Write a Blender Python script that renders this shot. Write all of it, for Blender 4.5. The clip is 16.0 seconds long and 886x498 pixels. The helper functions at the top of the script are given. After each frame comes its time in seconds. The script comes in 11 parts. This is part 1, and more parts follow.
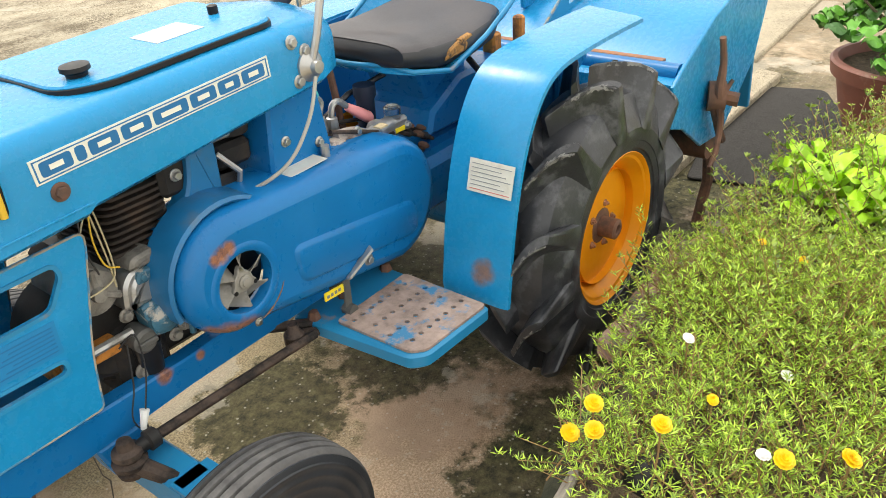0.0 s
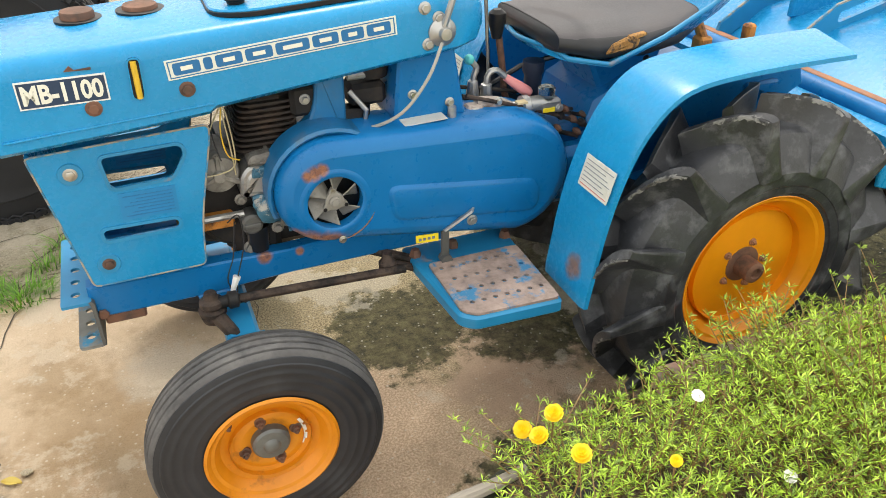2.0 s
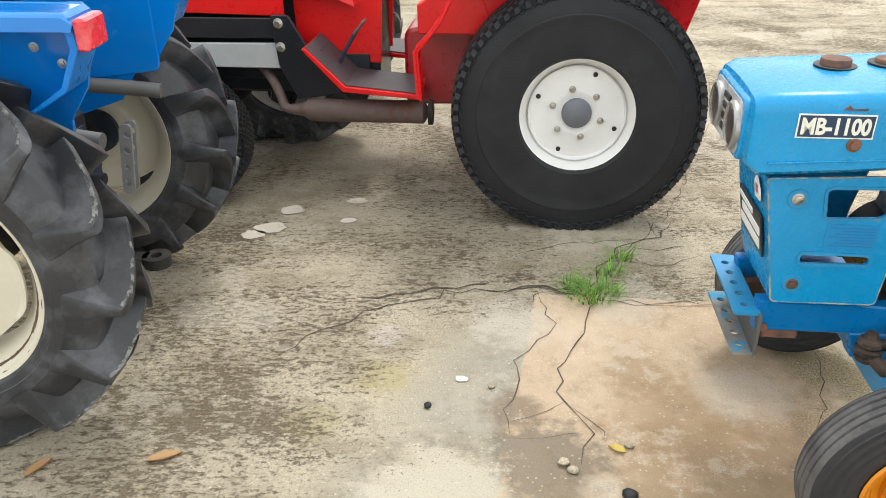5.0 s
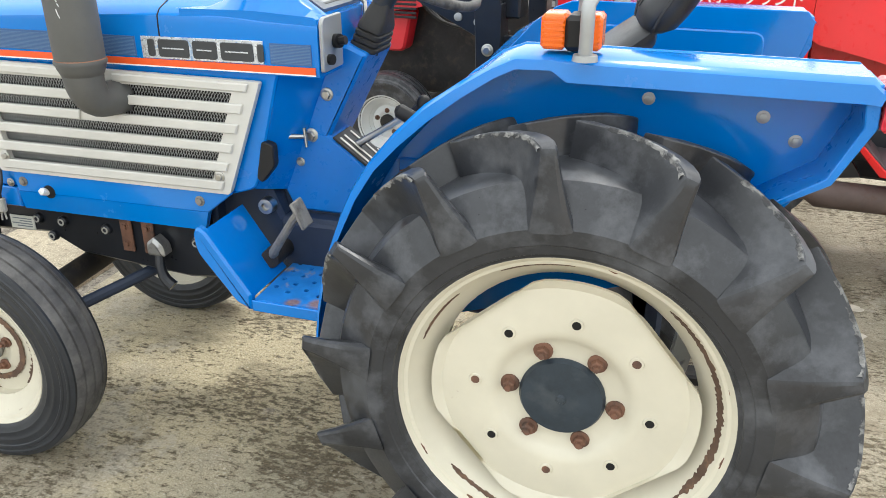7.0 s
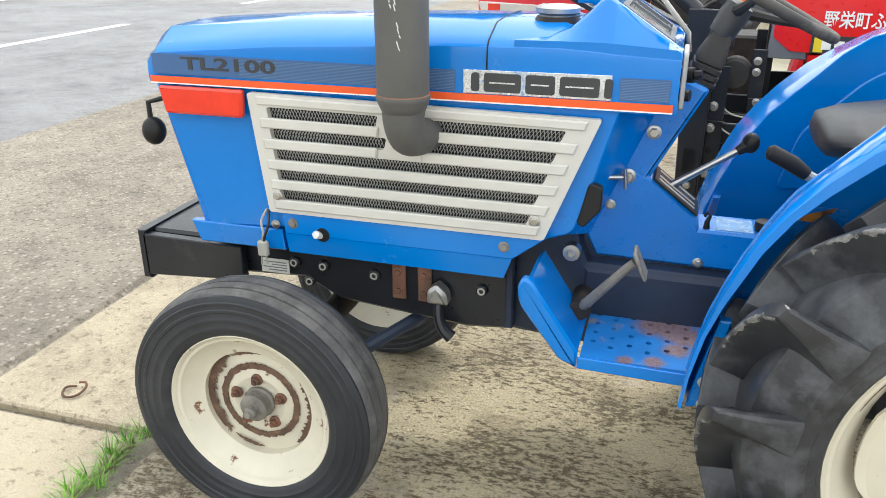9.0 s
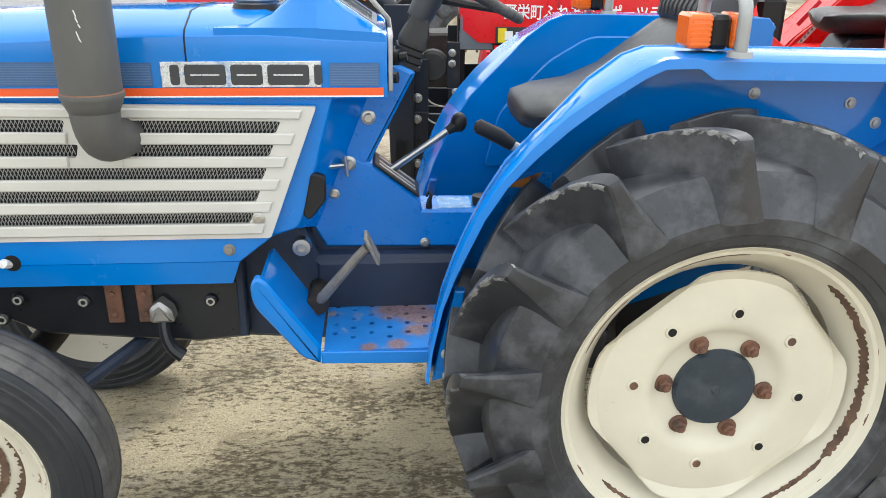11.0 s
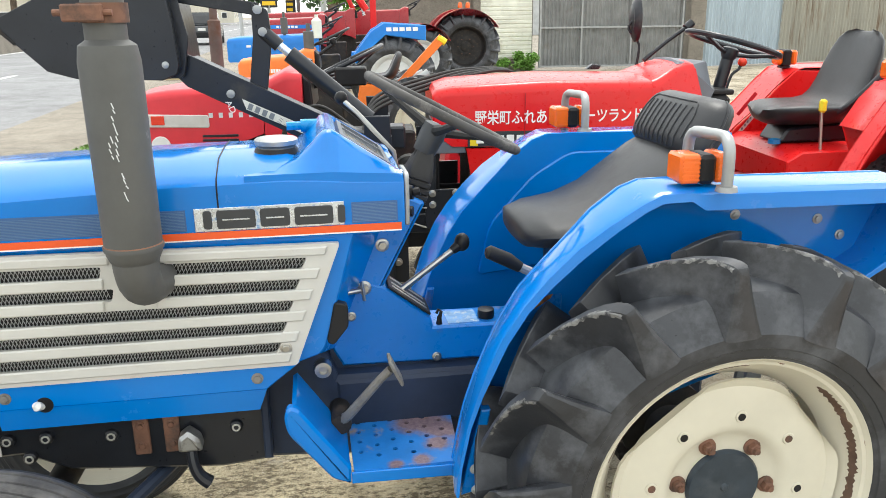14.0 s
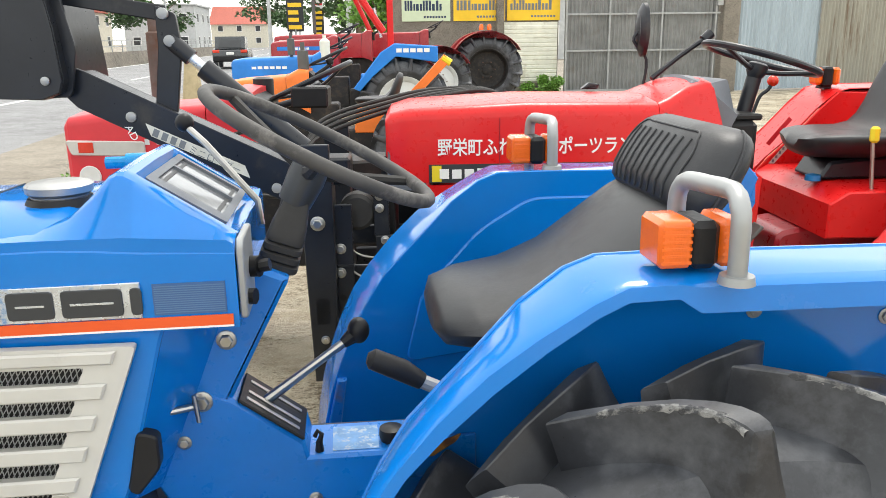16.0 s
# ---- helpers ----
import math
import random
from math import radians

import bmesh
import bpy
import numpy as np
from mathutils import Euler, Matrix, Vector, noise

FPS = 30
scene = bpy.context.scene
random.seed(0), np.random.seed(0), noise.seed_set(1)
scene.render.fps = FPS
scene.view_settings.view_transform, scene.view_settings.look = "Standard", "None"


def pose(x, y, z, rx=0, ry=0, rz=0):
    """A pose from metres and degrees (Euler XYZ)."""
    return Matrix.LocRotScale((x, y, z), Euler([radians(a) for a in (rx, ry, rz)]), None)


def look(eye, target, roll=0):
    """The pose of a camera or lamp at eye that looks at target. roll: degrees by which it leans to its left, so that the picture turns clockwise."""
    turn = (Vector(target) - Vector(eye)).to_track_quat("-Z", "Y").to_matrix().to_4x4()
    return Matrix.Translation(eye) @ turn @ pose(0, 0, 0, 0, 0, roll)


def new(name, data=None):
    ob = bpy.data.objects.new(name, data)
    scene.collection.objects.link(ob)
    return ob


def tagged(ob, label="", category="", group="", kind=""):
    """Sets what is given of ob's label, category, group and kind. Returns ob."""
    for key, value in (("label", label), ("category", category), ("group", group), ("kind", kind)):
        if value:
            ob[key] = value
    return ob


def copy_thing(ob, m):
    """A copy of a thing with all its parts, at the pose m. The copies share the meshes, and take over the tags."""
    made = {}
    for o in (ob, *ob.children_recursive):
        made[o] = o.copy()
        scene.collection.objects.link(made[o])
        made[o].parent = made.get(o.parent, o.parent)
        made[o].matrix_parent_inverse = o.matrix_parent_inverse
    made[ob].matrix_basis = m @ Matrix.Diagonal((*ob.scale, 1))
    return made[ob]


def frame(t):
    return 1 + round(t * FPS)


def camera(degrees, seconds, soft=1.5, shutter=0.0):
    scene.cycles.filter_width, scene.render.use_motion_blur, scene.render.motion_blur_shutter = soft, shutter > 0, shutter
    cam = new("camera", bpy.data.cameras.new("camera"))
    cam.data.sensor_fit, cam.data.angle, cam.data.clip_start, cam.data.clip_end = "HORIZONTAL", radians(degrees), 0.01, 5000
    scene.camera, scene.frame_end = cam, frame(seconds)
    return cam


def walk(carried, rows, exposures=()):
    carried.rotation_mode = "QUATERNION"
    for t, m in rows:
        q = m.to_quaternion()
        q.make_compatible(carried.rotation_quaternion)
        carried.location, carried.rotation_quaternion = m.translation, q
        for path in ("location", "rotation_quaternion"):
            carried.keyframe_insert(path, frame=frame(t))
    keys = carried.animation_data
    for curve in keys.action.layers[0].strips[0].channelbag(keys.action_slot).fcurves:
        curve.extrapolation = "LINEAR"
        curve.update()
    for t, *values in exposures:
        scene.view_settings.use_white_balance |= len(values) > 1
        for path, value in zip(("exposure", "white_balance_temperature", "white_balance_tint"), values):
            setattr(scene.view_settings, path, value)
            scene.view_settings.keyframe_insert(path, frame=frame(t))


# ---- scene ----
cam = camera(59.0, 16.0, soft=0.7)
PATH = [
    (0, (2.16, 0.23, 1.378), (3.627, 1.171, 0.396), -3.2),
    (0.5, (2.188, 0.023, 1.38), (3.438, 1.212, 0.37), -2.3),
    (1, (2.282, -0.112, 1.422), (3.315, 1.251, 0.386), -1.4),
    (1.5, (2.44, -0.187, 1.432), (3.304, 1.279, 0.381), -1.0),
    (2, (2.513, -0.213, 1.442), (3.301, 1.29, 0.385), -0.1),
    (2.5, (2.553, -0.244, 1.448), (3.32, 1.271, 0.391), 0.7),
    (3, (2.554, -0.238, 1.441), (3.319, 1.278, 0.386), 1.2),
    (3.5, (2.467, -0.209, 1.446), (3.186, 1.334, 0.396), 1.1),
    (4, (2.282, -0.2, 1.469), (2.845, 1.426, 0.45), 0.6),
    (4.5, (2.018, -0.251, 1.499), (2.309, 1.482, 0.544), -0.1),
    (5, (1.764, -0.236, 1.461), (1.74, 1.537, 0.536), -0.6),
    (5.2, (1.663, -0.178, 1.451), (1.527, 1.595, 0.535), -0.9),
    (7.3, (0.433, 0.187, 1.382), (-0.098, 1.937, 0.571), 0.2),
    (7.5, (0.338, 0.177, 1.38), (-0.216, 1.922, 0.574), 0.2),
    (8, (0.106, 0.14, 1.37), (-0.504, 1.872, 0.575), -0.3),
    (8.2, (0.018, 0.135, 1.378), (-0.601, 1.865, 0.588), -0.3),
    (10.3, (-0.208, 0.154, 1.377), (-0.307, 2.015, 0.65), 0.7),
    (10.5, (-0.2, 0.156, 1.363), (-0.216, 2.02, 0.637), 0.8),
    (11, (-0.168, 0.169, 1.32), (-0.014, 2.023, 0.587), 0.7),
    (11.5, (-0.131, 0.192, 1.288), (0.16, 1.992, 0.466), 0.5),
    (12, (-0.115, 0.196, 1.292), (0.286, 1.931, 0.382), 0.5),
    (12.5, (-0.173, 0.185, 1.362), (0.287, 1.89, 0.423), 0.2),
    (13, (-0.264, 0.166, 1.419), (0.202, 1.902, 0.543), -0.2),
    (13.5, (-0.303, 0.136, 1.457), (0.106, 1.957, 0.738), -0.5),
    (14, (-0.339, 0.112, 1.48), (-0.031, 2.001, 0.903), -0.7),
    (14.5, (-0.371, 0.13, 1.444), (-0.162, 2.047, 0.914), -0.7),
    (15, (-0.266, 0.296, 1.442), (-0.09, 2.219, 0.921), -0.8),
    (15.5, (-0.113, 0.476, 1.424), (0.078, 2.397, 0.904), -0.7),
    (16, (0.01, 0.686, 1.417), (0.245, 2.603, 0.898), -0.7),
]
walk(cam, [(t, look(eye, target, roll)) for t, eye, target, roll in PATH], [(0.0, 0, 6850, 8.5), (3.5, 0, 6800, 8.5), (5.2, 0, 6350, 8.5), (7.5, 0.16, 6220, 6.5), (10.5, 0.08, 6190, 7.5), (12.5, 0.14, 6140, 7.5), (14.0, 0.04, 6280, 6), (16.0, 0, 6450, 7.5)])
# ---- world, sun, exposure ----
SUN_AZ, SUN_EL = 20.0, 62.0
world = bpy.data.worlds.new("overcast")
scene.world = world
world.use_nodes = True
wn, wl = world.node_tree.nodes, world.node_tree.links
wn.clear()
sky = wn.new("ShaderNodeTexSky")
sky.sky_type, sky.sun_disc = "NISHITA", False
sky.sun_elevation, sky.sun_rotation = radians(SUN_EL), radians(SUN_AZ)
sky.air_density, sky.dust_density, sky.ozone_density = 1.0, 4.0, 1.0
sky_bg = wn.new("ShaderNodeBackground")
sky_bg.inputs["Strength"].default_value = 0.06
cloud_bg = wn.new("ShaderNodeBackground")
cloud_bg.inputs["Color"].default_value = (1.0, 0.98, 0.93, 1)
cloud_bg.inputs["Strength"].default_value = 1.70
cloud_add = wn.new("ShaderNodeAddShader")
w_out = wn.new("ShaderNodeOutputWorld")
wl.new(sky.outputs[0], sky_bg.inputs["Color"])
wl.new(sky_bg.outputs[0], cloud_add.inputs[0])
wl.new(cloud_bg.outputs[0], cloud_add.inputs[1])
wl.new(cloud_add.outputs[0], w_out.inputs["Surface"])
sun = new("sun", bpy.data.lights.new("sun", "SUN"))
sun.data.energy, sun.data.angle, sun.data.color = 1.6, radians(14), (1.0, 0.96, 0.9)
az, el = radians(SUN_AZ), radians(SUN_EL)
sun.matrix_world = look((0, 0, 0), (-math.sin(az) * math.cos(el), -math.cos(az) * math.cos(el), -math.sin(el)))
sun.location = (0, 0, 12)
scene.view_settings.exposure = 0.0

# ---- materials ----
def nodes_of(name):
    m = bpy.data.materials.new(name)
    m.use_nodes = True
    nt = m.node_tree
    return m, nt.nodes, nt.links, nt.nodes["Principled BSDF"]


def noise_at(n, l, scale, detail=4.0, rough=0.55, stretch=None, obj=False):
    pos = n.new("ShaderNodeTexCoord") if obj else n.new("ShaderNodeNewGeometry")
    src = pos.outputs["Object"] if obj else pos.outputs["Position"]
    if stretch:
        mp = n.new("ShaderNodeMapping")
        mp.inputs["Scale"].default_value = stretch
        l.new(src, mp.inputs["Vector"])
        src = mp.outputs[0]
    t = n.new("ShaderNodeTexNoise")
    t.inputs["Scale"].default_value, t.inputs["Detail"].default_value, t.inputs["Roughness"].default_value = scale, detail, rough
    l.new(src, t.inputs["Vector"])
    return t.outputs["Fac"]


def ramp(n, l, fac, lo, hi, c0=(0, 0, 0, 1), c1=(1, 1, 1, 1)):
    r = n.new("ShaderNodeValToRGB")
    r.color_ramp.elements[0].position, r.color_ramp.elements[1].position = lo, hi
    r.color_ramp.elements[0].color, r.color_ramp.elements[1].color = c0, c1
    l.new(fac, r.inputs["Fac"])
    return r.outputs["Color"]


def blend(n, l, fac, a, b, mode="MIX"):
    m = n.new("ShaderNodeMixRGB")
    m.blend_type = mode
    for k, v in (("Fac", fac), ("Color1", a), ("Color2", b)):
        if isinstance(v, (int, float)):
            m.inputs[k].default_value = v
        elif isinstance(v, tuple):
            m.inputs[k].default_value = (*v[:3], 1)
        else:
            l.new(v, m.inputs[k])
    return m.outputs["Color"]


def scaled(n, l, fac, k):
    m = n.new("ShaderNodeMath")
    m.operation = "MULTIPLY"
    l.new(fac, m.inputs[0])
    m.inputs[1].default_value = k
    return m.outputs[0]


def bumped(n, l, bsdf, fac, strength, distance=0.01):
    b = n.new("ShaderNodeBump")
    b.inputs["Strength"].default_value, b.inputs["Distance"].default_value = strength, distance
    l.new(fac, b.inputs["Height"])
    l.new(b.outputs[0], bsdf.inputs["Normal"])


def surface(name, col, rough=0.5, metal=0.0, vary=0.15, grain=30.0, patch=3.0, bump=0.05, stain=None, stain_at=(0.6, 0.72), stain_scale=6.0,
            spec=0.5, coat=0.0, rough_vary=0.12, stretch=None, obj=False):
    """One real surface: base colour varied at two scales, a stain or wear colour in patches, bump and roughness variation."""
    m, n, l, b = nodes_of(name)
    big = noise_at(n, l, patch, 5, 0.6, stretch, obj)
    fine = noise_at(n, l, grain, 4, 0.6, stretch, obj)
    dark = tuple(c * (1 - vary) for c in col)
    pale = tuple(min(1, c * (1 + vary) + 0.02 * vary) for c in col)
    c = blend(n, l, ramp(n, l, big, 0.3, 0.7), dark, pale)
    c = blend(n, l, scaled(n, l, ramp(n, l, fine, 0.35, 0.75), vary), c, pale)
    rb = n.new("ShaderNodeMath")
    rb.operation = "MULTIPLY_ADD"
    l.new(fine, rb.inputs[0])
    rb.inputs[1].default_value, rb.inputs[2].default_value = rough_vary * 2, rough - rough_vary
    r_out = rb.outputs[0]
    if stain:
        sp = noise_at(n, l, stain_scale, 8, 0.65, stretch, obj)
        mask = ramp(n, l, sp, *stain_at)
        c = blend(n, l, mask, c, stain)
        r_out = blend(n, l, mask, r_out, (0.8, 0.8, 0.8))
    l.new(c, b.inputs["Base Color"])
    l.new(r_out, b.inputs["Roughness"])
    b.inputs["Metallic"].default_value = metal
    b.inputs["Specular IOR Level"].default_value = spec
    b.inputs["Coat Weight"].default_value = coat
    if coat:
        b.inputs["Coat Roughness"].default_value = 0.08
    if bump:
        bumped(n, l, b, fine, bump)
    return m


RUST, MUD = (0.20, 0.07, 0.025), (0.30, 0.24, 0.16)
def rusted(m, at, spots, dark=(0.15, 0.065, 0.035), pale=(0.42, 0.17, 0.055)):
    """Rust eating into a paint about some places (x, y, z, radius) of a thing that stands at the given matrix."""
    n, l, b = m.node_tree.nodes, m.node_tree.links, m.node_tree.nodes["Principled BSDF"]
    base = b.inputs["Base Color"].links[0].from_socket
    pos = n.new("ShaderNodeNewGeometry").outputs["Position"]
    edge, tone = noise_at(n, l, 55, 7, 0.7), noise_at(n, l, 120, 5, 0.7)
    mask = None
    for x, y, z, r in spots:
        d = n.new("ShaderNodeVectorMath")
        d.operation = "DISTANCE"
        l.new(pos, d.inputs[0])
        d.inputs[1].default_value = at @ Vector((x, y, z))
        k = n.new("ShaderNodeMath")
        k.operation = "MULTIPLY_ADD"
        l.new(edge, k.inputs[0])
        k.inputs[1].default_value = -1.1 * r
        l.new(d.outputs["Value"], k.inputs[2])
        q = n.new("ShaderNodeMapRange")
        l.new(k.outputs[0], q.inputs["Value"])
        q.inputs["From Min"].default_value, q.inputs["From Max"].default_value = 0.75 * r, 0.10 * r
        if mask is None:
            mask = q.outputs[0]
        else:
            mx = n.new("ShaderNodeMath")
            mx.operation = "MAXIMUM"
            l.new(mask, mx.inputs[0])
            l.new(q.outputs[0], mx.inputs[1])
            mask = mx.outputs[0]
    c = blend(n, l, scaled(n, l, mask, 0.88), base, blend(n, l, ramp(n, l, tone, 0.35, 0.65), dark, pale))
    l.new(c, b.inputs["Base Color"])


m_sky_blue = surface("faded_sky_blue_paint", (0.006, 0.25, 0.53), 0.27, vary=0.10, grain=60, patch=4, bump=0.015, stain=(0.06, 0.30, 0.50), stain_at=(0.60, 0.82), stain_scale=5, spec=0.42)
m_sky_blue_worn = surface("worn_sky_blue_paint", (0.012, 0.22, 0.44), 0.42, vary=0.14, grain=50, patch=5, bump=0.03, stain=(0.26, 0.19, 0.15), stain_at=(0.62, 0.74), stain_scale=13)
m_chain_blue = surface("belt_guard_blue_paint", (0.0015, 0.145, 0.395), 0.30, vary=0.12, grain=45, patch=4, bump=0.02, stain=(0.02, 0.20, 0.46), stain_at=(0.58, 0.8), stain_scale=4, spec=0.32, coat=0.05)
m_step_worn = surface("worn_step_paint", (0.30, 0.225, 0.19), 0.5, vary=0.5, grain=110, patch=22, bump=0.10, stain=(0.05, 0.22, 0.40), stain_at=(0.535, 0.62), stain_scale=16)
m_royal = surface("royal_blue_paint", (0.003, 0.178, 0.60), 0.14, vary=0.08, grain=50, patch=3, bump=0.01, stain=(0.012, 0.18, 0.55), stain_at=(0.6, 0.85), stain_scale=4, spec=0.42, coat=0.35)
m_royal_worn = surface("scuffed_royal_blue_paint", (0.004, 0.172, 0.58), 0.30, vary=0.12, grain=40, patch=6, bump=0.03, stain=(0.10, 0.14, 0.28), stain_at=(0.62, 0.75), stain_scale=14)
m_royal_step = surface("worn_royal_step", (0.014, 0.185, 0.56), 0.45, vary=0.2, grain=60, patch=8, bump=0.05, stain=(0.33, 0.27, 0.24), stain_at=(0.56, 0.64), stain_scale=9)
m_red = surface("bright_red_paint", (0.66, 0.009, 0.010), 0.30, vary=0.07, grain=40, patch=3, bump=0.01, spec=0.35, coat=0.12)
m_dark_red = surface("dark_red_paint", (0.33, 0.010, 0.018), 0.3, vary=0.12, grain=40, patch=3, bump=0.01, stain=(0.42, 0.05, 0.04), stain_at=(0.55, 0.8), coat=0.2)
m_rim_orange = surface("orange_yellow_rim_paint", (0.80, 0.30, 0.006), 0.38, vary=0.10, grain=50, patch=6, bump=0.02, stain=(0.34, 0.13, 0.03), stain_at=(0.68, 0.80), stain_scale=10)
m_rim_mustard = surface("grimy_mustard_rim_paint", (0.66, 0.235, 0.006), 0.42, vary=0.16, grain=60, patch=9, bump=0.03, stain=(0.20, 0.08, 0.022), stain_at=(0.56, 0.74), stain_scale=15)
m_rim_white = surface("white_rim_paint", (0.66, 0.68, 0.68), 0.42, vary=0.06, grain=50, patch=6, bump=0.02, stain=(0.40, 0.38, 0.34), stain_at=(0.70, 0.85), stain_scale=9)
m_rim_cream = surface("cream_rim_paint", (0.62, 0.585, 0.475), 0.42, vary=0.07, grain=50, patch=5, bump=0.02, stain=(0.24, 0.13, 0.07), stain_at=(0.70, 0.76), stain_scale=9)
m_rim_cream_rust = surface("rusty_cream_rim_paint", (0.60, 0.565, 0.46), 0.5, vary=0.09, grain=50, patch=5, bump=0.04, stain=(0.16, 0.075, 0.035), stain_at=(0.62, 0.66), stain_scale=16)
m_rubber = surface("weathered_black_rubber", (0.024, 0.026, 0.031), 0.32, vary=0.35, grain=140, patch=9, bump=0.03, stain=(0.120, 0.126, 0.140), stain_at=(0.48, 0.74), stain_scale=8, spec=0.5, rough_vary=0.10)
m_rubber_dusty = surface("dusty_black_rubber", (0.026, 0.028, 0.033), 0.34, vary=0.40, grain=130, patch=12, bump=0.08, stain=(0.135, 0.140, 0.152), stain_at=(0.50, 0.74), stain_scale=18, spec=0.5)
m_rubber_new = surface("clean_black_rubber", (0.018, 0.019, 0.022), 0.55, vary=0.25, grain=90, patch=5, bump=0.06, stain=(0.045, 0.045, 0.045), stain_at=(0.58, 0.8), stain_scale=6, spec=0.28)
m_black = surface("black_paint", (0.011, 0.013, 0.018), 0.32, vary=0.25, grain=50, patch=5, bump=0.02, stain=(0.06, 0.055, 0.05), stain_at=(0.62, 0.8), spec=0.45)
m_navy = surface("dark_navy_casting", (0.020, 0.030, 0.055), 0.45, vary=0.25, grain=60, patch=5, bump=0.05, stain=(0.075, 0.075, 0.085), stain_at=(0.6, 0.8), spec=0.28)
m_cast = surface("grimy_cast_iron", (0.016, 0.015, 0.015), 0.55, vary=0.4, grain=70, patch=8, bump=0.10, stain=(0.060, 0.046, 0.036), stain_at=(0.52, 0.68), stain_scale=16, spec=0.28)
m_fins = surface("rusty_cooling_fins", (0.026, 0.020, 0.017), 0.6, vary=0.35, grain=80, patch=10, bump=0.08, stain=(0.075, 0.05, 0.036), stain_at=(0.5, 0.7), stain_scale=18, spec=0.28)
m_alu = surface("dull_aluminium", (0.42, 0.42, 0.41), 0.42, 0.85, vary=0.18, grain=60, patch=10, bump=0.04, stain=(0.22, 0.20, 0.17), stain_at=(0.56, 0.72), stain_scale=16)
m_steel = surface("bright_steel", (0.46, 0.45, 0.42), 0.36, 1.0, vary=0.12, grain=80, patch=10, bump=0.02)
m_rusty = surface("rusty_steel", (0.16, 0.075, 0.045), 0.75, vary=0.35, grain=80, patch=12, bump=0.12, stain=(0.07, 0.045, 0.035), stain_at=(0.45, 0.65), stain_scale=18)
m_rust_dark = surface("dark_brown_rust", (0.095, 0.055, 0.036), 0.8, vary=0.4, grain=110, patch=16, bump=0.14, stain=(0.19, 0.11, 0.065), stain_at=(0.52, 0.66), stain_scale=30)
m_rust_orange = surface("orange_rusted_bracket", (0.52, 0.20, 0.03), 0.7, vary=0.3, grain=70, patch=12, bump=0.1, stain=(0.14, 0.06, 0.03), stain_at=(0.48, 0.6), stain_scale=22)
m_muffler = surface("grey_exhaust_steel", (0.105, 0.105, 0.10), 0.6, 0.2, vary=0.15, grain=60, patch=6, bump=0.04, stain=(0.24, 0.24, 0.23), stain_at=(0.68, 0.74), stain_scale=11)
m_muffler_rust = surface("brown_heat_stained_exhaust", (0.13, 0.095, 0.085), 0.65, 0.3, vary=0.25, grain=60, patch=8, bump=0.05, stain=(0.14, 0.07, 0.045), stain_at=(0.5, 0.7), stain_scale=10)
m_grille = surface("silver_grey_grille_plastic", (0.56, 0.55, 0.51), 0.45, vary=0.07, grain=60, patch=6, bump=0.03, stain=(0.40, 0.36, 0.30), stain_at=(0.64, 0.8), stain_scale=9)
m_galv = surface("galvanised_steel", (0.36, 0.37, 0.37), 0.45, 0.5, vary=0.15, grain=40, patch=5, bump=0.03)
m_vinyl = surface("black_vinyl", (0.015, 0.016, 0.019), 0.42, vary=0.2, grain=260, patch=5, bump=0.06, stain=(0.05, 0.05, 0.052), stain_at=(0.5, 0.8))
m_vinyl_grey = surface("dark_grey_vinyl", (0.060, 0.056, 0.062), 0.58, vary=0.2, grain=200, patch=6, bump=0.06, stain=(0.10, 0.09, 0.09), stain_at=(0.5, 0.8))
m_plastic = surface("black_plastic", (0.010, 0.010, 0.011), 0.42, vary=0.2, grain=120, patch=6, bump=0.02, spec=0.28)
m_rubber_boot = surface("dark_grey_rubber_boot", (0.028, 0.027, 0.026), 0.6, vary=0.25, grain=90, patch=8, bump=0.03, spec=0.28)
m_amber = surface("amber_lens", (0.82, 0.135, 0.003), 0.18, vary=0.08, grain=160, patch=20, bump=0.10, coat=0.4)
m_red_lens = surface("red_lens", (0.72, 0.035, 0.008), 0.2, vary=0.08, grain=160, patch=20, bump=0.08, coat=0.4)
m_tail_lens = surface("faded_pink_red_lens", (0.66, 0.035, 0.055), 0.25, vary=0.15, grain=160, patch=16, bump=0.10, stain=(0.72, 0.22, 0.22), stain_at=(0.5, 0.75), stain_scale=14, coat=0.3)
m_white = surface("white_lettering", (0.80, 0.80, 0.78), 0.5, vary=0.04, grain=60, patch=8, bump=0.0)
m_ivory = surface("ivory_letter_plate", (0.74, 0.75, 0.66), 0.45, vary=0.06, grain=60, patch=8, bump=0.0)
m_paper = surface("aged_label_paper", (0.62, 0.62, 0.56), 0.6, vary=0.1, grain=60, patch=14, bump=0.0, stain=(0.46, 0.44, 0.36), stain_at=(0.55, 0.75), stain_scale=20)
m_ink = surface("printed_ink", (0.16, 0.18, 0.20), 0.6, vary=0.1, bump=0.0)
m_ink_blue = surface("navy_print", (0.010, 0.035, 0.085), 0.4, vary=0.1, bump=0.0)
m_letter_blue = surface("blue_lettering", (0.010, 0.145, 0.36), 0.4, vary=0.06, bump=0.0)
m_red_ink = surface("faded_red_print", (0.45, 0.10, 0.08), 0.6, vary=0.1, bump=0.0)
m_yellow = surface("yellow_sticker", (0.80, 0.62, 0.02), 0.5, vary=0.08, bump=0.0)
m_stripe = surface("orange_red_stripe", (0.78, 0.10, 0.018), 0.35, vary=0.05, bump=0.0)
m_gold = surface("gold_band", (0.68, 0.44, 0.04), 0.35, vary=0.05, bump=0.0)
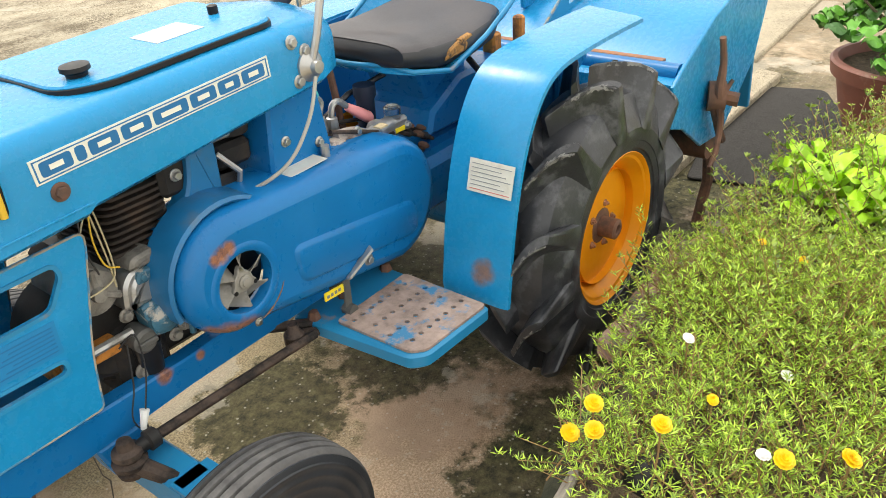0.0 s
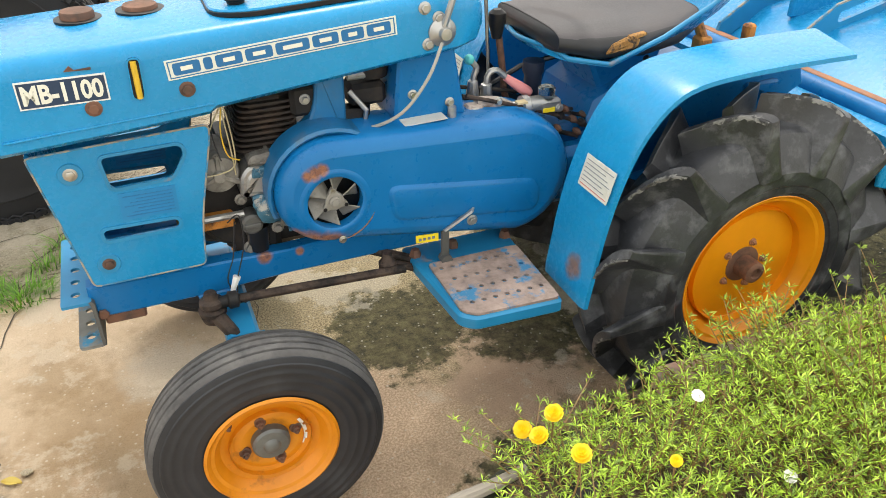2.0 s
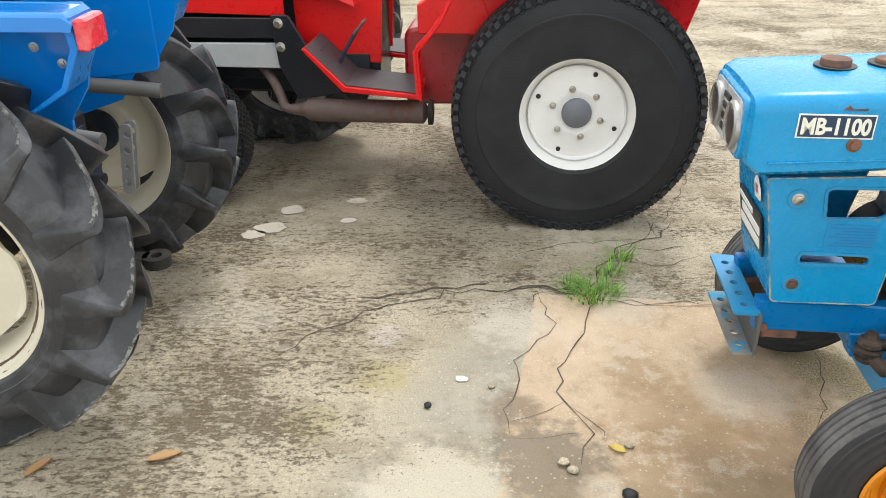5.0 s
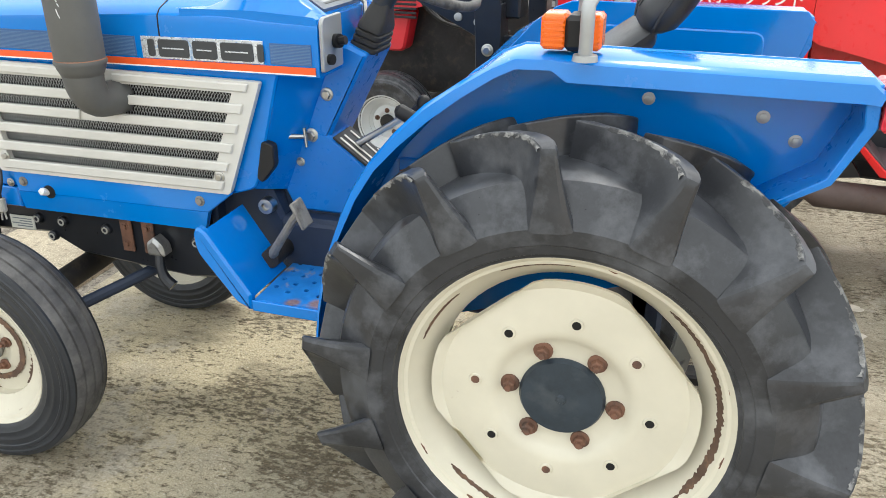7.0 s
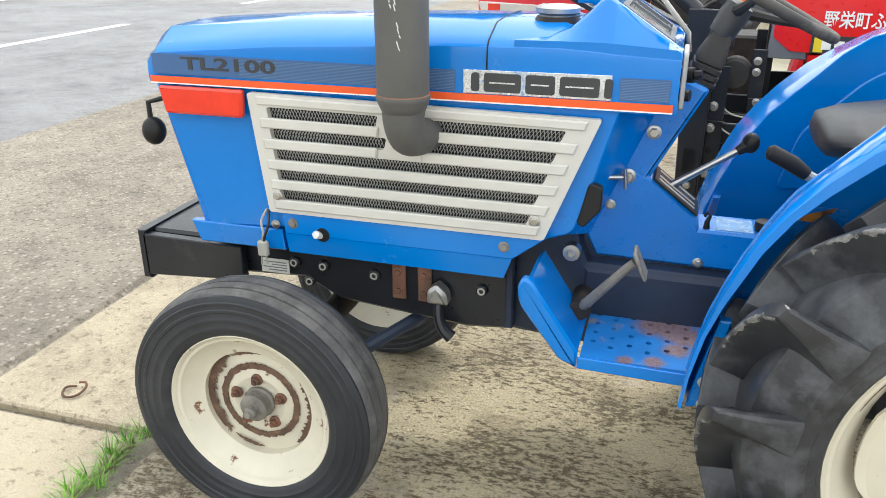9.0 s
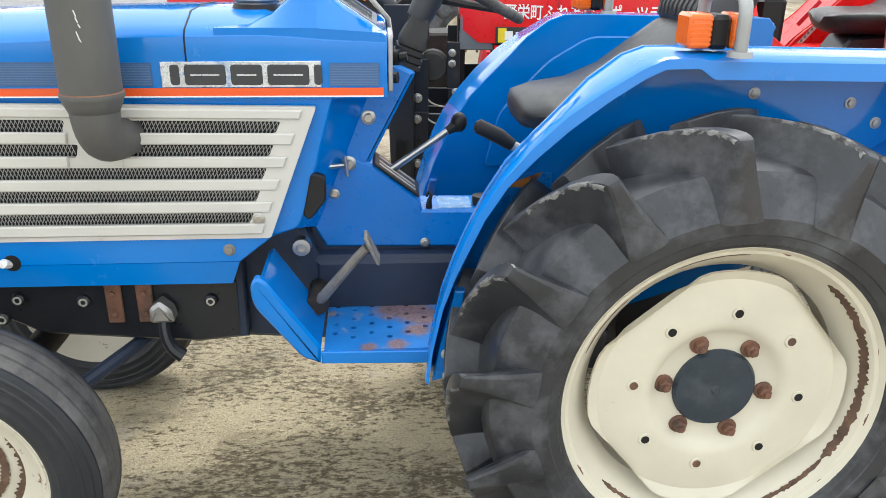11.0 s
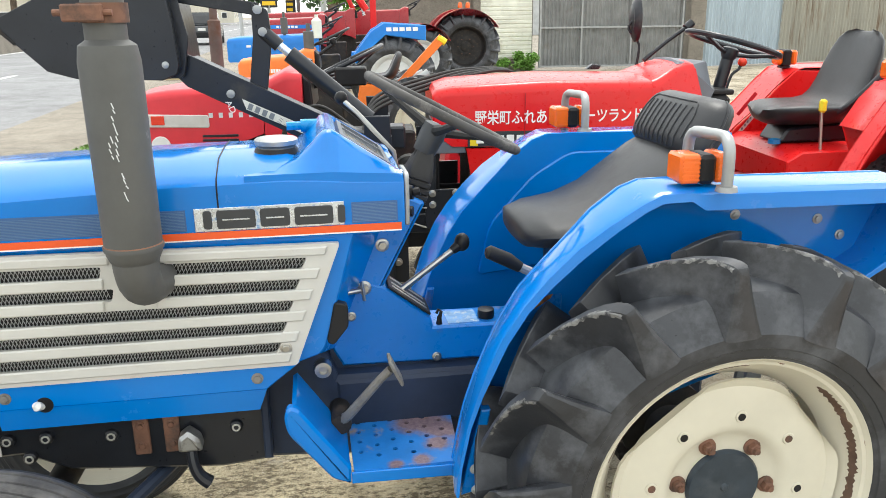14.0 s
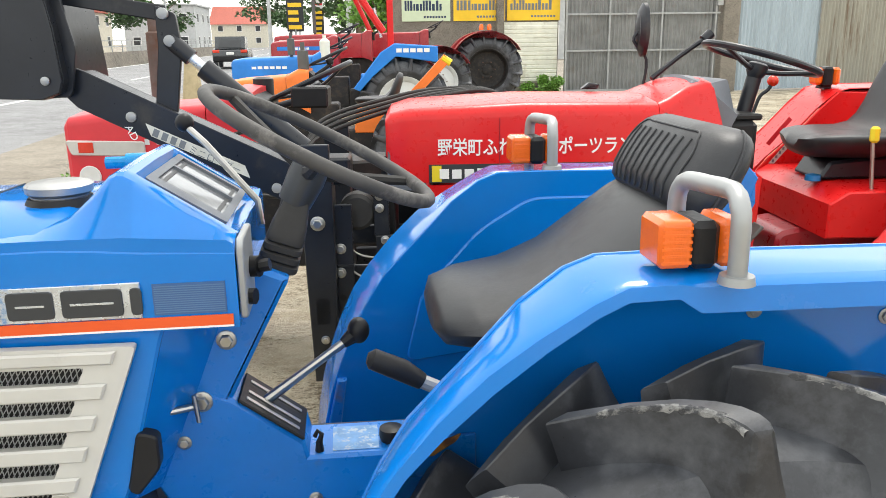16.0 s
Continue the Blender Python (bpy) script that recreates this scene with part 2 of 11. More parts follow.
m_decal = surface("ribbed_slate_blue_band", (0.045, 0.115, 0.27), 0.4, vary=0.08, grain=120, bump=0.02)
m_chrome = surface("worn_silver_badge", (0.62, 0.66, 0.70), 0.28, 0.7, vary=0.25, grain=40, patch=18, bump=0.03, stain=(0.18, 0.34, 0.60), stain_at=(0.58, 0.66), stain_scale=20)
m_badge_dark = surface("charcoal_badge_letters", (0.035, 0.038, 0.042), 0.4, vary=0.15, bump=0.01)
m_cable = surface("grey_cable_sheath", (0.38, 0.37, 0.33), 0.5, vary=0.15, bump=0.02)
m_wire = surface("black_wire", (0.02, 0.02, 0.022), 0.45, vary=0.2, bump=0.0)
m_pink = surface("faded_pink_grip", (0.78, 0.30, 0.30), 0.5, vary=0.12, bump=0.03)
m_teal = surface("teal_knob", (0.08, 0.50, 0.50), 0.5, vary=0.12, bump=0.03)


def glass(name, tint=(0.9, 0.95, 0.95), rough=0.05):
    m, n, l, b = nodes_of(name)
    b.inputs["Base Color"].default_value = (*tint, 1)
    b.inputs["Transmission Weight"].default_value = 1.0
    b.inputs["Roughness"].default_value = rough
    b.inputs["IOR"].default_value = 1.45
    return m


m_lens = glass("clear_lamp_glass", (0.95, 0.97, 0.97), 0.12)
m_sediment = glass("clear_sediment_bowl", (0.85, 0.9, 0.88), 0.1)
m_faded_red = surface("faded_red_paint", (0.64, 0.022, 0.035), 0.36, vary=0.16)
m_lamp_glass = surface("lamp_glass", (0.62, 0.60, 0.56), 0.12, vary=0.2)
m_hub_plate = surface("painted_hub_plate", (0.17, 0.18, 0.175), 0.5, 0.5, vary=0.4, grain=60)
m_kub_orange = surface("orange_tractor_paint", (0.82, 0.19, 0.025), 0.4, vary=0.15)
m_far_blue = surface("bright_blue_tractor_paint", (0.012, 0.19, 0.62), 0.38, vary=0.15)
m_pale_panel = surface("white_ribbed_sheet", (0.72, 0.72, 0.62), 0.5, vary=0.12, stain=(0.45, 0.42, 0.32), stain_at=(0.58, 0.75), stain_scale=2.0)
m_sign_pale = surface("pale_green_sign", (0.62, 0.72, 0.50), 0.5, vary=0.08)
m_sign_yellow = surface("yellow_sign", (0.86, 0.55, 0.02), 0.5, vary=0.08)
m_grey_sheet = surface("grey_sheet_metal", (0.22, 0.225, 0.22), 0.55, 0.2, vary=0.2, stain=(0.20, 0.17, 0.14), stain_at=(0.6, 0.8), stain_scale=2.5)
m_blue_sheet = surface("grey_blue_sheet_metal", (0.36, 0.43, 0.48), 0.5, 0.2, vary=0.15, stretch=(1, 1, 0.15))
m_rust_sheet = surface("rusty_sheet_metal", (0.30, 0.29, 0.24), 0.6, 0.1, vary=0.25, stain=(0.15, 0.095, 0.055), stain_at=(0.54, 0.68), stain_scale=5.0, stretch=(1, 1, 0.10))
m_leaf_bright = surface("bright_green_leaves", (0.13, 0.27, 0.035), 0.5, vary=0.45, grain=9, patch=1.5)
m_leaf_dark = surface("dark_green_leaves", (0.055, 0.11, 0.035), 0.5, vary=0.5, grain=5, patch=0.8)
m_bark = surface("grey_brown_bark", (0.15, 0.11, 0.075), 0.85, vary=0.4)
m_house_cream = surface("cream_render", (0.62, 0.58, 0.48), 0.8, vary=0.12)
m_house_grey = surface("grey_render", (0.50, 0.51, 0.51), 0.8, vary=0.14)
m_roof_red = surface("red_roof_tiles", (0.38, 0.09, 0.06), 0.7, vary=0.25)
m_marker = surface("yellowed_concrete", (0.40, 0.33, 0.20), 0.85, vary=0.35)
m_car = surface("dark_car_paint", (0.035, 0.04, 0.045), 0.25, vary=0.1, coat=0.5)
m_rust_spot = surface("faded_rust_spot", (0.27, 0.13, 0.075), 0.75, vary=0.35, grain=60, patch=14, bump=0.08, stain=(0.40, 0.17, 0.06), stain_at=(0.5, 0.66), stain_scale=26)
m_worn_edge = surface("chipped_paint_edge", (0.30, 0.26, 0.20), 0.7, vary=0.4, grain=90, stain=(0.05, 0.20, 0.34), stain_at=(0.48, 0.56), stain_scale=30)
m_hub_grey = surface("blue_grey_hub", (0.16, 0.175, 0.20), 0.5, 0.3, vary=0.2, grain=60)
m_worn_wheel = surface("worn_grey_wheel_rubber", (0.045, 0.043, 0.041), 0.6, vary=0.35, grain=60, patch=9, stain=(0.17, 0.16, 0.15), stain_at=(0.50, 0.66), stain_scale=16)
m_rod = surface("greasy_brown_rod", (0.060, 0.040, 0.030), 0.62, vary=0.45, grain=90, patch=14, bump=0.12, stain=(0.018, 0.016, 0.015), stain_at=(0.45, 0.6), stain_scale=22, spec=0.3)
m_fan = surface("dull_cast_fan", (0.25, 0.24, 0.215), 0.6, 0.2, vary=0.25, grain=80, patch=16, bump=0.06, stain=(0.17, 0.16, 0.14), stain_at=(0.52, 0.7), stain_scale=30)
m_gen = surface("dusty_generator_casing", (0.20, 0.19, 0.17), 0.62, 0.2, vary=0.3, grain=80, patch=14, bump=0.08, stain=(0.09, 0.08, 0.07), stain_at=(0.5, 0.7), stain_scale=24)
m_flaking = surface("flaking_blue_on_alloy", (0.035, 0.13, 0.20), 0.5, vary=0.4, grain=80, patch=20, bump=0.10, stain=(0.42, 0.40, 0.36), stain_at=(0.52, 0.60), stain_scale=34)
# the window grey holds the sky's pale reflection in its base colour
m_dial = surface("sky_paled_smoked_window", (0.20, 0.21, 0.22), 0.12, vary=0.35, grain=30, patch=12, bump=0.0, coat=0.3)
m_decal_line = surface("pale_hatch_print", (0.10, 0.185, 0.33), 0.45, vary=0.15, bump=0.0)
m_tread = surface("dusty_grey_tread", (0.075, 0.073, 0.074), 0.62, vary=0.4, grain=120, patch=12, bump=0.14, stain=(0.16, 0.155, 0.15), stain_at=(0.45, 0.7), stain_scale=14, spec=0.25)
m_sidewall = surface("blue_black_sidewall", (0.020, 0.023, 0.029), 0.42, vary=0.3, grain=90, patch=6, bump=0.05, stain=(0.060, 0.062, 0.066), stain_at=(0.55, 0.8), stain_scale=9, spec=0.4)
m_hub_slate = surface("slate_blue_hub_cap", (0.030, 0.042, 0.056), 0.40, 0.1, vary=0.3, grain=60, patch=9, bump=0.03, stain=(0.075, 0.085, 0.095), stain_at=(0.52, 0.75), stain_scale=12, spec=0.4)
m_console_label = surface("worn_label_on_blue", (0.13, 0.30, 0.56), 0.45, vary=0.3, grain=110, patch=30, bump=0.0, stain=(0.42, 0.50, 0.58), stain_at=(0.54, 0.60), stain_scale=55)
m_lamp_panel = surface("silver_lamp_panel", (0.52, 0.53, 0.53), 0.4, 0.3, vary=0.2, grain=60, patch=12, stain=(0.25, 0.24, 0.22), stain_at=(0.55, 0.7), stain_scale=18)
m_bumper_bare = surface("bare_steel_with_blue_traces", (0.20, 0.20, 0.185), 0.6, 0.2, vary=0.3, grain=70, patch=14, bump=0.06, stain=(0.05, 0.26, 0.44), stain_at=(0.52, 0.62), stain_scale=16)
m_scuff = surface("scuffed_pale_rubber", (0.17, 0.17, 0.165), 0.8, vary=0.5, grain=160, patch=20, bump=0.3, stain=(0.045, 0.046, 0.05), stain_at=(0.46, 0.56), stain_scale=45)
AT_SMALL = pose(3.887, 1.319, 0, 0, 0, 174.5)
rusted(m_chain_blue, AT_SMALL, [(1.03, 0.125, 0.492, 0.016), (0.95, 0.125, 0.49, 0.01), (0.966, 0.2, 0.574, 0.02), (0.95, 0.204, 0.562, 0.026), (0.93, 0.206, 0.553, 0.03), (0.908, 0.208, 0.549, 0.03), (0.888, 0.21, 0.549, 0.024), (0.932, 0.214, 0.718, 0.013), (0.918, 0.214, 0.722, 0.016), (0.903, 0.214, 0.726, 0.014)])
rusted(m_royal_step, pose(0.46, 1.985, 0, 0, 0, 180), [(0.60, 0.16, 0.514, 0.050), (0.56, 0.17, 0.514, 0.055), (0.535, 0.20, 0.514, 0.045), (0.555, 0.26, 0.514, 0.030), (0.60, 0.325, 0.514, 0.022), (0.66, 0.335, 0.514, 0.018)], (0.16, 0.08, 0.06), (0.28, 0.18, 0.14))
rusted(m_sky_blue, AT_SMALL, [(0.4025, 0.395, 0.475, 0.030), (0.4015, 0.405, 0.492, 0.020), (0.404, 0.385, 0.46, 0.024)], (0.15, 0.085, 0.05), (0.30, 0.15, 0.075))

# ---- geometry helpers ----
class Geo:
    """A growing list of vertices and faces, with a current transform."""

    def __init__(self, m=None):
        self.v, self.f, self.m = [], [], m

    def add(self, verts, faces):
        k = len(self.v)
        if self.m is not None:
            verts = [self.m @ Vector(p) for p in verts]
        self.v.extend(tuple(p) for p in verts)
        self.f.extend(tuple(i + k for i in f) for f in faces)
        return self

    def box(self, x0, x1, y0, y1, z0, z1, b=0.004):
        """A box with chamfered edges."""
        b = min(b, abs(x1 - x0) * 0.45, abs(y1 - y0) * 0.45, abs(z1 - z0) * 0.45)
        verts, idx = [], {}
        lo, hi = (min(x0, x1), min(y0, y1), min(z0, z1)), (max(x0, x1), max(y0, y1), max(z0, z1))
        for sx in (0, 1):
            for sy in (0, 1):
                for sz in (0, 1):
                    s = (sx, sy, sz)
                    for a in range(3):
                        p = [(hi[k] if s[k] else lo[k]) + (0 if k == a else (-b if s[k] else b)) for k in range(3)]
                        idx[s, a] = len(verts)
                        verts.append(p)
        faces = []
        for a in range(3):
            u, w = [k for k in range(3) if k != a]
            for s in (0, 1):
                ring = []
                for pu, pw in ((0, 0), (1, 0), (1, 1), (0, 1)):
                    c = [0, 0, 0]
                    c[a], c[u], c[w] = s, pu, pw
                    ring.append(idx[tuple(c), a])
                faces.append(ring)
            for pu in (0, 1):
                for pw in (0, 1):
                    c0, c1 = [0, 0, 0], [0, 0, 0]
                    for c, e in ((c0, 0), (c1, 1)):
                        c[a], c[u], c[w] = e, pu, pw
                    c0, c1 = tuple(c0), tuple(c1)
                    faces.append([idx[c0, u], idx[c1, u], idx[c1, w], idx[c0, w]])
        for sx in (0, 1):
            for sy in (0, 1):
                for sz in (0, 1):
                    faces.append([idx[(sx, sy, sz), a] for a in range(3)])
        return self.add(verts, faces)

    def prism(self, pts, a, b, axis="y", bevel=0.004):
        """A polygon of the plane across the axis, drawn out from a to b, with bevelled rims."""
        if area2(pts) < 0:
            pts = list(reversed(pts))
        inner = inset(pts, bevel) if bevel else pts
        lo, hi = min(a, b), max(a, b)
        bv = min(bevel, (hi - lo) * 0.45)
        rings = [(inner, lo), (pts, lo + bv), (pts, hi - bv), (inner, hi)] if bevel else [(pts, lo), (pts, hi)]
        n = len(pts)
        verts = [on_axis(p, h, axis) for ring, h in rings for p in ring]
        faces = [list(range(n)), list(range(len(verts) - n, len(verts)))]
        for r in range(len(rings) - 1):
            for i in range(n):
                j = (i + 1) % n
                faces.append([r * n + i, r * n + j, (r + 1) * n + j, (r + 1) * n + i])
        return self.add(verts, faces)

    def plate(self, outer, holes, a, b, axis="y"):
        """A flat plate with holes."""
        bm = bmesh.new()
        edges = []
        for loop in [outer] + list(holes):
            vs = [bm.verts.new(on_axis(p, a, axis)) for p in loop]
            edges += [bm.edges.new((vs[i], vs[(i + 1) % len(vs)])) for i in range(len(vs))]
        bmesh.ops.triangle_fill(bm, use_beauty=True, use_dissolve=False, edges=edges)
        r = bmesh.ops.extrude_face_region(bm, geom=bm.faces[:])
        d = Vector(on_axis((0, 0), b - a, axis))
        bmesh.ops.translate(bm, verts=[e for e in r["geom"] if isinstance(e, bmesh.types.BMVert)], vec=d)
        bm.verts.index_update()
        self.add([v.co.copy() for v in bm.verts], [[v.index for v in f.verts] for f in bm.faces])
        bm.free()
        return self

    def lathe(self, prof, segs=32, axis="y", centre=(0, 0, 0), closed=False):
        """Turns (along, radius) pairs about the axis."""
        n, verts, faces = len(prof), [], []
        for i in range(segs):
            t = 2 * math.pi * i / segs
            for h, r in prof:
                p = {"y": (r * math.cos(t), h, r * math.sin(t)), "z": (r * math.cos(t), r * math.sin(t), h), "x": (h, r * math.cos(t), r * math.sin(t))}[axis]
                verts.append((p[0] + centre[0], p[1] + centre[1], p[2] + centre[2]))
        m = n if closed else n - 1
        for i in range(segs):
            j = (i + 1) % segs
            for k in range(m):
                k2 = (k + 1) % n
                faces.append([i * n + k, i * n + k2, j * n + k2, j * n + k])
        if not closed:
            if prof[0][1] > 1e-6:
                faces.append([i * n for i in range(segs)])
            if prof[-1][1] > 1e-6:
                faces.append([i * n + n - 1 for i in reversed(range(segs))])
        return self.add(verts, faces)

    def tube(self, path, r, segs=10, smooth=0, caps=True):
        """A round bar or hose along points; r may be one radius or one a point."""
        pts = [Vector(p) for p in path]
        radii = list(r) if isinstance(r, (list, tuple)) else [r] * len(pts)
        if smooth:
            pts, radii = curve_through(pts, radii, smooth)
        n = len(pts)
        verts, faces = [], []
        side = None
        for i, p in enumerate(pts):
            d = (pts[min(i + 1, n - 1)] - pts[max(i - 1, 0)]).normalized()
            if side is None:
                side = d.orthogonal().normalized()
            else:
                side = (side - d * side.dot(d))
                side = side.normalized() if side.length > 1e-6 else d.orthogonal().normalized()
            up = d.cross(side)
            for k in range(segs):
                t = 2 * math.pi * k / segs
                verts.append(p + (side * math.cos(t) + up * math.sin(t)) * radii[i])
        for i in range(n - 1):
            for k in range(segs):
                k2 = (k + 1) % segs
                faces.append([i * segs + k, i * segs + k2, (i + 1) * segs + k2, (i + 1) * segs + k])
        if caps:
            faces.append(list(reversed(range(segs))))
            faces.append([(n - 1) * segs + k for k in range(segs)])
        return self.add(verts, faces)

    def loft(self, rings, closed=True, caps=True):
        """Joins rings of equally many points."""
        n = len(rings[0])
        verts = [p for r in rings for p in r]
        faces = []
        for i in range(len(rings) - 1):
            for k in range(n if closed else n - 1):
                k2 = (k + 1) % n
                faces.append([i * n + k, i * n + k2, (i + 1) * n + k2, (i + 1) * n + k])
        if caps and closed:
            faces.append(list(reversed(range(n))))
            faces.append([(len(rings) - 1) * n + k for k in range(n)])
        return self.add(verts, faces)

    def bolt(self, x, y, z, r=0.009, h=0.008, axis="y", sign=1, washer=True):
        """A hexagon head on its washer, its face towards sign along the axis."""
        for rad, a, b, segs in ((r * 1.5, 0, h * 0.3, 14), (r, h * 0.3, h, 6)) if washer else ((r, 0, h, 6),):
            prof = [(sign * a, rad), (sign * (b - h * 0.1), rad), (sign * b, rad * 0.86)]
            self.lathe(prof, segs, axis, (x, y, z))
        return self

    def ball(self, x, y, z, r, segs=14, rings=8, sz=1.0):
        prof = [(-math.cos(math.pi * k / rings) * r * sz, max(1e-5, math.sin(math.pi * k / rings) * r)) for k in range(rings + 1)]
        return self.lathe(prof, segs, "z", (x, y, z))


def area2(pts):
    return sum(pts[i][0] * pts[(i + 1) % len(pts)][1] - pts[(i + 1) % len(pts)][0] * pts[i][1] for i in range(len(pts)))


def on_axis(p, h, axis):
    return {"y": (p[0], h, p[1]), "z": (p[0], p[1], h), "x": (h, p[0], p[1])}[axis]


def inset(pts, d):
    out, n = [], len(pts)
    for i in range(n):
        p0, p1, p2 = Vector(pts[i - 1]), Vector(pts[i]), Vector(pts[(i + 1) % n])
        e0, e1 = (p1 - p0), (p2 - p1)
        if e0.length < 1e-9 or e1.length < 1e-9:
            out.append(tuple(p1))
            continue
        e0.normalize(), e1.normalize()
        n0, n1 = Vector((-e0.y, e0.x)), Vector((-e1.y, e1.x))
        k = n0 + n1
        q = max(0.3, 1 + n0.dot(n1))
        out.append(tuple(p1 + k * (d / q)))
    return out


def curve_through(pts, radii, steps):
    out, rr, n = [], [], len(pts)
    for i in range(n - 1):
        p0, p1, p2, p3 = pts[max(i - 1, 0)], pts[i], pts[i + 1], pts[min(i + 2, n - 1)]
        for s in range(steps):
            t = s / steps
            out.append(0.5 * ((2 * p1) + (p2 - p0) * t + (2 * p0 - 5 * p1 + 4 * p2 - p3) * t * t + (3 * p1 - p0 - 3 * p2 + p3) * t ** 3))
            rr.append(radii[i] * (1 - t) + radii[i + 1] * t)
    return out + [pts[-1]], rr + [radii[-1]]


def rounded(pts, r, steps=4):
    """The polygon with its corners rounded; r may be one radius or one a corner."""
    out, n = [], len(pts)
    for i in range(n):
        p0, p1, p2 = Vector(pts[i - 1]), Vector(pts[i]), Vector(pts[(i + 1) % n])
        rr = r[i] if isinstance(r, (list, tuple)) else r
        a, b = p0 - p1, p2 - p1
        c = min(rr, a.length * 0.48, b.length * 0.48)
        if c < 1e-5:
            out.append(tuple(p1))
            continue
        a, b = p1 + a.normalized() * c, p1 + b.normalized() * c
        for s in range(steps + 1):
            t = s / steps
            out.append(tuple((1 - t) ** 2 * a + 2 * t * (1 - t) * p1 + t * t * b))
    return out


def circle2(x, y, r, n=12):
    return [(x + r * math.cos(2 * math.pi * k / n), y + r * math.sin(2 * math.pi * k / n)) for k in range(n)]


def rect2(x0, x1, y0, y1, r=0.0, steps=3):
    q = [(x0, y0), (x1, y0), (x1, y1), (x0, y1)]
    return rounded(q, r, steps) if r else q


def mesh_of(name, g, mat, angle=35):
    me = bpy.data.meshes.new(name)
    me.from_pydata(g.v, [], g.f)
    bm = bmesh.new()
    bm.from_mesh(me)
    bmesh.ops.recalc_face_normals(bm, faces=bm.faces[:])
    bm.to_mesh(me)
    bm.free()
    me.polygons.foreach_set("use_smooth", [True] * len(me.polygons))
    me.set_sharp_from_angle(angle=radians(angle))
    me.materials.append(mat)
    return me


def part(name, g, mat, parent, label="", at=None, angle=35):
    """One mesh under a thing or under a part."""
    ob = new(name, mesh_of(name, g, mat, angle))
    ob.parent = parent
    if at is not None:
        ob.matrix_basis = at
    return tagged(ob, label)


def again(ob, m, parent=None):
    """The same part once more, on the same mesh, with its own children."""
    c = copy_thing(ob, m)
    if parent is not None:
        c.parent = parent
    return c


def thing(name, m, label, category, group="", kind=""):
    ob = new(name)
    ob.empty_display_size = 0.1
    ob.matrix_basis = m
    return tagged(ob, label, category, group, kind)


def solid(name, g, mat, label="", category="", group="", kind="", at=None, angle=35):
    """A thing of one mesh."""
    ob = new(name, mesh_of(name, g, mat, angle))
    if at is not None:
        ob.matrix_basis = at
    return tagged(ob, label, category, group, kind)


def lettering(name, body, size, mat, parent, at, depth=0.0012, width=None, bold=0.0, label=""):
    """Raised writing; the text's x runs along at's x, its y along at's y."""
    cu = bpy.data.curves.new(name, "FONT")
    cu.body, cu.size, cu.extrude, cu.offset = body, size, depth, bold
    cu.resolution_u = 3
    tmp = bpy.data.objects.new(name, cu)
    scene.collection.objects.link(tmp)
    me = bpy.data.meshes.new_from_object(tmp.evaluated_get(bpy.context.evaluated_depsgraph_get()))
    bpy.data.objects.remove(tmp)
    bpy.data.curves.remove(cu)
    me.materials.clear()
    me.materials.append(mat)
    if width and len(me.vertices):
        xs = [v.co.x for v in me.vertices]
        k = width / max(1e-6, max(xs) - min(xs))
        x0 = min(xs)
        for v in me.vertices:
            v.co.x = (v.co.x - x0) * k
    ob = new(name, me)
    ob.parent = parent
    ob.matrix_basis = at
    return tagged(ob, label)


def side_text(x, y, z):
    """The pose of writing on a left flank: reads towards the rear (-x), faces +y."""
    return Matrix(((-1, 0, 0, x), (0, 0, 1, y), (0, 1, 0, z), (0, 0, 0, 1)))


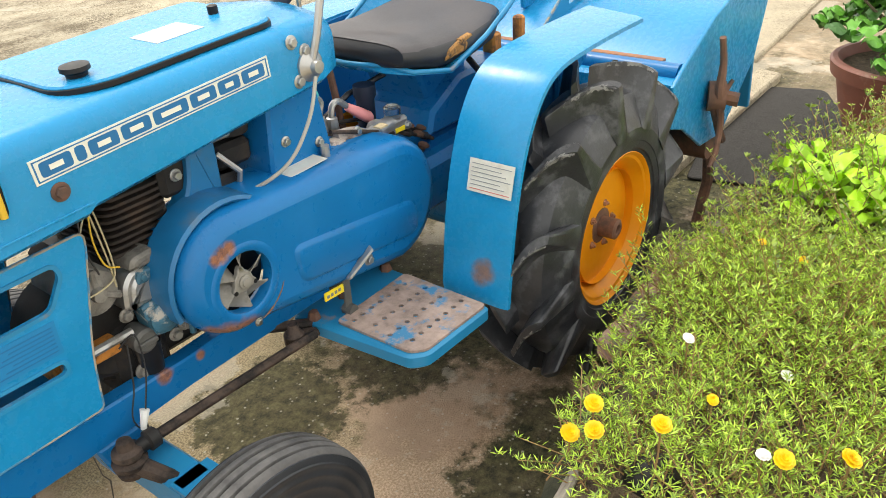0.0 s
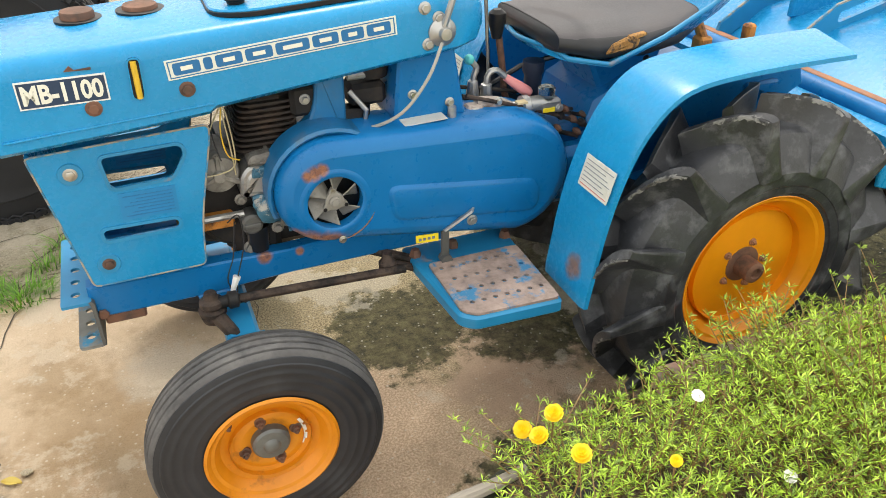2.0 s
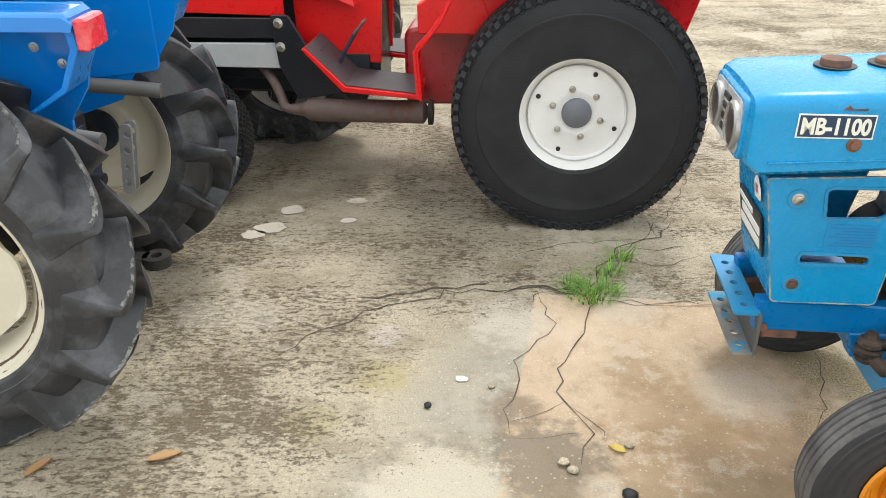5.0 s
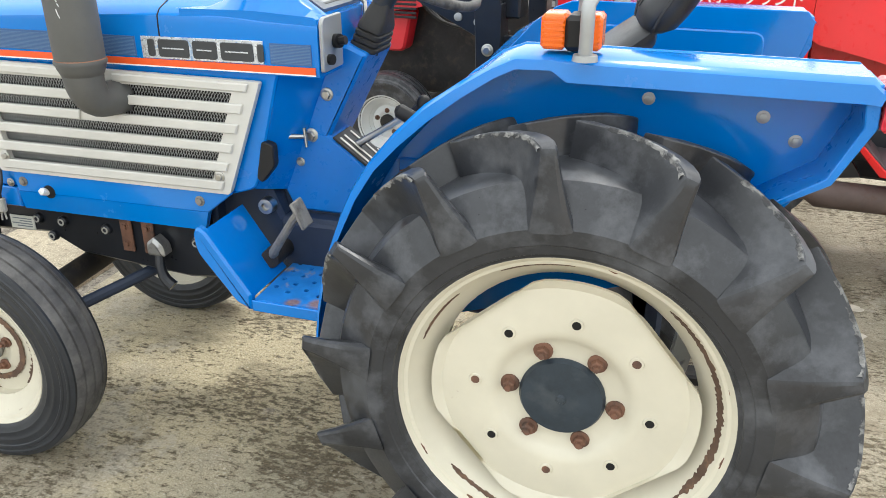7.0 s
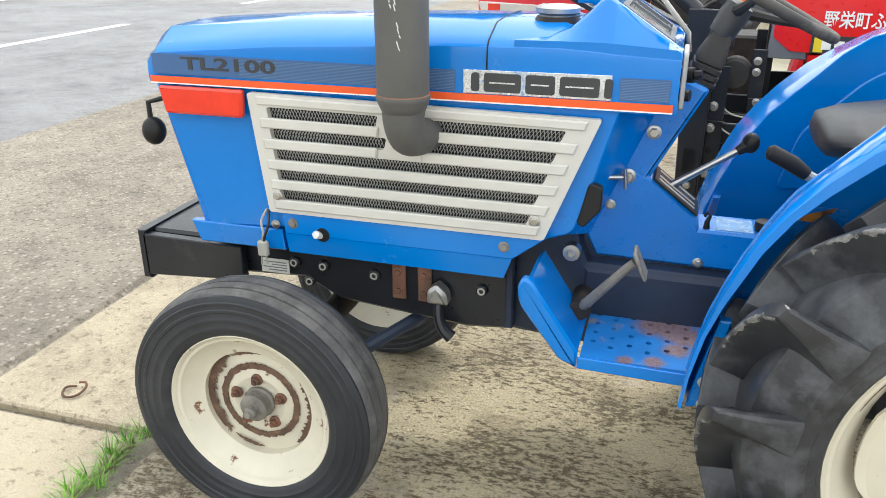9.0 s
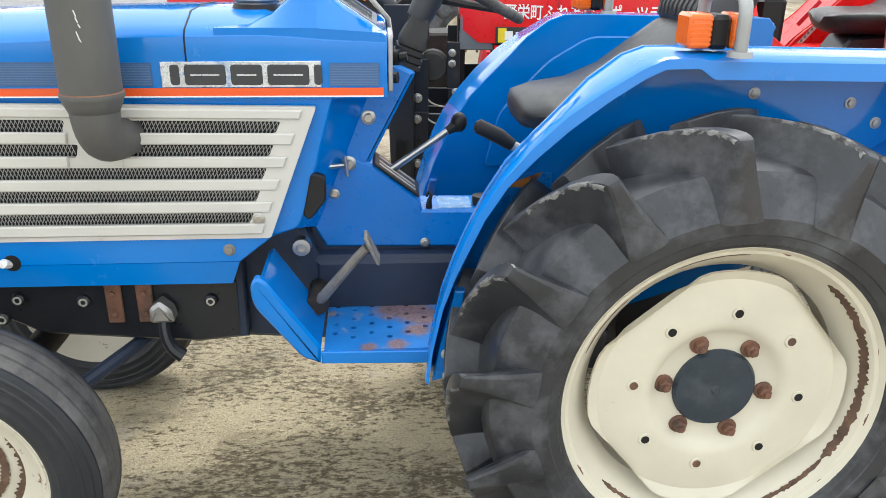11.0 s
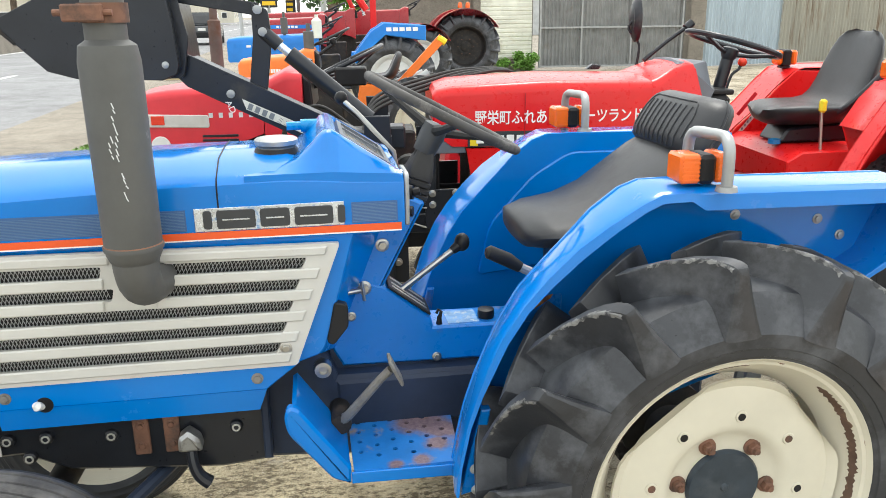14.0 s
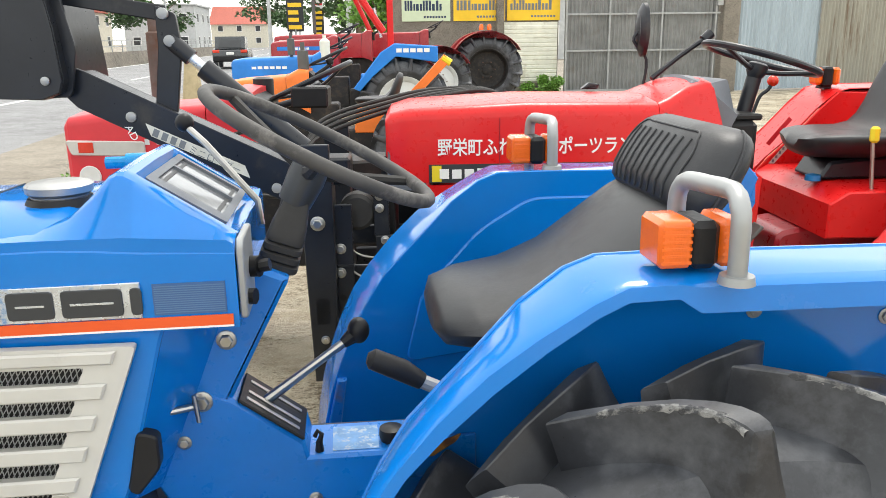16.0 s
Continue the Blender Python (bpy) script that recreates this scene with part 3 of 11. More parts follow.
# ---- wheels: axis along y, outer face to +y ----
def lug_tyre(R, rim, W, n, lug=0.035, top=0.036, base=0.075, sweep=1.0, phase=0.0):
    """A tractor tyre: a round-shouldered carcass with tall chevron bars that end in flared buttresses."""
    g = Geo()
    Rc, h = R - lug, W / 2
    sw = Rc - rim
    side = [(0.72, rim - 0.012), (0.86, rim + 0.004), (0.885, rim + sw * 0.07), (0.925, rim + sw * 0.085), (0.955, rim + sw * 0.20), (0.975, rim + sw * 0.215), (1.0, rim + sw * 0.36), (1.0, rim + sw * 0.42),
            (0.74, rim + sw * 0.82), (0.66, rim + sw * 0.915), (0.52, rim + sw * 0.965), (0.2, Rc)]
    g.lathe([(-h * a, r) for a, r in side] + [(h * a, r) for a, r in reversed(side)], 84, closed=True)
    # share of the height, share of the flare left at that height
    flank = [(0.0, 1.0), (0.25, 0.62), (0.60, 0.25), (0.92, 0.03), (0.97, 0.0), (1.0, -0.16)]
    rows = [(-0.05, 0.985, 0.0, 0.66, 0.80), (0.20, 0.975, 0.0, 0.68, 0.84), (0.40, 0.96, 0.0, 0.70, 0.90), (0.56, 0.93, 0.001, 0.76, 0.96), (0.70, 0.84, 0.003, 0.88, 0.96), (0.82, 0.70, 0.006, 1.02, 0.90), (0.92, 0.56, 0.010, 1.14, 0.78), (0.985, 0.43, 0.015, 1.16, 0.62), (1.01, 0.41, 0.022, 0.80, 0.42)]
    for side in (1, -1):
        for i in range(n):
            t0 = phase + 2 * math.pi * (i + (0.5 if side < 0 else 0)) / n
            rings = []
            for q, kb, drop, fb, ft in rows:
                rb, rt = rim + sw * kb - 0.004, R - drop
                t = t0 + sweep * (1.85 * max(q, 0.0) - 0.85 * max(q, 0.0) ** 2) * h / R
                wt = top * ft / 2
                wb = base * fb / 2
                out = 0.035 * max(0.0, (q - 0.85) / 0.15)
                half = []
                for u, k in flank:
                    r = rb + (rt - rb) * u
                    half.append(((wt + (wb - wt) * k if k >= 0 else wt * (1 + k)) / R, r, side * h * (q + out * (1 - 1.6 * u))))
                ring = [(r * math.cos(t - w), y, r * math.sin(t - w)) for w, r, y in half]
                ring += [(r * math.cos(t + w), y, r * math.sin(t + w)) for w, r, y in reversed(half)]
                rings.append(ring)
            g.loft(rings)
    return g


def lug_wear(R, W, n, top, sweep, phase, seed):
    """Pale scuffed rubber along the leading edge of each bar's top."""
    g, rnd, h = Geo(), random.Random(seed), W / 2
    for i in range(n):
        t0 = phase + 2 * math.pi * i / n
        rows = []
        for k in range(26):
            q = 0.18 + 0.76 * k / 25
            t = t0 + sweep * (1.85 * q - 0.85 * q * q) * h / R
            drop = 0.0 if q < 0.5 else 0.016 * ((q - 0.5) / 0.45) ** 2
            ft = 0.86 + 0.18 * min(1.0, q / 0.6) - 0.15 * max(0.0, (q - 0.75) / 0.25)
            w0 = -top * ft / 2
            w1 = w0 + rnd.uniform(0.004, 0.014)
            r = R - drop
            dn = rnd.uniform(0.003, 0.010)
            rows.append([((r - dn) * math.cos(t + (w0 - 0.0012) / R), q * h, (r - dn) * math.sin(t + (w0 - 0.0012) / R)), ((r - 0.001) * math.cos(t + (w0 - 0.0002) / R), q * h, (r - 0.001) * math.sin(t + (w0 - 0.0002) / R)),
                         ((r + 0.0008) * math.cos(t + (w0 * 0.86) / R), q * h, (r + 0.0008) * math.sin(t + (w0 * 0.86) / R)), ((r + 0.0008) * math.cos(t + w1 / R), q * h, (r + 0.0008) * math.sin(t + w1 / R))])
        g.loft(rows, closed=False)
    return g


def rib_tyre(R, rim, W, ribs=4):
    """A front tyre with round ribs about it."""
    h, sw = W / 2, R - rim
    prof = [(-h * 0.70, rim - 0.010), (-h * 0.88, rim + 0.006), (-h, rim + sw * 0.45), (-h * 0.96, rim + sw * 0.72)]
    for k in range(ribs):
        a = -h * 0.88 + 1.76 * h * k / ribs
        b = a + 1.76 * h / ribs
        drop = lambda y: R - 0.016 * (abs(y) / h) ** 3 * R / 0.3
        prof += [(a + 0.0025, drop(a) - 0.017), (a + 0.0055, drop(a) - 0.001), ((a + b) / 2, drop((a + b) / 2)), (b - 0.0055, drop(b) - 0.001), (b - 0.0025, drop(b) - 0.017)]
    prof += [(h * 0.96, rim + sw * 0.74), (h * 0.985, rim + sw * 0.66), (h * 1.02, rim + sw * 0.65), (h * 1.02, rim + sw * 0.61), (h * 0.995, rim + sw * 0.60), (h, rim + sw * 0.45), (h * 0.98, rim + sw * 0.42), (h * 0.975, rim + sw * 0.30), (h * 0.985, rim + sw * 0.27), (h * 0.88, rim + 0.006), (h * 0.70, rim - 0.010)]
    return Geo().lathe(prof, 64, closed=True)


def ring_wall(R, rim, W):
    """The body of a front tyre, with rings moulded into its sidewalls."""
    h, sw = W / 2, R - rim
    side = [(0.70, -0.08), (0.88, 0.05), (0.955, 0.12), (0.975, 0.20), (1.00, 0.22), (1.00, 0.26), (0.985, 0.28), (1.00, 0.38), (1.02, 0.40), (1.02, 0.44), (1.00, 0.46), (1.00, 0.56), (1.025, 0.58), (1.025, 0.63), (0.995, 0.65), (0.985, 0.72), (1.005, 0.74), (1.0, 0.78), (0.955, 0.80), (0.93, 0.86), (0.90, 0.90)]
    prof = [(-h * a, rim + sw * b) for a, b in side] + [(0.0, R - 0.010)] + [(h * a, rim + sw * b) for a, b in reversed(side)]
    return Geo().lathe(prof, 72, closed=True)


def rib_tread(R, W, ribs):
    """A ribbed tread band over a front tyre."""
    h = W / 2
    drop = lambda y: R - 0.016 * (abs(y) / h) ** 3 * R / 0.3
    prof = [(-h * 0.94, drop(h) - 0.012)]
    for k in range(ribs):
        a = -h * 0.92 + 1.84 * h * k / ribs
        b = a + 1.84 * h / ribs
        prof += [(a + 0.0012, drop(a) - 0.007), (a + 0.0035, drop(a) - 0.001), ((a + b) / 2, drop((a + b) / 2)), (b - 0.0035, drop(b) - 0.001), (b - 0.0012, drop(b) - 0.007)]
    prof += [(h * 0.94, drop(h) - 0.012), (0.0, R - 0.022)]
    return Geo().lathe(prof, 72, closed=True)


def turf_tyre(R, rim, W):
    """A wide tyre with rows of small interlocking blocks."""
    g = Geo()
    Rc, h = R - 0.016, W / 2
    sw = Rc - rim
    prof = [(-h * 0.75, rim - 0.012), (-h * 0.92, rim + 0.006), (-h, rim + sw * 0.45), (-h * 0.97, rim + sw * 0.86), (-h * 0.88, Rc - 0.012), (-h * 0.4, Rc), (h * 0.4, Rc), (h * 0.88, Rc - 0.012),
            (h * 0.97, rim + sw * 0.86), (h * 0.985, rim + sw * 0.66), (h * 1.012, rim + sw * 0.645), (h * 1.012, rim + sw * 0.615), (h, rim + sw * 0.60), (h, rim + sw * 0.45), (h * 0.92, rim + 0.006), (h * 0.75, rim - 0.012)]
    g.lathe(prof, 72, closed=True)
    n = 66
    for row, q in enumerate((-0.90, -0.72, -0.48, -0.24, 0.0, 0.24, 0.48, 0.72, 0.90)):
        for i in range(n):
            t = 2 * math.pi * (i + 0.5 * (row % 2)) / n
            y = q * h
            edge = abs(q) > 0.8
            rt = R - (0.014 if edge else 0.008 * abs(q) ** 2)
            rb = R - (0.034 if edge else 0.024)
            w = h * (0.105 if edge else 0.115)
            ring = lambda r, k, e: [(r * math.cos(t + a * k), y + b, r * math.sin(t + a * k)) for a, b in ((-0.044, -w * e + 0.008), (0.0, -w * e - 0.006), (0.044, -w * e + 0.008), (0.044, w * e + 0.008), (0.0, w * e - 0.006), (-0.044, w * e + 0.008))]
            g.loft([ring(rb, 1.08, 1.1), ring(rt - 0.004, 0.96, 0.95), ring(rt, 0.84, 0.80)])
    # the zigzag step where the tread ends on each sidewall
    for side in (1, -1):
        zig = [((R * 0.925 + 0.006 * (1 if k % 2 else -1)) * math.cos(math.pi * k / n), side * h * 0.945, (R * 0.925 + 0.006 * (1 if k % 2 else -1)) * math.sin(math.pi * k / n)) for k in range(2 * n + 1)]
        g.tube(zig, 0.005, 6, caps=False)
    return g


def disc_rim(rim, W, dish, hub_r, cut=0.0, ring=0.0, holes=0, hole_r=0.01, hole_at=0.0, hole_turn=0.09, steps=None):
    """A pressed wheel: flanges, drop centre and a dished disc; cut trims the disc to four flats."""
    h = W / 2
    g = Geo()
    g.lathe([(h, rim + 0.014), (h + 0.004, rim + 0.008), (h - 0.004, rim), (h - 0.03, rim - 0.012), (h * 0.25, rim - 0.045), (-h * 0.3, rim - 0.045), (-h + 0.03, rim - 0.012), (-h, rim), (-h - 0.002, rim + 0.014), (-h - 0.008, rim + 0.010),
             (-h + 0.02, rim - 0.022), (-h * 0.3, rim - 0.055), (h * 0.25, rim - 0.055), (h - 0.028, rim - 0.022), (h - 0.008, rim - 0.008)], 56, closed=True)
    segs = 72
    steps = steps or [(hub_r * 0.5, 0.0), (hub_r, 0.0), (hub_r * 1.15, 0.0), (hub_r * 1.15 + 0.012, ring), (hub_r * 1.55, ring), (hub_r * 1.55 + 0.02, 0.0), (rim * 0.80, -0.004), (rim - 0.040, 0.018)]
    front, back = [], []
    for i in range(segs):
        t = 2 * math.pi * i / segs
        lim = rim - (0.050 if cut else 0.038)
        if cut:
            u = (t + math.pi / 4 - 0.87) % (math.pi / 2) - math.pi / 4
            lim = min(lim, cut / max(0.5, math.cos(u)))
        for lst, dy in ((front, 0.0), (back, -0.008)):
            lst.append([(min(r, lim) * math.cos(t), dish + y + dy, min(r, lim) * math.sin(t)) for r, y in steps])
    m = len(steps)
    loops = [[front[i][k] for i in range(segs)] for k in range(m)] + [[back[i][k] for i in range(segs)] for k in reversed(range(m))]
    g.loft(loops, closed=True, caps=True)
    for k in range(holes):
        t = 2 * math.pi * (k + hole_turn) / holes
        x, z = hole_at * math.cos(t), hole_at * math.sin(t)
        g.lathe([(dish + 0.0005, hole_r * 1.35), (dish + 0.003, hole_r * 1.2), (dish + 0.003, hole_r)], 12, "y", (x, 0, z))
    return g


def worn_band(a0, a1, radius, y0, y1, rnd):
    """A thin ragged band of wear lying on the inside of a rim, from one angle to another (degrees)."""
    g, rows, d = Geo(), [], a0
    while d <= a1:
        w = min(1.0, 0.25 + 0.2 * min(d - a0, a1 - d))
        m, hh = (y0 + y1) / 2 + rnd.uniform(-0.1, 0.1) * (y1 - y0), (y1 - y0) / 2 * w * rnd.uniform(0.55, 1.25)
        c, s = math.cos(radians(d)), math.sin(radians(d))
        lo, hi = radius(m - hh) - 0.0015, radius(m + hh) - 0.0015
        rows.append([(lo * c, m - hh, lo * s), (hi * c, m + hh, hi * s), ((hi + 0.001) * c, m + hh, (hi + 0.001) * s), ((lo + 0.001) * c, m - hh, (lo + 0.001) * s)])
        d += 1.0
    return g.loft(rows)


def ragged_ring(ra, rb, a0, a1, y, rnd, rough=0.35):
    """A thin flat band of rust with frayed edges on a wheel disc."""
    g, rows, d = Geo(), [], a0
    while d <= a1 + 0.01:
        w = rb - ra
        k = 1.0 if a1 - a0 > 350 else min(1.0, 0.15 + 0.06 * min(d - a0, a1 - d))
        m = (ra + rb) / 2 + rnd.uniform(-0.12, 0.12) * w
        hh = w / 2 * k * (1 + rnd.uniform(-rough, rough))
        c, s = math.cos(radians(d)), math.sin(radians(d))
        rows.append([((m - hh) * c, y, (m - hh) * s), ((m + hh) * c, y, (m + hh) * s), ((m + hh) * c, y - 0.0012, (m + hh) * s), ((m - hh) * c, y - 0.0012, (m - hh) * s)])
        d += 2.0
    return g.loft(rows)


def bolts_on(parent, name, n, at, y, r, mat, start=0.0, h=0.02, label=""):
    """n bolts round the hub, each an object of its own on one mesh."""
    first = None
    for k in range(n):
        t = 2 * math.pi * k / n + start
        m = pose(at * math.cos(t), y, at * math.sin(t), 0, random.uniform(0, 60), 0)
        if first is None:
            g = Geo()
            g.lathe([(0, r * 1.5), (h * 0.25, r * 1.5), (h * 0.3, r * 1.3)], 14)
            g.lathe([(h * 0.25, r), (h * 0.9, r), (h, r * 0.8)], 6)
            g.lathe([(h * 0.9, r * 0.55), (h * 1.35, r * 0.5)], 10)
            first = part(name, g, mat, parent, label, m)
        else:
            again(first, m)

# ---- ground ----
def ground_mat(name, base, kind):
    m, n, l, b = nodes_of(name)
    big = noise_at(n, l, 0.55, 6, 0.62)
    mid = noise_at(n, l, 2.6, 9, 0.72)
    fine = noise_at(n, l, 30, 8, 0.75)
    grit = noise_at(n, l, 170, 4, 0.75)
    sand = noise_at(n, l, 420, 2, 0.6)
    dark = tuple(c * (0.80 if kind == "yard" else 0.58) for c in base)
    c = blend(n, l, ramp(n, l, mid, 0.40, 0.60), dark, base)
    c = blend(n, l, scaled(n, l, ramp(n, l, big, 0.42, 0.62), 0.75), c, tuple(min(1, v * 1.25) for v in base))
    c = blend(n, l, scaled(n, l, ramp(n, l, grit, 0.52, 0.58), 0.5), c, tuple(min(0.8, v * 1.55) for v in base))
    c = blend(n, l, scaled(n, l, ramp(n, l, fine, 0.55, 0.60), 0.25 if kind == "yard" else 0.65), c, tuple(v * 0.33 for v in base))
    c = blend(n, l, scaled(n, l, ramp(n, l, sand, 0.55, 0.60), 0.5 if kind == "yard" else 0.65), c, tuple(v * 0.38 for v in base))
    height = blend(n, l, 0.5, fine, grit)
    rough = 0.85
    if kind == "yard":
        pos = n.new("ShaderNodeNewGeometry").outputs["Position"]
        warp = n.new("ShaderNodeTexNoise")
        warp.inputs["Scale"].default_value, warp.inputs["Detail"].default_value = 5.0, 12
        warp.inputs["Roughness"].default_value = 0.66
        l.new(pos, warp.inputs["Vector"])

        small_warp = noise_at(n, l, 13.0, 10, 0.68)

        def pool(x, y, r, soft):
            """A stain with a ragged edge about a place."""
            d = n.new("ShaderNodeVectorMath")
            d.operation = "DISTANCE"
            l.new(pos, d.inputs[0])
            d.inputs[1].default_value = (x, y, 0)
            k = n.new("ShaderNodeMath")
            k.operation = "MULTIPLY_ADD"
            l.new(warp.outputs["Fac"] if r > 0.4 else small_warp, k.inputs[0])
            k.inputs[1].default_value = -2.0 * r
            l.new(d.outputs["Value"], k.inputs[2])
            q = n.new("ShaderNodeMapRange")
            l.new(k.outputs[0], q.inputs["Value"])
            q.inputs["From Min"].default_value, q.inputs["From Max"].default_value = 0.02, -max(0.01, soft)
            return q.outputs[0]

        def side_of(ax, ay, at, ragged, soft):
            """One side of a line over the yard, with a ragged edge."""
            d = n.new("ShaderNodeVectorMath")
            d.operation = "DOT_PRODUCT"
            l.new(pos, d.inputs[0])
            d.inputs[1].default_value = (ax, ay, 0)
            k = n.new("ShaderNodeMath")
            k.operation = "MULTIPLY_ADD"
            l.new(warp.outputs["Fac"], k.inputs[0])
            k.inputs[1].default_value = ragged
            l.new(d.outputs["Value"], k.inputs[2])
            q = n.new("ShaderNodeMapRange")
            l.new(k.outputs[0], q.inputs["Value"])
            q.inputs["From Min"].default_value, q.inputs["From Max"].default_value = at + ragged / 2 - soft / 2, at + ragged / 2 + soft / 2
            return q.outputs[0]

        def total(*terms):
            """A weighted sum of masks."""
            out = 0.0
            for v, k in terms:
                m2 = n.new("ShaderNodeMath")
                m2.operation = "MULTIPLY_ADD"
                l.new(v, m2.inputs[0])
                m2.inputs[1].default_value = k
                if isinstance(out, float):
                    m2.inputs[2].default_value = out
                else:
                    l.new(out, m2.inputs[2])
                out = m2.outputs[0]
            return out

        def both(a, b):
            return blend(n, l, 1.0, a, b, "MULTIPLY")

        # the peach-tan slab beside the small tractor and the grey smooth strip along its broken edge
        peach = both(side_of(1, -0.2, 1.625, 0.12, 0.012), side_of(-0.12, -1, -2.46, 0.10, 0.02))
        strip = both(side_of(1, -0.45, 0.93, 0.35, 0.22), side_of(0, -1, -2.05, 0.5, 0.3))
        # yellowish ground, its colour lightened for the light reaching under the big blue tractor
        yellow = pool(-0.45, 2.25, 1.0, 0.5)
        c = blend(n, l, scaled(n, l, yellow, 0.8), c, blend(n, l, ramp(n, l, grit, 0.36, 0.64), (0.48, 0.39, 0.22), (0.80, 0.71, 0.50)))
        c = blend(n, l, scaled(n, l, strip, 0.72), c, blend(n, l, ramp(n, l, fine, 0.35, 0.65), (0.28, 0.265, 0.22), (0.41, 0.39, 0.33)))
        pinkish = blend(n, l, ramp(n, l, mid, 0.35, 0.65), (0.52, 0.38, 0.245), (0.70, 0.555, 0.40))
        c = blend(n, l, scaled(n, l, peach, 0.86), c, blend(n, l, scaled(n, l, ramp(n, l, sand, 0.5, 0.62), 0.35), pinkish, (0.34, 0.25, 0.17)))
        # brown stains and bare pale skin on the slab
        for x, y, r, sf, k, col in ((2.34, 1.72, 0.13, 0.06, 0.6, (0.33, 0.225, 0.12)), (2.40, 1.52, 0.20, 0.10, 0.6, (0.36, 0.25, 0.14)), (2.55, 1.22, 0.42, 0.16, 0.7, (0.33, 0.225, 0.125)), (2.02, 1.33, 0.16, 0.03, 0.75, (0.20, 0.175, 0.135)), (2.75, 1.9, 0.3, 0.2, 0.45, (0.40, 0.29, 0.18)),
                                    (1.94, 1.55, 0.09, 0.03, 0.75, (0.24, 0.185, 0.13)), (1.72, 1.25, 0.17, 0.02, 0.8, (0.62, 0.565, 0.45)), (2.14, 1.24, 0.05, 0.01, 0.7, (0.66, 0.58, 0.46)), (1.55, 1.94, 0.06, 0.02, 0.8, (0.64, 0.58, 0.52)), (1.95, 2.02, 0.16, 0.05, 0.6, (0.62, 0.57, 0.49)),
                                    (2.62, 1.62, 0.13, 0.03, 0.55, (0.58, 0.52, 0.43)), (1.55, 1.72, 0.10, 0.04, 0.65, (0.46, 0.40, 0.20)), (1.36, 1.50, 0.08, 0.03, 0.65, (0.42, 0.37, 0.20))):
            c = blend(n, l, scaled(n, l, pool(x, y, r, sf), k), c, blend(n, l, scaled(n, l, ramp(n, l, grit, 0.48, 0.60), 0.45), col, tuple(v * 0.62 for v in col)))
        # damp rosy sand about the small front wheel, lightened to offset the tractor's shadow
        c = blend(n, l, scaled(n, l, pool(3.25, 0.95, 0.80, 0.25), 0.75), c, blend(n, l, ramp(n, l, grit, 0.40, 0.60), (0.38, 0.25, 0.155), (0.76, 0.57, 0.41)))
        c = blend(n, l, scaled(n, l, pool(3.52, 1.10, 0.24, 0.10), 0.55), c, blend(n, l, ramp(n, l, fine, 0.4, 0.62), (0.16, 0.09, 0.05), (0.44, 0.27, 0.17)))
        # ragged brown washes and worn-through grain over the tan parts
        wash = ramp(n, l, noise_at(n, l, 6.5, 12, 0.74, (1.25, 0.8, 1)), 0.50, 0.62)
        tan_part = ramp(n, l, total((peach, 0.8), (pool(3.25, 0.95, 0.80, 0.25), 0.8), (strip, 0.45)), 0.2, 0.8)
        c = blend(n, l, scaled(n, l, both(wash, tan_part), 0.38), c, blend(n, l, ramp(n, l, fine, 0.4, 0.62), (0.20, 0.135, 0.075), (0.42, 0.31, 0.20)))
        worn = ramp(n, l, noise_at(n, l, 4.0, 12, 0.72), 0.56, 0.60)
        c = blend(n, l, scaled(n, l, both(worn, tan_part), 0.45), c, (0.62, 0.535, 0.42))
        # green algae and oil under the tractors, the small one's shade mixed into the moss
        olive = blend(n, l, ramp(n, l, grit, 0.42, 0.58), (0.10, 0.085, 0.040), (0.46, 0.385, 0.22))
        c = blend(n, l, scaled(n, l, pool(3.20, 1.78, 0.50, 0.20), 0.75), c, olive)
        c = blend(n, l, scaled(n, l, pool(3.50, 1.20, 0.22, 0.03), 0.7), c, (0.52, 0.375, 0.27))
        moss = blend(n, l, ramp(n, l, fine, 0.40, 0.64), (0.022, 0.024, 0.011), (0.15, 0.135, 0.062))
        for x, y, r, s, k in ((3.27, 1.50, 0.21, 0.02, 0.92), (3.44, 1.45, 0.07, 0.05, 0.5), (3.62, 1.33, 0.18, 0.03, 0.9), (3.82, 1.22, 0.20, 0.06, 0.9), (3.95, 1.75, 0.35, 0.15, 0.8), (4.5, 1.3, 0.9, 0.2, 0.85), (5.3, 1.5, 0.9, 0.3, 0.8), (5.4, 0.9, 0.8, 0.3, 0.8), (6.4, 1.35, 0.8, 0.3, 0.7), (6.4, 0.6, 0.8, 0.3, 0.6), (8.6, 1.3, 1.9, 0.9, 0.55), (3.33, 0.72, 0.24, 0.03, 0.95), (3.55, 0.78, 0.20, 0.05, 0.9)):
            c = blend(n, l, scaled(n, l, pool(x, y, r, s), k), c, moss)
        # a darker grey band in front of the big tractors, their shadow put into the colour
        c = blend(n, l, scaled(n, l, pool(0.0, 1.35, 0.6, 0.3), 0.5), c, (0.30, 0.285, 0.225))
        brown = total((noise_at(n, l, 3.2, 12, 0.74, (0.8, 1.25, 1)), 1.0), (peach, -0.10), (strip, -0.06), (yellow, -0.04))
        c = blend(n, l, scaled(n, l, ramp(n, l, brown, 0.47, 0.60), 0.62), c, blend(n, l, ramp(n, l, fine, 0.4, 0.62), (0.17, 0.135, 0.085), (0.36, 0.30, 0.205)))
        # dark pits and crumbs, thick in some places and thin in others
        thick = noise_at(n, l, 1.6, 7, 0.68, (0.8, 1.3, 1))
        away = pool(2.9, 1.2, 1.7, 0.2)
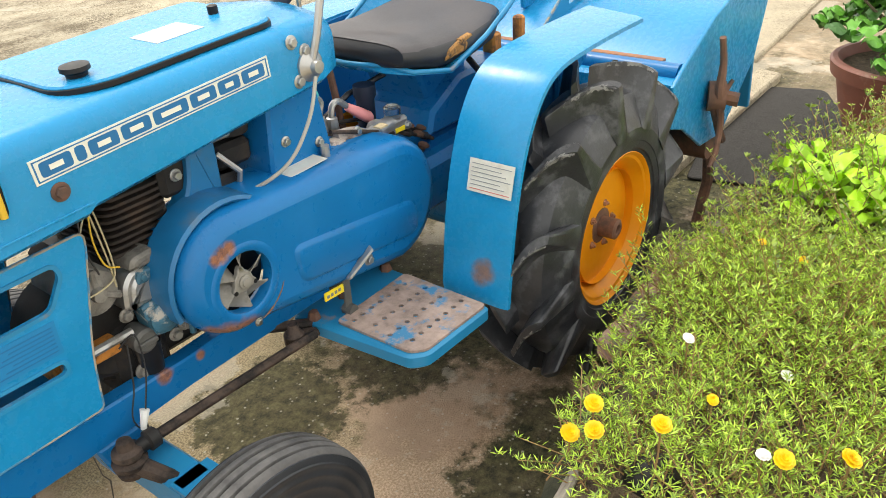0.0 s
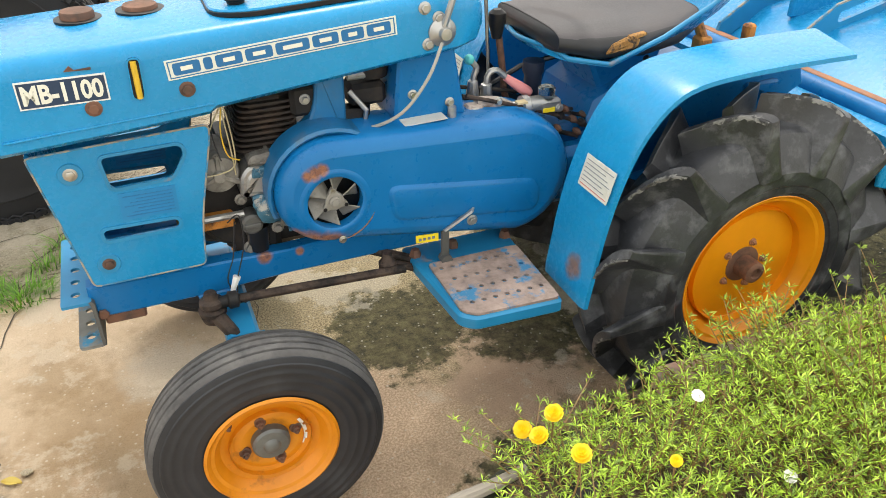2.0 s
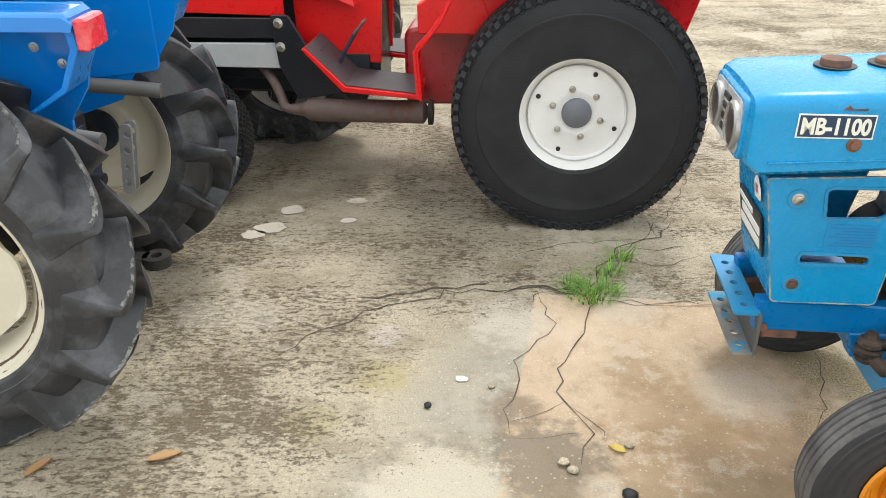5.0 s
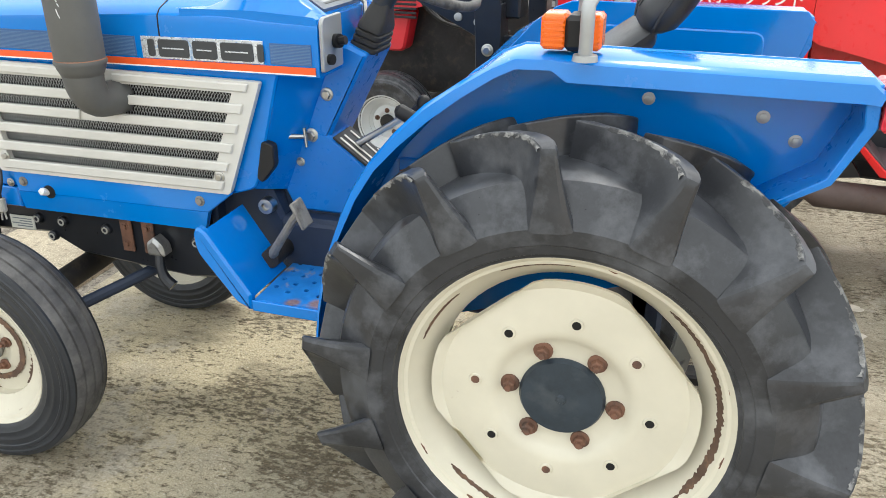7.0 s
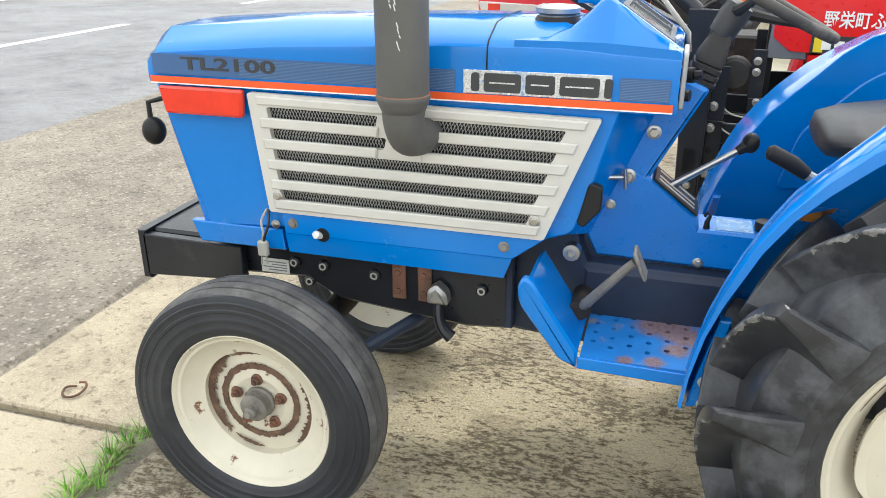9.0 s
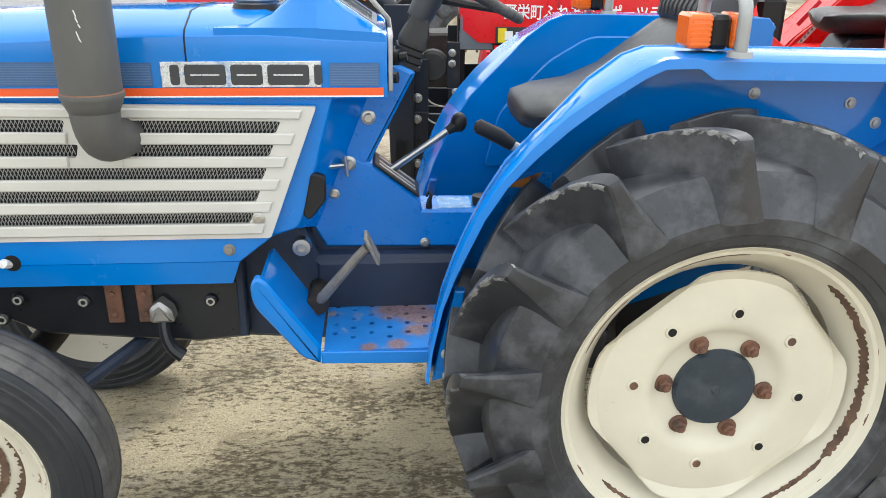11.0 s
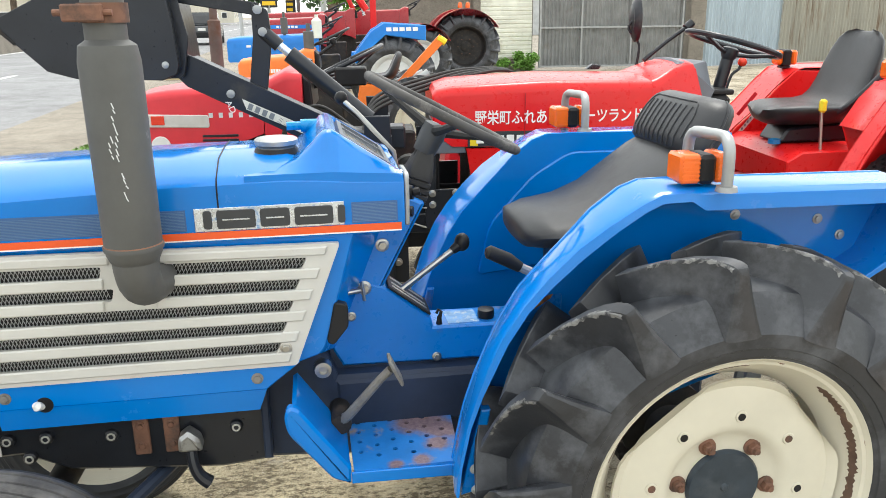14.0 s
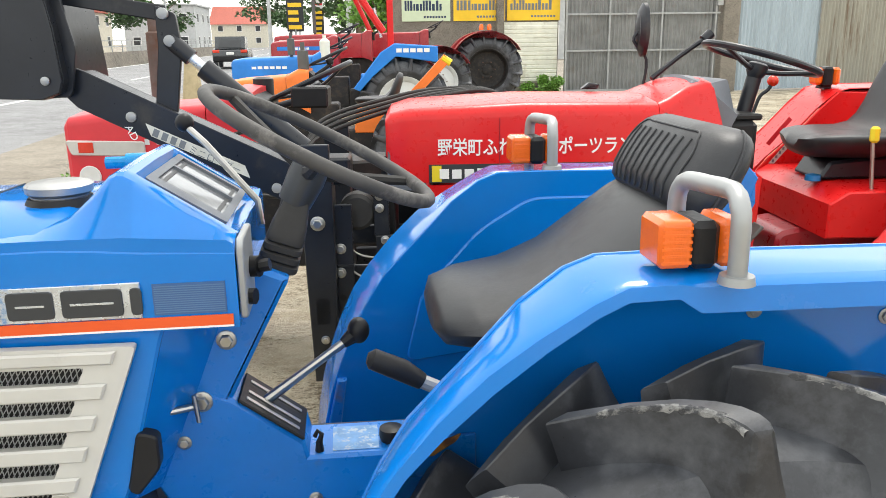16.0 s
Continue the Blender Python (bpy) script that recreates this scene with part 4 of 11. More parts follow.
        crumbs = total((noise_at(n, l, 44, 6, 0.72, (0.6, 1.3, 1)), 1.0), (thick, 0.75), (pool(0.2, 1.55, 1.0, 0.5), 0.03), (peach, -0.16), (strip, -0.09), (away, -0.06))
        pit = ramp(n, l, crumbs, 0.885, 0.985)
        c = blend(n, l, scaled(n, l, pit, 0.9), c, blend(n, l, ramp(n, l, grit, 0.42, 0.6), (0.070, 0.055, 0.032), (0.20, 0.155, 0.095)))
        spot = ramp(n, l, total((noise_at(n, l, 85, 4, 0.65), 1.0), (thick, 0.35), (peach, -0.08), (strip, -0.06)), 0.735, 0.785)
        c = blend(n, l, scaled(n, l, spot, 0.65), c, (0.12, 0.10, 0.068))
        # pale chips of stone
        stones = n.new("ShaderNodeTexVoronoi")
        stones.inputs["Scale"].default_value = 70
        l.new(pos, stones.inputs["Vector"])
        chip = both(ramp(n, l, stones.outputs["Distance"], 0.20, 0.28, (1, 1, 1, 1), (0, 0, 0, 1)), ramp(n, l, stones.outputs["Color"], 0.66, 0.74))
        c = blend(n, l, scaled(n, l, chip, 0.4), c, (0.74, 0.69, 0.58))
        height = blend(n, l, scaled(n, l, pit, 0.7), blend(n, l, scaled(n, l, chip, 0.3), height, (0.9, 0.9, 0.9)), (0.18, 0.18, 0.18))
        # pale cement skin with ragged edges
        skin = ramp(n, l, noise_at(n, l, 1.5, 12, 0.66), 0.57, 0.59)
        c = blend(n, l, scaled(n, l, skin, 0.42), c, (0.60, 0.545, 0.45))
        # fine random cracks
        vor = n.new("ShaderNodeTexVoronoi")
        vor.feature = "DISTANCE_TO_EDGE"
        vor.inputs["Scale"].default_value = 0.8
        wv = n.new("ShaderNodeVectorMath")
        wv.operation = "MULTIPLY_ADD"
        l.new(warp.outputs["Color"], wv.inputs[0])
        wv.inputs[1].default_value = (0.5, 0.5, 0.5)
        l.new(pos, wv.inputs[2])
        l.new(wv.outputs[0], vor.inputs["Vector"])
        crack = ramp(n, l, vor.outputs["Distance"], 0.002, 0.006, (1, 1, 1, 1), (0, 0, 0, 1))
        c = blend(n, l, blend(n, l, 1.0, scaled(n, l, crack, 0.55), ramp(n, l, big, 0.5, 0.6), "MULTIPLY"), c, (0.09, 0.075, 0.055))
    if kind == "gravel":
        stones = n.new("ShaderNodeTexVoronoi")
        stones.inputs["Scale"].default_value = 42
        l.new(n.new("ShaderNodeNewGeometry").outputs["Position"], stones.inputs["Vector"])
        chip = ramp(n, l, stones.outputs["Distance"], 0.30, 0.42, (1, 1, 1, 1), (0, 0, 0, 1))
        tone = blend(n, l, ramp(n, l, stones.outputs["Color"], 0.25, 0.75), tuple(v * 0.30 for v in base), tuple(min(0.8, v * 1.7) for v in base))
        c = blend(n, l, scaled(n, l, chip, 0.6), c, tone)
    if kind == "road":
        rough = 0.6
    l.new(c, b.inputs["Base Color"])
    b.inputs["Roughness"].default_value = rough
    b.inputs["Specular IOR Level"].default_value = 0.35
    bumped(n, l, b, height, {"gravel": 1.0, "yard": 0.95}.get(kind, 0.8), 0.014)
    return m


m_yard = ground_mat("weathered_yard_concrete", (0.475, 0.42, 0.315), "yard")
m_slab = ground_mat("pale_drain_slab_concrete", (0.47, 0.405, 0.295), "slab")
m_gravel = ground_mat("grey_brown_gravel", (0.31, 0.275, 0.225), "gravel")
m_road = ground_mat("grey_asphalt", (0.25, 0.25, 0.255), "road")
m_earth = ground_mat("dark_planting_soil", (0.12, 0.09, 0.06), "gravel")
m_mat = ground_mat("black_rubber_sheet", (0.040, 0.037, 0.034), "slab")
m_wall = ground_mat("stained_grey_concrete", (0.24, 0.215, 0.18), "slab")

ground = solid("ground", Geo().add([(-400, -300, -0.03), (400, -300, -0.03), (400, 600, -0.03), (-400, 600, -0.03)], [(0, 1, 2, 3)]), m_gravel, "grey brown gravelly ground beyond the yard", "ground", kind="structure")
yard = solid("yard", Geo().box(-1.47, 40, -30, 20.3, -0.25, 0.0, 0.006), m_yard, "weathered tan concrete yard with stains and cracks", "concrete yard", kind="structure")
verge = solid("verge", Geo().box(-4.62, -2.24, -60, 120, -0.2, -0.012, 0.02), m_gravel, "gravelly grey roadside verge with dirt patches", "verge", kind="structure")
road = solid("road", Geo().box(-13.6, -4.62, -120, 260, -0.2, -0.022, 0.01), m_road, "grey asphalt road beside the tractor yard", "road", kind="structure")
far_lane = solid("far_lane", Geo().box(-26, -14.1, -120, 260, -0.2, -0.022, 0.01), m_road, "grey far carriageway behind the divider", "road", kind="structure")
edge_line = solid("edge_line", Geo().box(-13.35, -13.2, -120, 260, -0.03, -0.017, 0.001), m_white, "white painted line along the divider", "road marking", kind="structure")
lane_line = Geo()
for k in range(24):
    lane_line.box(-8.35, -8.2, -12 + 6.5 * k, -9 + 6.5 * k, -0.03, -0.017, 0.001)
solid("lane_line", lane_line, m_white, "dashed white line on the asphalt", "road marking", kind="structure")
divider = thing("road_divider", pose(0, 0, 0), "stained concrete divider between the carriageways", "road divider", kind="structure")
for k in range(30):
    y = 4 + 4.0 * k
    g = Geo().prism([(-14.05, -0.05), (-13.65, -0.05), (-13.70, 0.25), (-13.78, 0.85), (-13.92, 0.85), (-14.0, 0.25)], y, y + 3.97, "y", 0.01)
    part("divider_block", g, m_wall, divider)

# drain cover slabs along the verge, with a gap between them
def slab_strip():
    root = thing("drain_cover", pose(0, 0, 0), "row of pale concrete drain slabs along the verge", "drain cover", kind="structure")
    y = -4.0
    cuts = [-4.0, -2.3, -0.6, 1.72, 3.4, 5.1, 6.8, 8.5, 10.2, 12.0]
    for a, b in zip(cuts, cuts[1:]):
        part("slab", Geo().box(-2.2, -1.56, a + 0.018, b - 0.018, -0.09, 0.0 + random.uniform(-0.004, 0.004), 0.008), m_slab, root)
        g = Geo().tube([(-1.9 + 0.045 * math.cos(t * 0.7), b - 0.35 + 0.045 * math.sin(t * 0.7), 0.006) for t in range(9)], 0.007, 6)
        part("lifting_ring", g, m_rusty, root, "rusty iron lifting ring")
    return root


slab_strip()

# cracks in the concrete, dark channels a few millimetres wide
def crack(points, width=0.012):
    g = Geo()
    pts = [Vector((x, y)) for x, y in points]
    fine = []
    for a, b in zip(pts, pts[1:]):
        k = max(2, int((b - a).length / 0.05))
        for s in range(k):
            p = a.lerp(b, s / k)
            fine.append(p + Vector((random.uniform(-1, 1), random.uniform(-1, 1))) * 0.018)
    fine.append(pts[-1])
    left, right = [], []
    for i, p in enumerate(fine):
        d = (fine[min(i + 1, len(fine) - 1)] - fine[max(i - 1, 0)]).normalized()
        w = width * random.uniform(0.25, 0.7) * (0.3 if i in (0, len(fine) - 1) else 1)
        nrm = Vector((-d.y, d.x)) * w
        left.append((p + nrm).to_tuple()), right.append((p - nrm).to_tuple())
    z = 0.0025
    n = len(fine)
    g.add([(*p, z) for p in left] + [(*p, z) for p in right], [(i, i + 1, n + i + 1, n + i) for i in range(n - 1)])
    return g


m_crack = surface("dirt_filled_crack", (0.075, 0.060, 0.042), 0.9, vary=0.5, grain=90, patch=9, bump=0.2)
cracks = Geo()
for line, w in (([(2.07, 2.21), (2.10, 2.0), (1.97, 1.80), (1.93, 1.60), (1.92, 1.45)], 0.011), ([(2.26, 2.16), (2.20, 1.95), (2.10, 1.75), (2.08, 1.57), (2.14, 1.45), (2.10, 1.33)], 0.013),
                ([(1.20, 1.85), (1.45, 2.08), (1.75, 2.22), (2.07, 2.26), (2.26, 2.20)], 0.020), ([(2.26, 2.16), (2.66, 2.11), (3.1, 2.02), (3.6, 1.95)], 0.008),
                ([(2.96, 3.49), (2.75, 2.95), (2.55, 2.65), (2.35, 2.45), (2.26, 2.2)], 0.012), ([(2.96, 3.49), (3.3, 4.2), (3.5, 5.0)], 0.010), ([(2.55, 2.65), (2.2, 2.6), (2.0, 2.5)], 0.010),
                ([(2.35, 2.45), (2.6, 2.42), (2.75, 2.5)], 0.010), ([(2.92, 1.84), (2.86, 1.62), (2.78, 1.48)], 0.016), ([(1.5, 1.2), (1.9, 1.05), (2.1, 1.0)], 0.006), ([(1.92, 1.45), (2.14, 1.45)], 0.006),
                ([(1.42, 2.19), (1.55, 2.21), (1.70, 2.24), (1.84, 2.27), (1.90, 2.29)], 0.036), ([(1.96, 2.23), (2.05, 2.27), (2.14, 2.25), (2.22, 2.23)], 0.036), ([(2.08, 2.24), (2.05, 2.15)], 0.02), ([(2.34, 2.15), (2.60, 2.14), (2.80, 2.12)], 0.012), ([(2.09, 1.60), (1.98, 1.53), (1.92, 1.50)], 0.007),
                ([(2.09, 1.60), (2.16, 1.52), (2.18, 1.44)], 0.007), ([(2.30, 2.35), (2.46, 2.60), (2.61, 2.66), (2.70, 2.8)], 0.020), ([(2.46, 2.60), (2.58, 2.55), (2.72, 2.58)], 0.016), ([(2.61, 2.66), (2.58, 2.85)], 0.012), ([(4.8, 6.0), (5.6, 5.7), (6.6, 5.6)], 0.012), ([(3.5, 5.0), (4.8, 6.0), (5.3, 7.4)], 0.012)):
    g = crack(line, w * 0.28)
    cracks.add(g.v, g.f)
solid("crack_lines", cracks, m_crack, "dirt-filled cracks in the yard concrete", "cracks", kind="stuff")
m_cement = surface("pale_cement_skin", (0.62, 0.57, 0.48), 0.85, vary=0.14, grain=70, patch=9, bump=0.12, stain=(0.44, 0.38, 0.28), stain_at=(0.56, 0.68), stain_scale=14)
patches = Geo()
for x, y, rx, ry in ((0.99, 2.76, 0.07, 0.05), (0.93, 2.70, 0.05, 0.04), (1.05, 2.94, 0.06, 0.05), (1.31, 2.83, 0.035, 0.025), (1.33, 3.04, 0.05, 0.03), (1.79, 1.70, 0.022, 0.016)):
    n = 14
    ring = [(x + rx * math.cos(6.283 * k / n) * random.uniform(0.75, 1.2), y + ry * math.sin(6.283 * k / n) * random.uniform(0.75, 1.2), 0.004) for k in range(n)]
    patches.add(ring, [tuple(range(n))])
solid("cement_patches", patches, m_cement, "pale flat cement splashes on the concrete", "cement splash", kind="stuff")


def pebble(x, y, r, mat, name="stone", label="small pale stone on the concrete"):
    g = Geo()
    rings = []
    for k in range(1, 5):
        a = math.pi * k / 5
        rings.append([(r * math.sin(a) * math.cos(6.283 * j / 9) * random.uniform(0.85, 1.2), r * 0.8 * math.sin(a) * math.sin(6.283 * j / 9) * random.uniform(0.85, 1.2), r * 0.55 * (1 - math.cos(a))) for j in range(9)])
    g.loft(rings)
    return solid(name, g, mat, label, name, at=pose(x, y, 0.0, 0, 0, random.uniform(0, 360)), angle=60)


pebble(2.055, 1.335, 0.017, m_slab), pebble(2.075, 1.305, 0.016, m_slab), pebble(2.24, 1.40, 0.013, m_slab), pebble(2.205, 1.215, 0.022, m_rubber_new, "black_pod", "dry black seed pod on the concrete")
pebble(1.69, 1.57, 0.014, m_cast), pebble(1.88, 1.66, 0.012, m_slab), pebble(1.15, 1.12, 0.014, m_cast)
m_dry_leaf = surface("dry_yellow_leaf", (0.55, 0.42, 0.10), 0.6, vary=0.2, bump=0.02)
m_dry_brown = surface("dry_brown_leaf", (0.32, 0.19, 0.08), 0.6, vary=0.2, bump=0.02)
for x, y, rz, mat, ln in ((2.205, 1.385, 150, m_dry_leaf, 0.05), (0.67, 1.32, 60, m_dry_brown, 0.08), (0.99, 1.36, 20, m_dry_brown, 0.09)):
    g = Geo()
    rows = []
    for k in range(7):
        u = k / 6
        w = 0.22 * ln * math.sin(math.pi * (0.06 + 0.90 * u))
        rows.append([(ln * (u - 0.5), -w, 0.008 + 0.006 * math.sin(3 * u)), (ln * (u - 0.5), 0, 0.004), (ln * (u - 0.5), w, 0.010)])
    g.loft(rows, closed=False)
    lo = [[(a, b, c - 0.0015) for a, b, c in r] for r in rows]
    g.loft(lo, closed=False)
    solid("fallen_leaf", g, mat, "dry curled leaf lying on the concrete", "leaf", "fallen leaves", at=pose(x, y, 0, 0, 0, rz))

# ---- big blue tractor, seen along its left flank: x forward, y left ----
def royal_tractor():
    T = thing("tractor", pose(0.46, 1.985, 0, 0, 0, 180), "royal blue farm tractor with cream wheels and slatted silver grille", "tractor")
    # rear wheels
    rim = disc_rim(0.302, 0.20, 0.066, 0.085, cut=0.225, ring=0.0, holes=8, hole_r=0.010, hole_at=0.166, hole_turn=0.144,
                   steps=[(0.04, -0.018), (0.080, -0.018), (0.114, -0.017), (0.124, -0.010), (0.136, -0.001), (0.150, 0.0), (0.196, 0.0), (0.232, -0.005), (0.262, 0.006)])
    rw = part("rear_wheel", rim, m_rim_cream, T, "cream painted disc wheel with rust-chipped flange", pose(-0.005, 0.50, 0.523))
    part("tyre", lug_tyre(0.519, 0.308, 0.245, 14, lug=0.066, top=0.040, base=0.090, sweep=1.55, phase=radians(12.8)), m_rubber, rw, "black rubber with deep chevron lugs", angle=20)
    part("scuffed_rubber", lug_wear(0.519, 0.245, 14, 0.038, 1.55, radians(12.8), 3), m_scuff, rw, "pale scuffed edges of the lugs")
    rnd = random.Random(31)
    for a0, a1, ya, yb in ((128, 214, 0.070, 0.084), (214, 262, 0.074, 0.081), (262, 318, 0.073, 0.080), (20, 46, 0.074, 0.079), (66, 92, 0.086, 0.091)):
        part("rim_rust", worn_band(a0, a1, lambda y: 0.2800 + 0.70 * (y - 0.072), ya, yb, rnd), m_rust_dark, rw, "brown rust worn round the rim")
    for k in range(26):
        a = rnd.uniform(95, 350)
        y = rnd.uniform(0.0925, 0.098)
        part("rim_chip", worn_band(a, a + rnd.uniform(1.5, 7), lambda y: 0.2940 + 2.75 * (y - 0.092), y, y + rnd.uniform(0.002, 0.004), rnd), m_rusty, rw)
    part("hub_cap", Geo().lathe([(0.02, 0.080), (0.052, 0.082), (0.060, 0.077), (0.062, 0.03), (0.063, 0.010), (0.067, 0.007), (0.068, 0.0001)], 48), m_hub_slate, rw, "dark slate round hub cap")
    for k in range(8):
        t = 2 * math.pi * (k + 0.144) / 8
        part("bolt_hole", Geo().lathe([(0.066, 0.0085), (0.0695, 0.0085)], 12, "y", (0.166 * math.cos(t), 0, 0.166 * math.sin(t))), m_plastic if k % 3 else m_rusty, rw)
    bolts_on(rw, "bolt", 6, 0.1015, 0.047, 0.0125, m_rusty, 0.113, 0.020, "rusty wheel nut")
    again(rw, pose(0.005, -0.50, 0.523, 0, 25, 180))
    part("rear_axle", Geo().lathe([(-0.46, 0.055), (-0.30, 0.06), (-0.28, 0.11), (0.28, 0.11), (0.30, 0.06), (0.46, 0.055)], 24, "y", (0, 0, 0.518)), m_cast, T)
    # front wheels
    fr = disc_rim(0.197, 0.11, -0.005, 0.045, ring=0.008)
    fw = part("front_wheel", fr, m_rim_cream_rust, T, "cream front wheel with brown rust rings", pose(1.50, 0.43, 0.312))
    ft = part("tyre", ring_wall(0.318, 0.203, 0.135), m_sidewall, fw, "ribbed black front tyre with scuffed shoulder")
    part("tread", rib_tread(0.318, 0.135, 4), m_tread, ft, "dusty grey ribbed tread")
    for ra, rb, a0, a1, rough in ((0.088, 0.104, 0, 360, 0.14), (0.122, 0.150, -48, 58, 0.45), (0.126, 0.146, 140, 228, 0.5), (0.128, 0.136, 60, 96, 0.5), (0.127, 0.137, 270, 306, 0.5), (0.070, 0.075, 20, 80, 0.5)):
        part("rust_ring", ragged_ring(ra, rb, a0, a1, -0.0012 if ra < 0.115 else 0.0006, rnd, rough), m_rust_dark, fw, "dark brown rust worn in a ring")
    part("hub", Geo().lathe([(0.0, 0.040), (0.006, 0.040), (0.010, 0.036), (0.034, 0.035), (0.038, 0.030), (0.040, 0.020), (0.044, 0.018)], 24).lathe([(0.042, 0.016), (0.056, 0.016), (0.058, 0.010), (0.066, 0.009), (0.067, 0.001)], 6), m_gen, fw, "greasy grey hub with a castle nut")
    part("valve", Geo().tube([(-0.13, 0.0, -0.10), (-0.145, 0.022, -0.112)], 0.006, 8), m_wire, fw)
    bolts_on(fw, "bolt", 5, 0.062, 0.002, 0.010, m_rusty, 0.3, 0.016, "rusty wheel nut")
    again(fw, pose(1.50, -0.43, 0.312, 0, 0, 180))
    part("front_axle", Geo().tube([(1.50, 0.36, 0.33), (1.47, 0.20, 0.38), (1.45, 0, 0.40), (1.47, -0.20, 0.38), (1.50, -0.36, 0.33)], 0.035, 12), m_cast, T)
    part("tie_rod", Geo().tube([(1.36, 0.34, 0.37), (1.17, 0.08, 0.44)], 0.017, 10), m_navy, T, "dark blue steering link")
    # chassis and gearbox castings
    g = Geo().prism([(1.95, 0.50), (1.95, 0.61), (1.62, 0.61), (1.62, 0.60), (0.95, 0.60), (0.95, 0.45), (1.06, 0.44), (1.40, 0.47), (1.50, 0.52)], -0.155, 0.155, "y", 0.008)
    part("chassis", g, m_black, T, "black cast front frame with bolt bosses")
    for x, z in ((1.523, 0.564), (1.441, 0.563), (1.482, 0.516), (1.30, 0.555), (1.02, 0.55)):
        boss = part("boss", Geo().lathe([(0.155, 0.016), (0.165, 0.0145), (0.168, 0.011)], 14, "y", (x, 0, z)), m_black, T, "black bolt boss with a pale worn ring")
        part("boss_ring", Geo().lathe([(0.167, 0.0105), (0.1695, 0.0095), (0.1695, 0.006), (0.166, 0.0055)], 14, "y", (x, 0, z)), m_cable, boss)
        part("boss_hole", Geo().lathe([(0.1665, 0.006), (0.1668, 0.0001)], 10, "y", (x, 0, z)), m_plastic, boss)
    for x in (1.234, 1.166):
        part("bracket_strip", Geo().box(x - 0.018, x + 0.018, 0.157, 0.166, 0.50, 0.598, 0.003).bolt(x, 0.166, 0.575, 0.007, 0.007).bolt(x, 0.166, 0.525, 0.007, 0.007), m_rusty, T, "rusty steel strip bolted to the frame")
    part("oil_filler", Geo().prism(rounded([(1.150, 0.515), (1.095, 0.515), (1.10, 0.545), (1.125, 0.568), (1.148, 0.55)], 0.008), 0.158, 0.205, "y", 0.008), m_alu, T, "dull metal filler with bent pipe")
    part("bent_pipe", Geo().tube([(1.125, 0.175, 0.53), (1.122, 0.19, 0.485), (1.110, 0.195, 0.450), (1.088, 0.195, 0.428)], [0.013, 0.013, 0.015, 0.017], 10, 3), m_black, T)
    g = Geo().prism([(1.95, 0.475), (1.975, 0.475), (1.975, 0.615), (1.95, 0.615)], -0.19, 0.19, "y", 0.003)
    g.prism([(1.66, 0.505), (1.96, 0.485), (1.96, 0.605), (1.66, 0.60)], 0.162, 0.190, "y", 0.003).prism([(1.66, 0.505), (1.96, 0.485), (1.96, 0.605), (1.66, 0.60)], -0.190, -0.162, "y", 0.003)
    part("bumper", g, m_black, T, "open black steel bumper bracket")
    dp = part("data_plate", Geo().box(1.541, 1.622, 0.156, 0.160, 0.525, 0.565, 0.001), m_paper, T, "small worn metal data plate")
    for k, (x0, x1) in enumerate(((1.548, 1.612), (1.548, 1.590), (1.548, 1.616), (1.548, 1.600))):
        part("print_line", Geo().box(x0, x1, 0.1600, 0.1606, 0.555 - 0.0075 * k, 0.558 - 0.0075 * k, 0), m_ink, dp)
    g = Geo().prism([(0.98, 0.44), (0.98, 0.70), (0.815, 0.735), (0.775, 0.640), (0.42, 0.636), (-0.18, 0.636), (-0.18, 0.40), (0.40, 0.44), (0.70, 0.42)], -0.13, 0.13, "y", 0.012).prism([(0.80, 0.60), (0.80, 0.72), (-0.18, 0.70), (-0.18, 0.60)], -0.08, 0.08, "y", 0.01)
    g.prism([(0.96, 0.46), (0.94, 0.46), (0.94, 0.70), (0.96, 0.70)], -0.17, 0.17, "y", 0.004).prism([(0.78, 0.50), (0.36, 0.50), (0.36, 0.630), (0.78, 0.630)], 0.12, 0.136, "y", 0.008)
    part("gearbox", g, m_navy, T, "dark navy cast gearbox housing")
    part("gearbox_bolt", Geo().lathe([(0.13, 0.022), (0.155, 0.020), (0.156, 0.011), (0.148, 0.010)], 14, "y", (0.81, 0, 0.672)), m_steel, T)
    # flank panel with the grille
    side = rounded([(1.74, 0.66), (1.845, 1.03), (0.716, 1.03), (0.728, 1.0), (0.795, 0.765), (0.808, 0.735), (0.87, 0.715)], [0.02, 0.02, 0, 0, 0.02, 0.02, 0.01])
    p = part("side_panel", Geo().prism(side, 0.180, 0.197, "y", 0.004), m_royal, T, "royal blue pressed flank panel")
    again(p, pose(0, -0.39, 0))
    # the flank turns inwards behind the grille, down to the housing under the dash
    rings = [[(0.722, 0.192, 1.035), (0.640, 0.086, 1.035), (0.648, 0.080, 1.035), (0.730, 0.184, 1.035)], [(0.796, 0.192, 0.765), (0.735, 0.086, 0.80), (0.742, 0.080, 0.80), (0.802, 0.184, 0.765)], [(0.812, 0.190, 0.732), (0.778, 0.086, 0.70), (0.784, 0.080, 0.70), (0.818, 0.184, 0.732)]]
    part("flank_return", Geo().loft(rings), m_royal, T, "blue sheet turning in behind the grille")
    low = [(1.514, 0.664), (1.523, 0.733), (0.861, 0.724), (0.938, 0.664)]
    p = part("lower_panel", Geo().prism(low, 0.186, 0.214, "y", 0.003), m_royal, T, "blue lower side panel with screws")
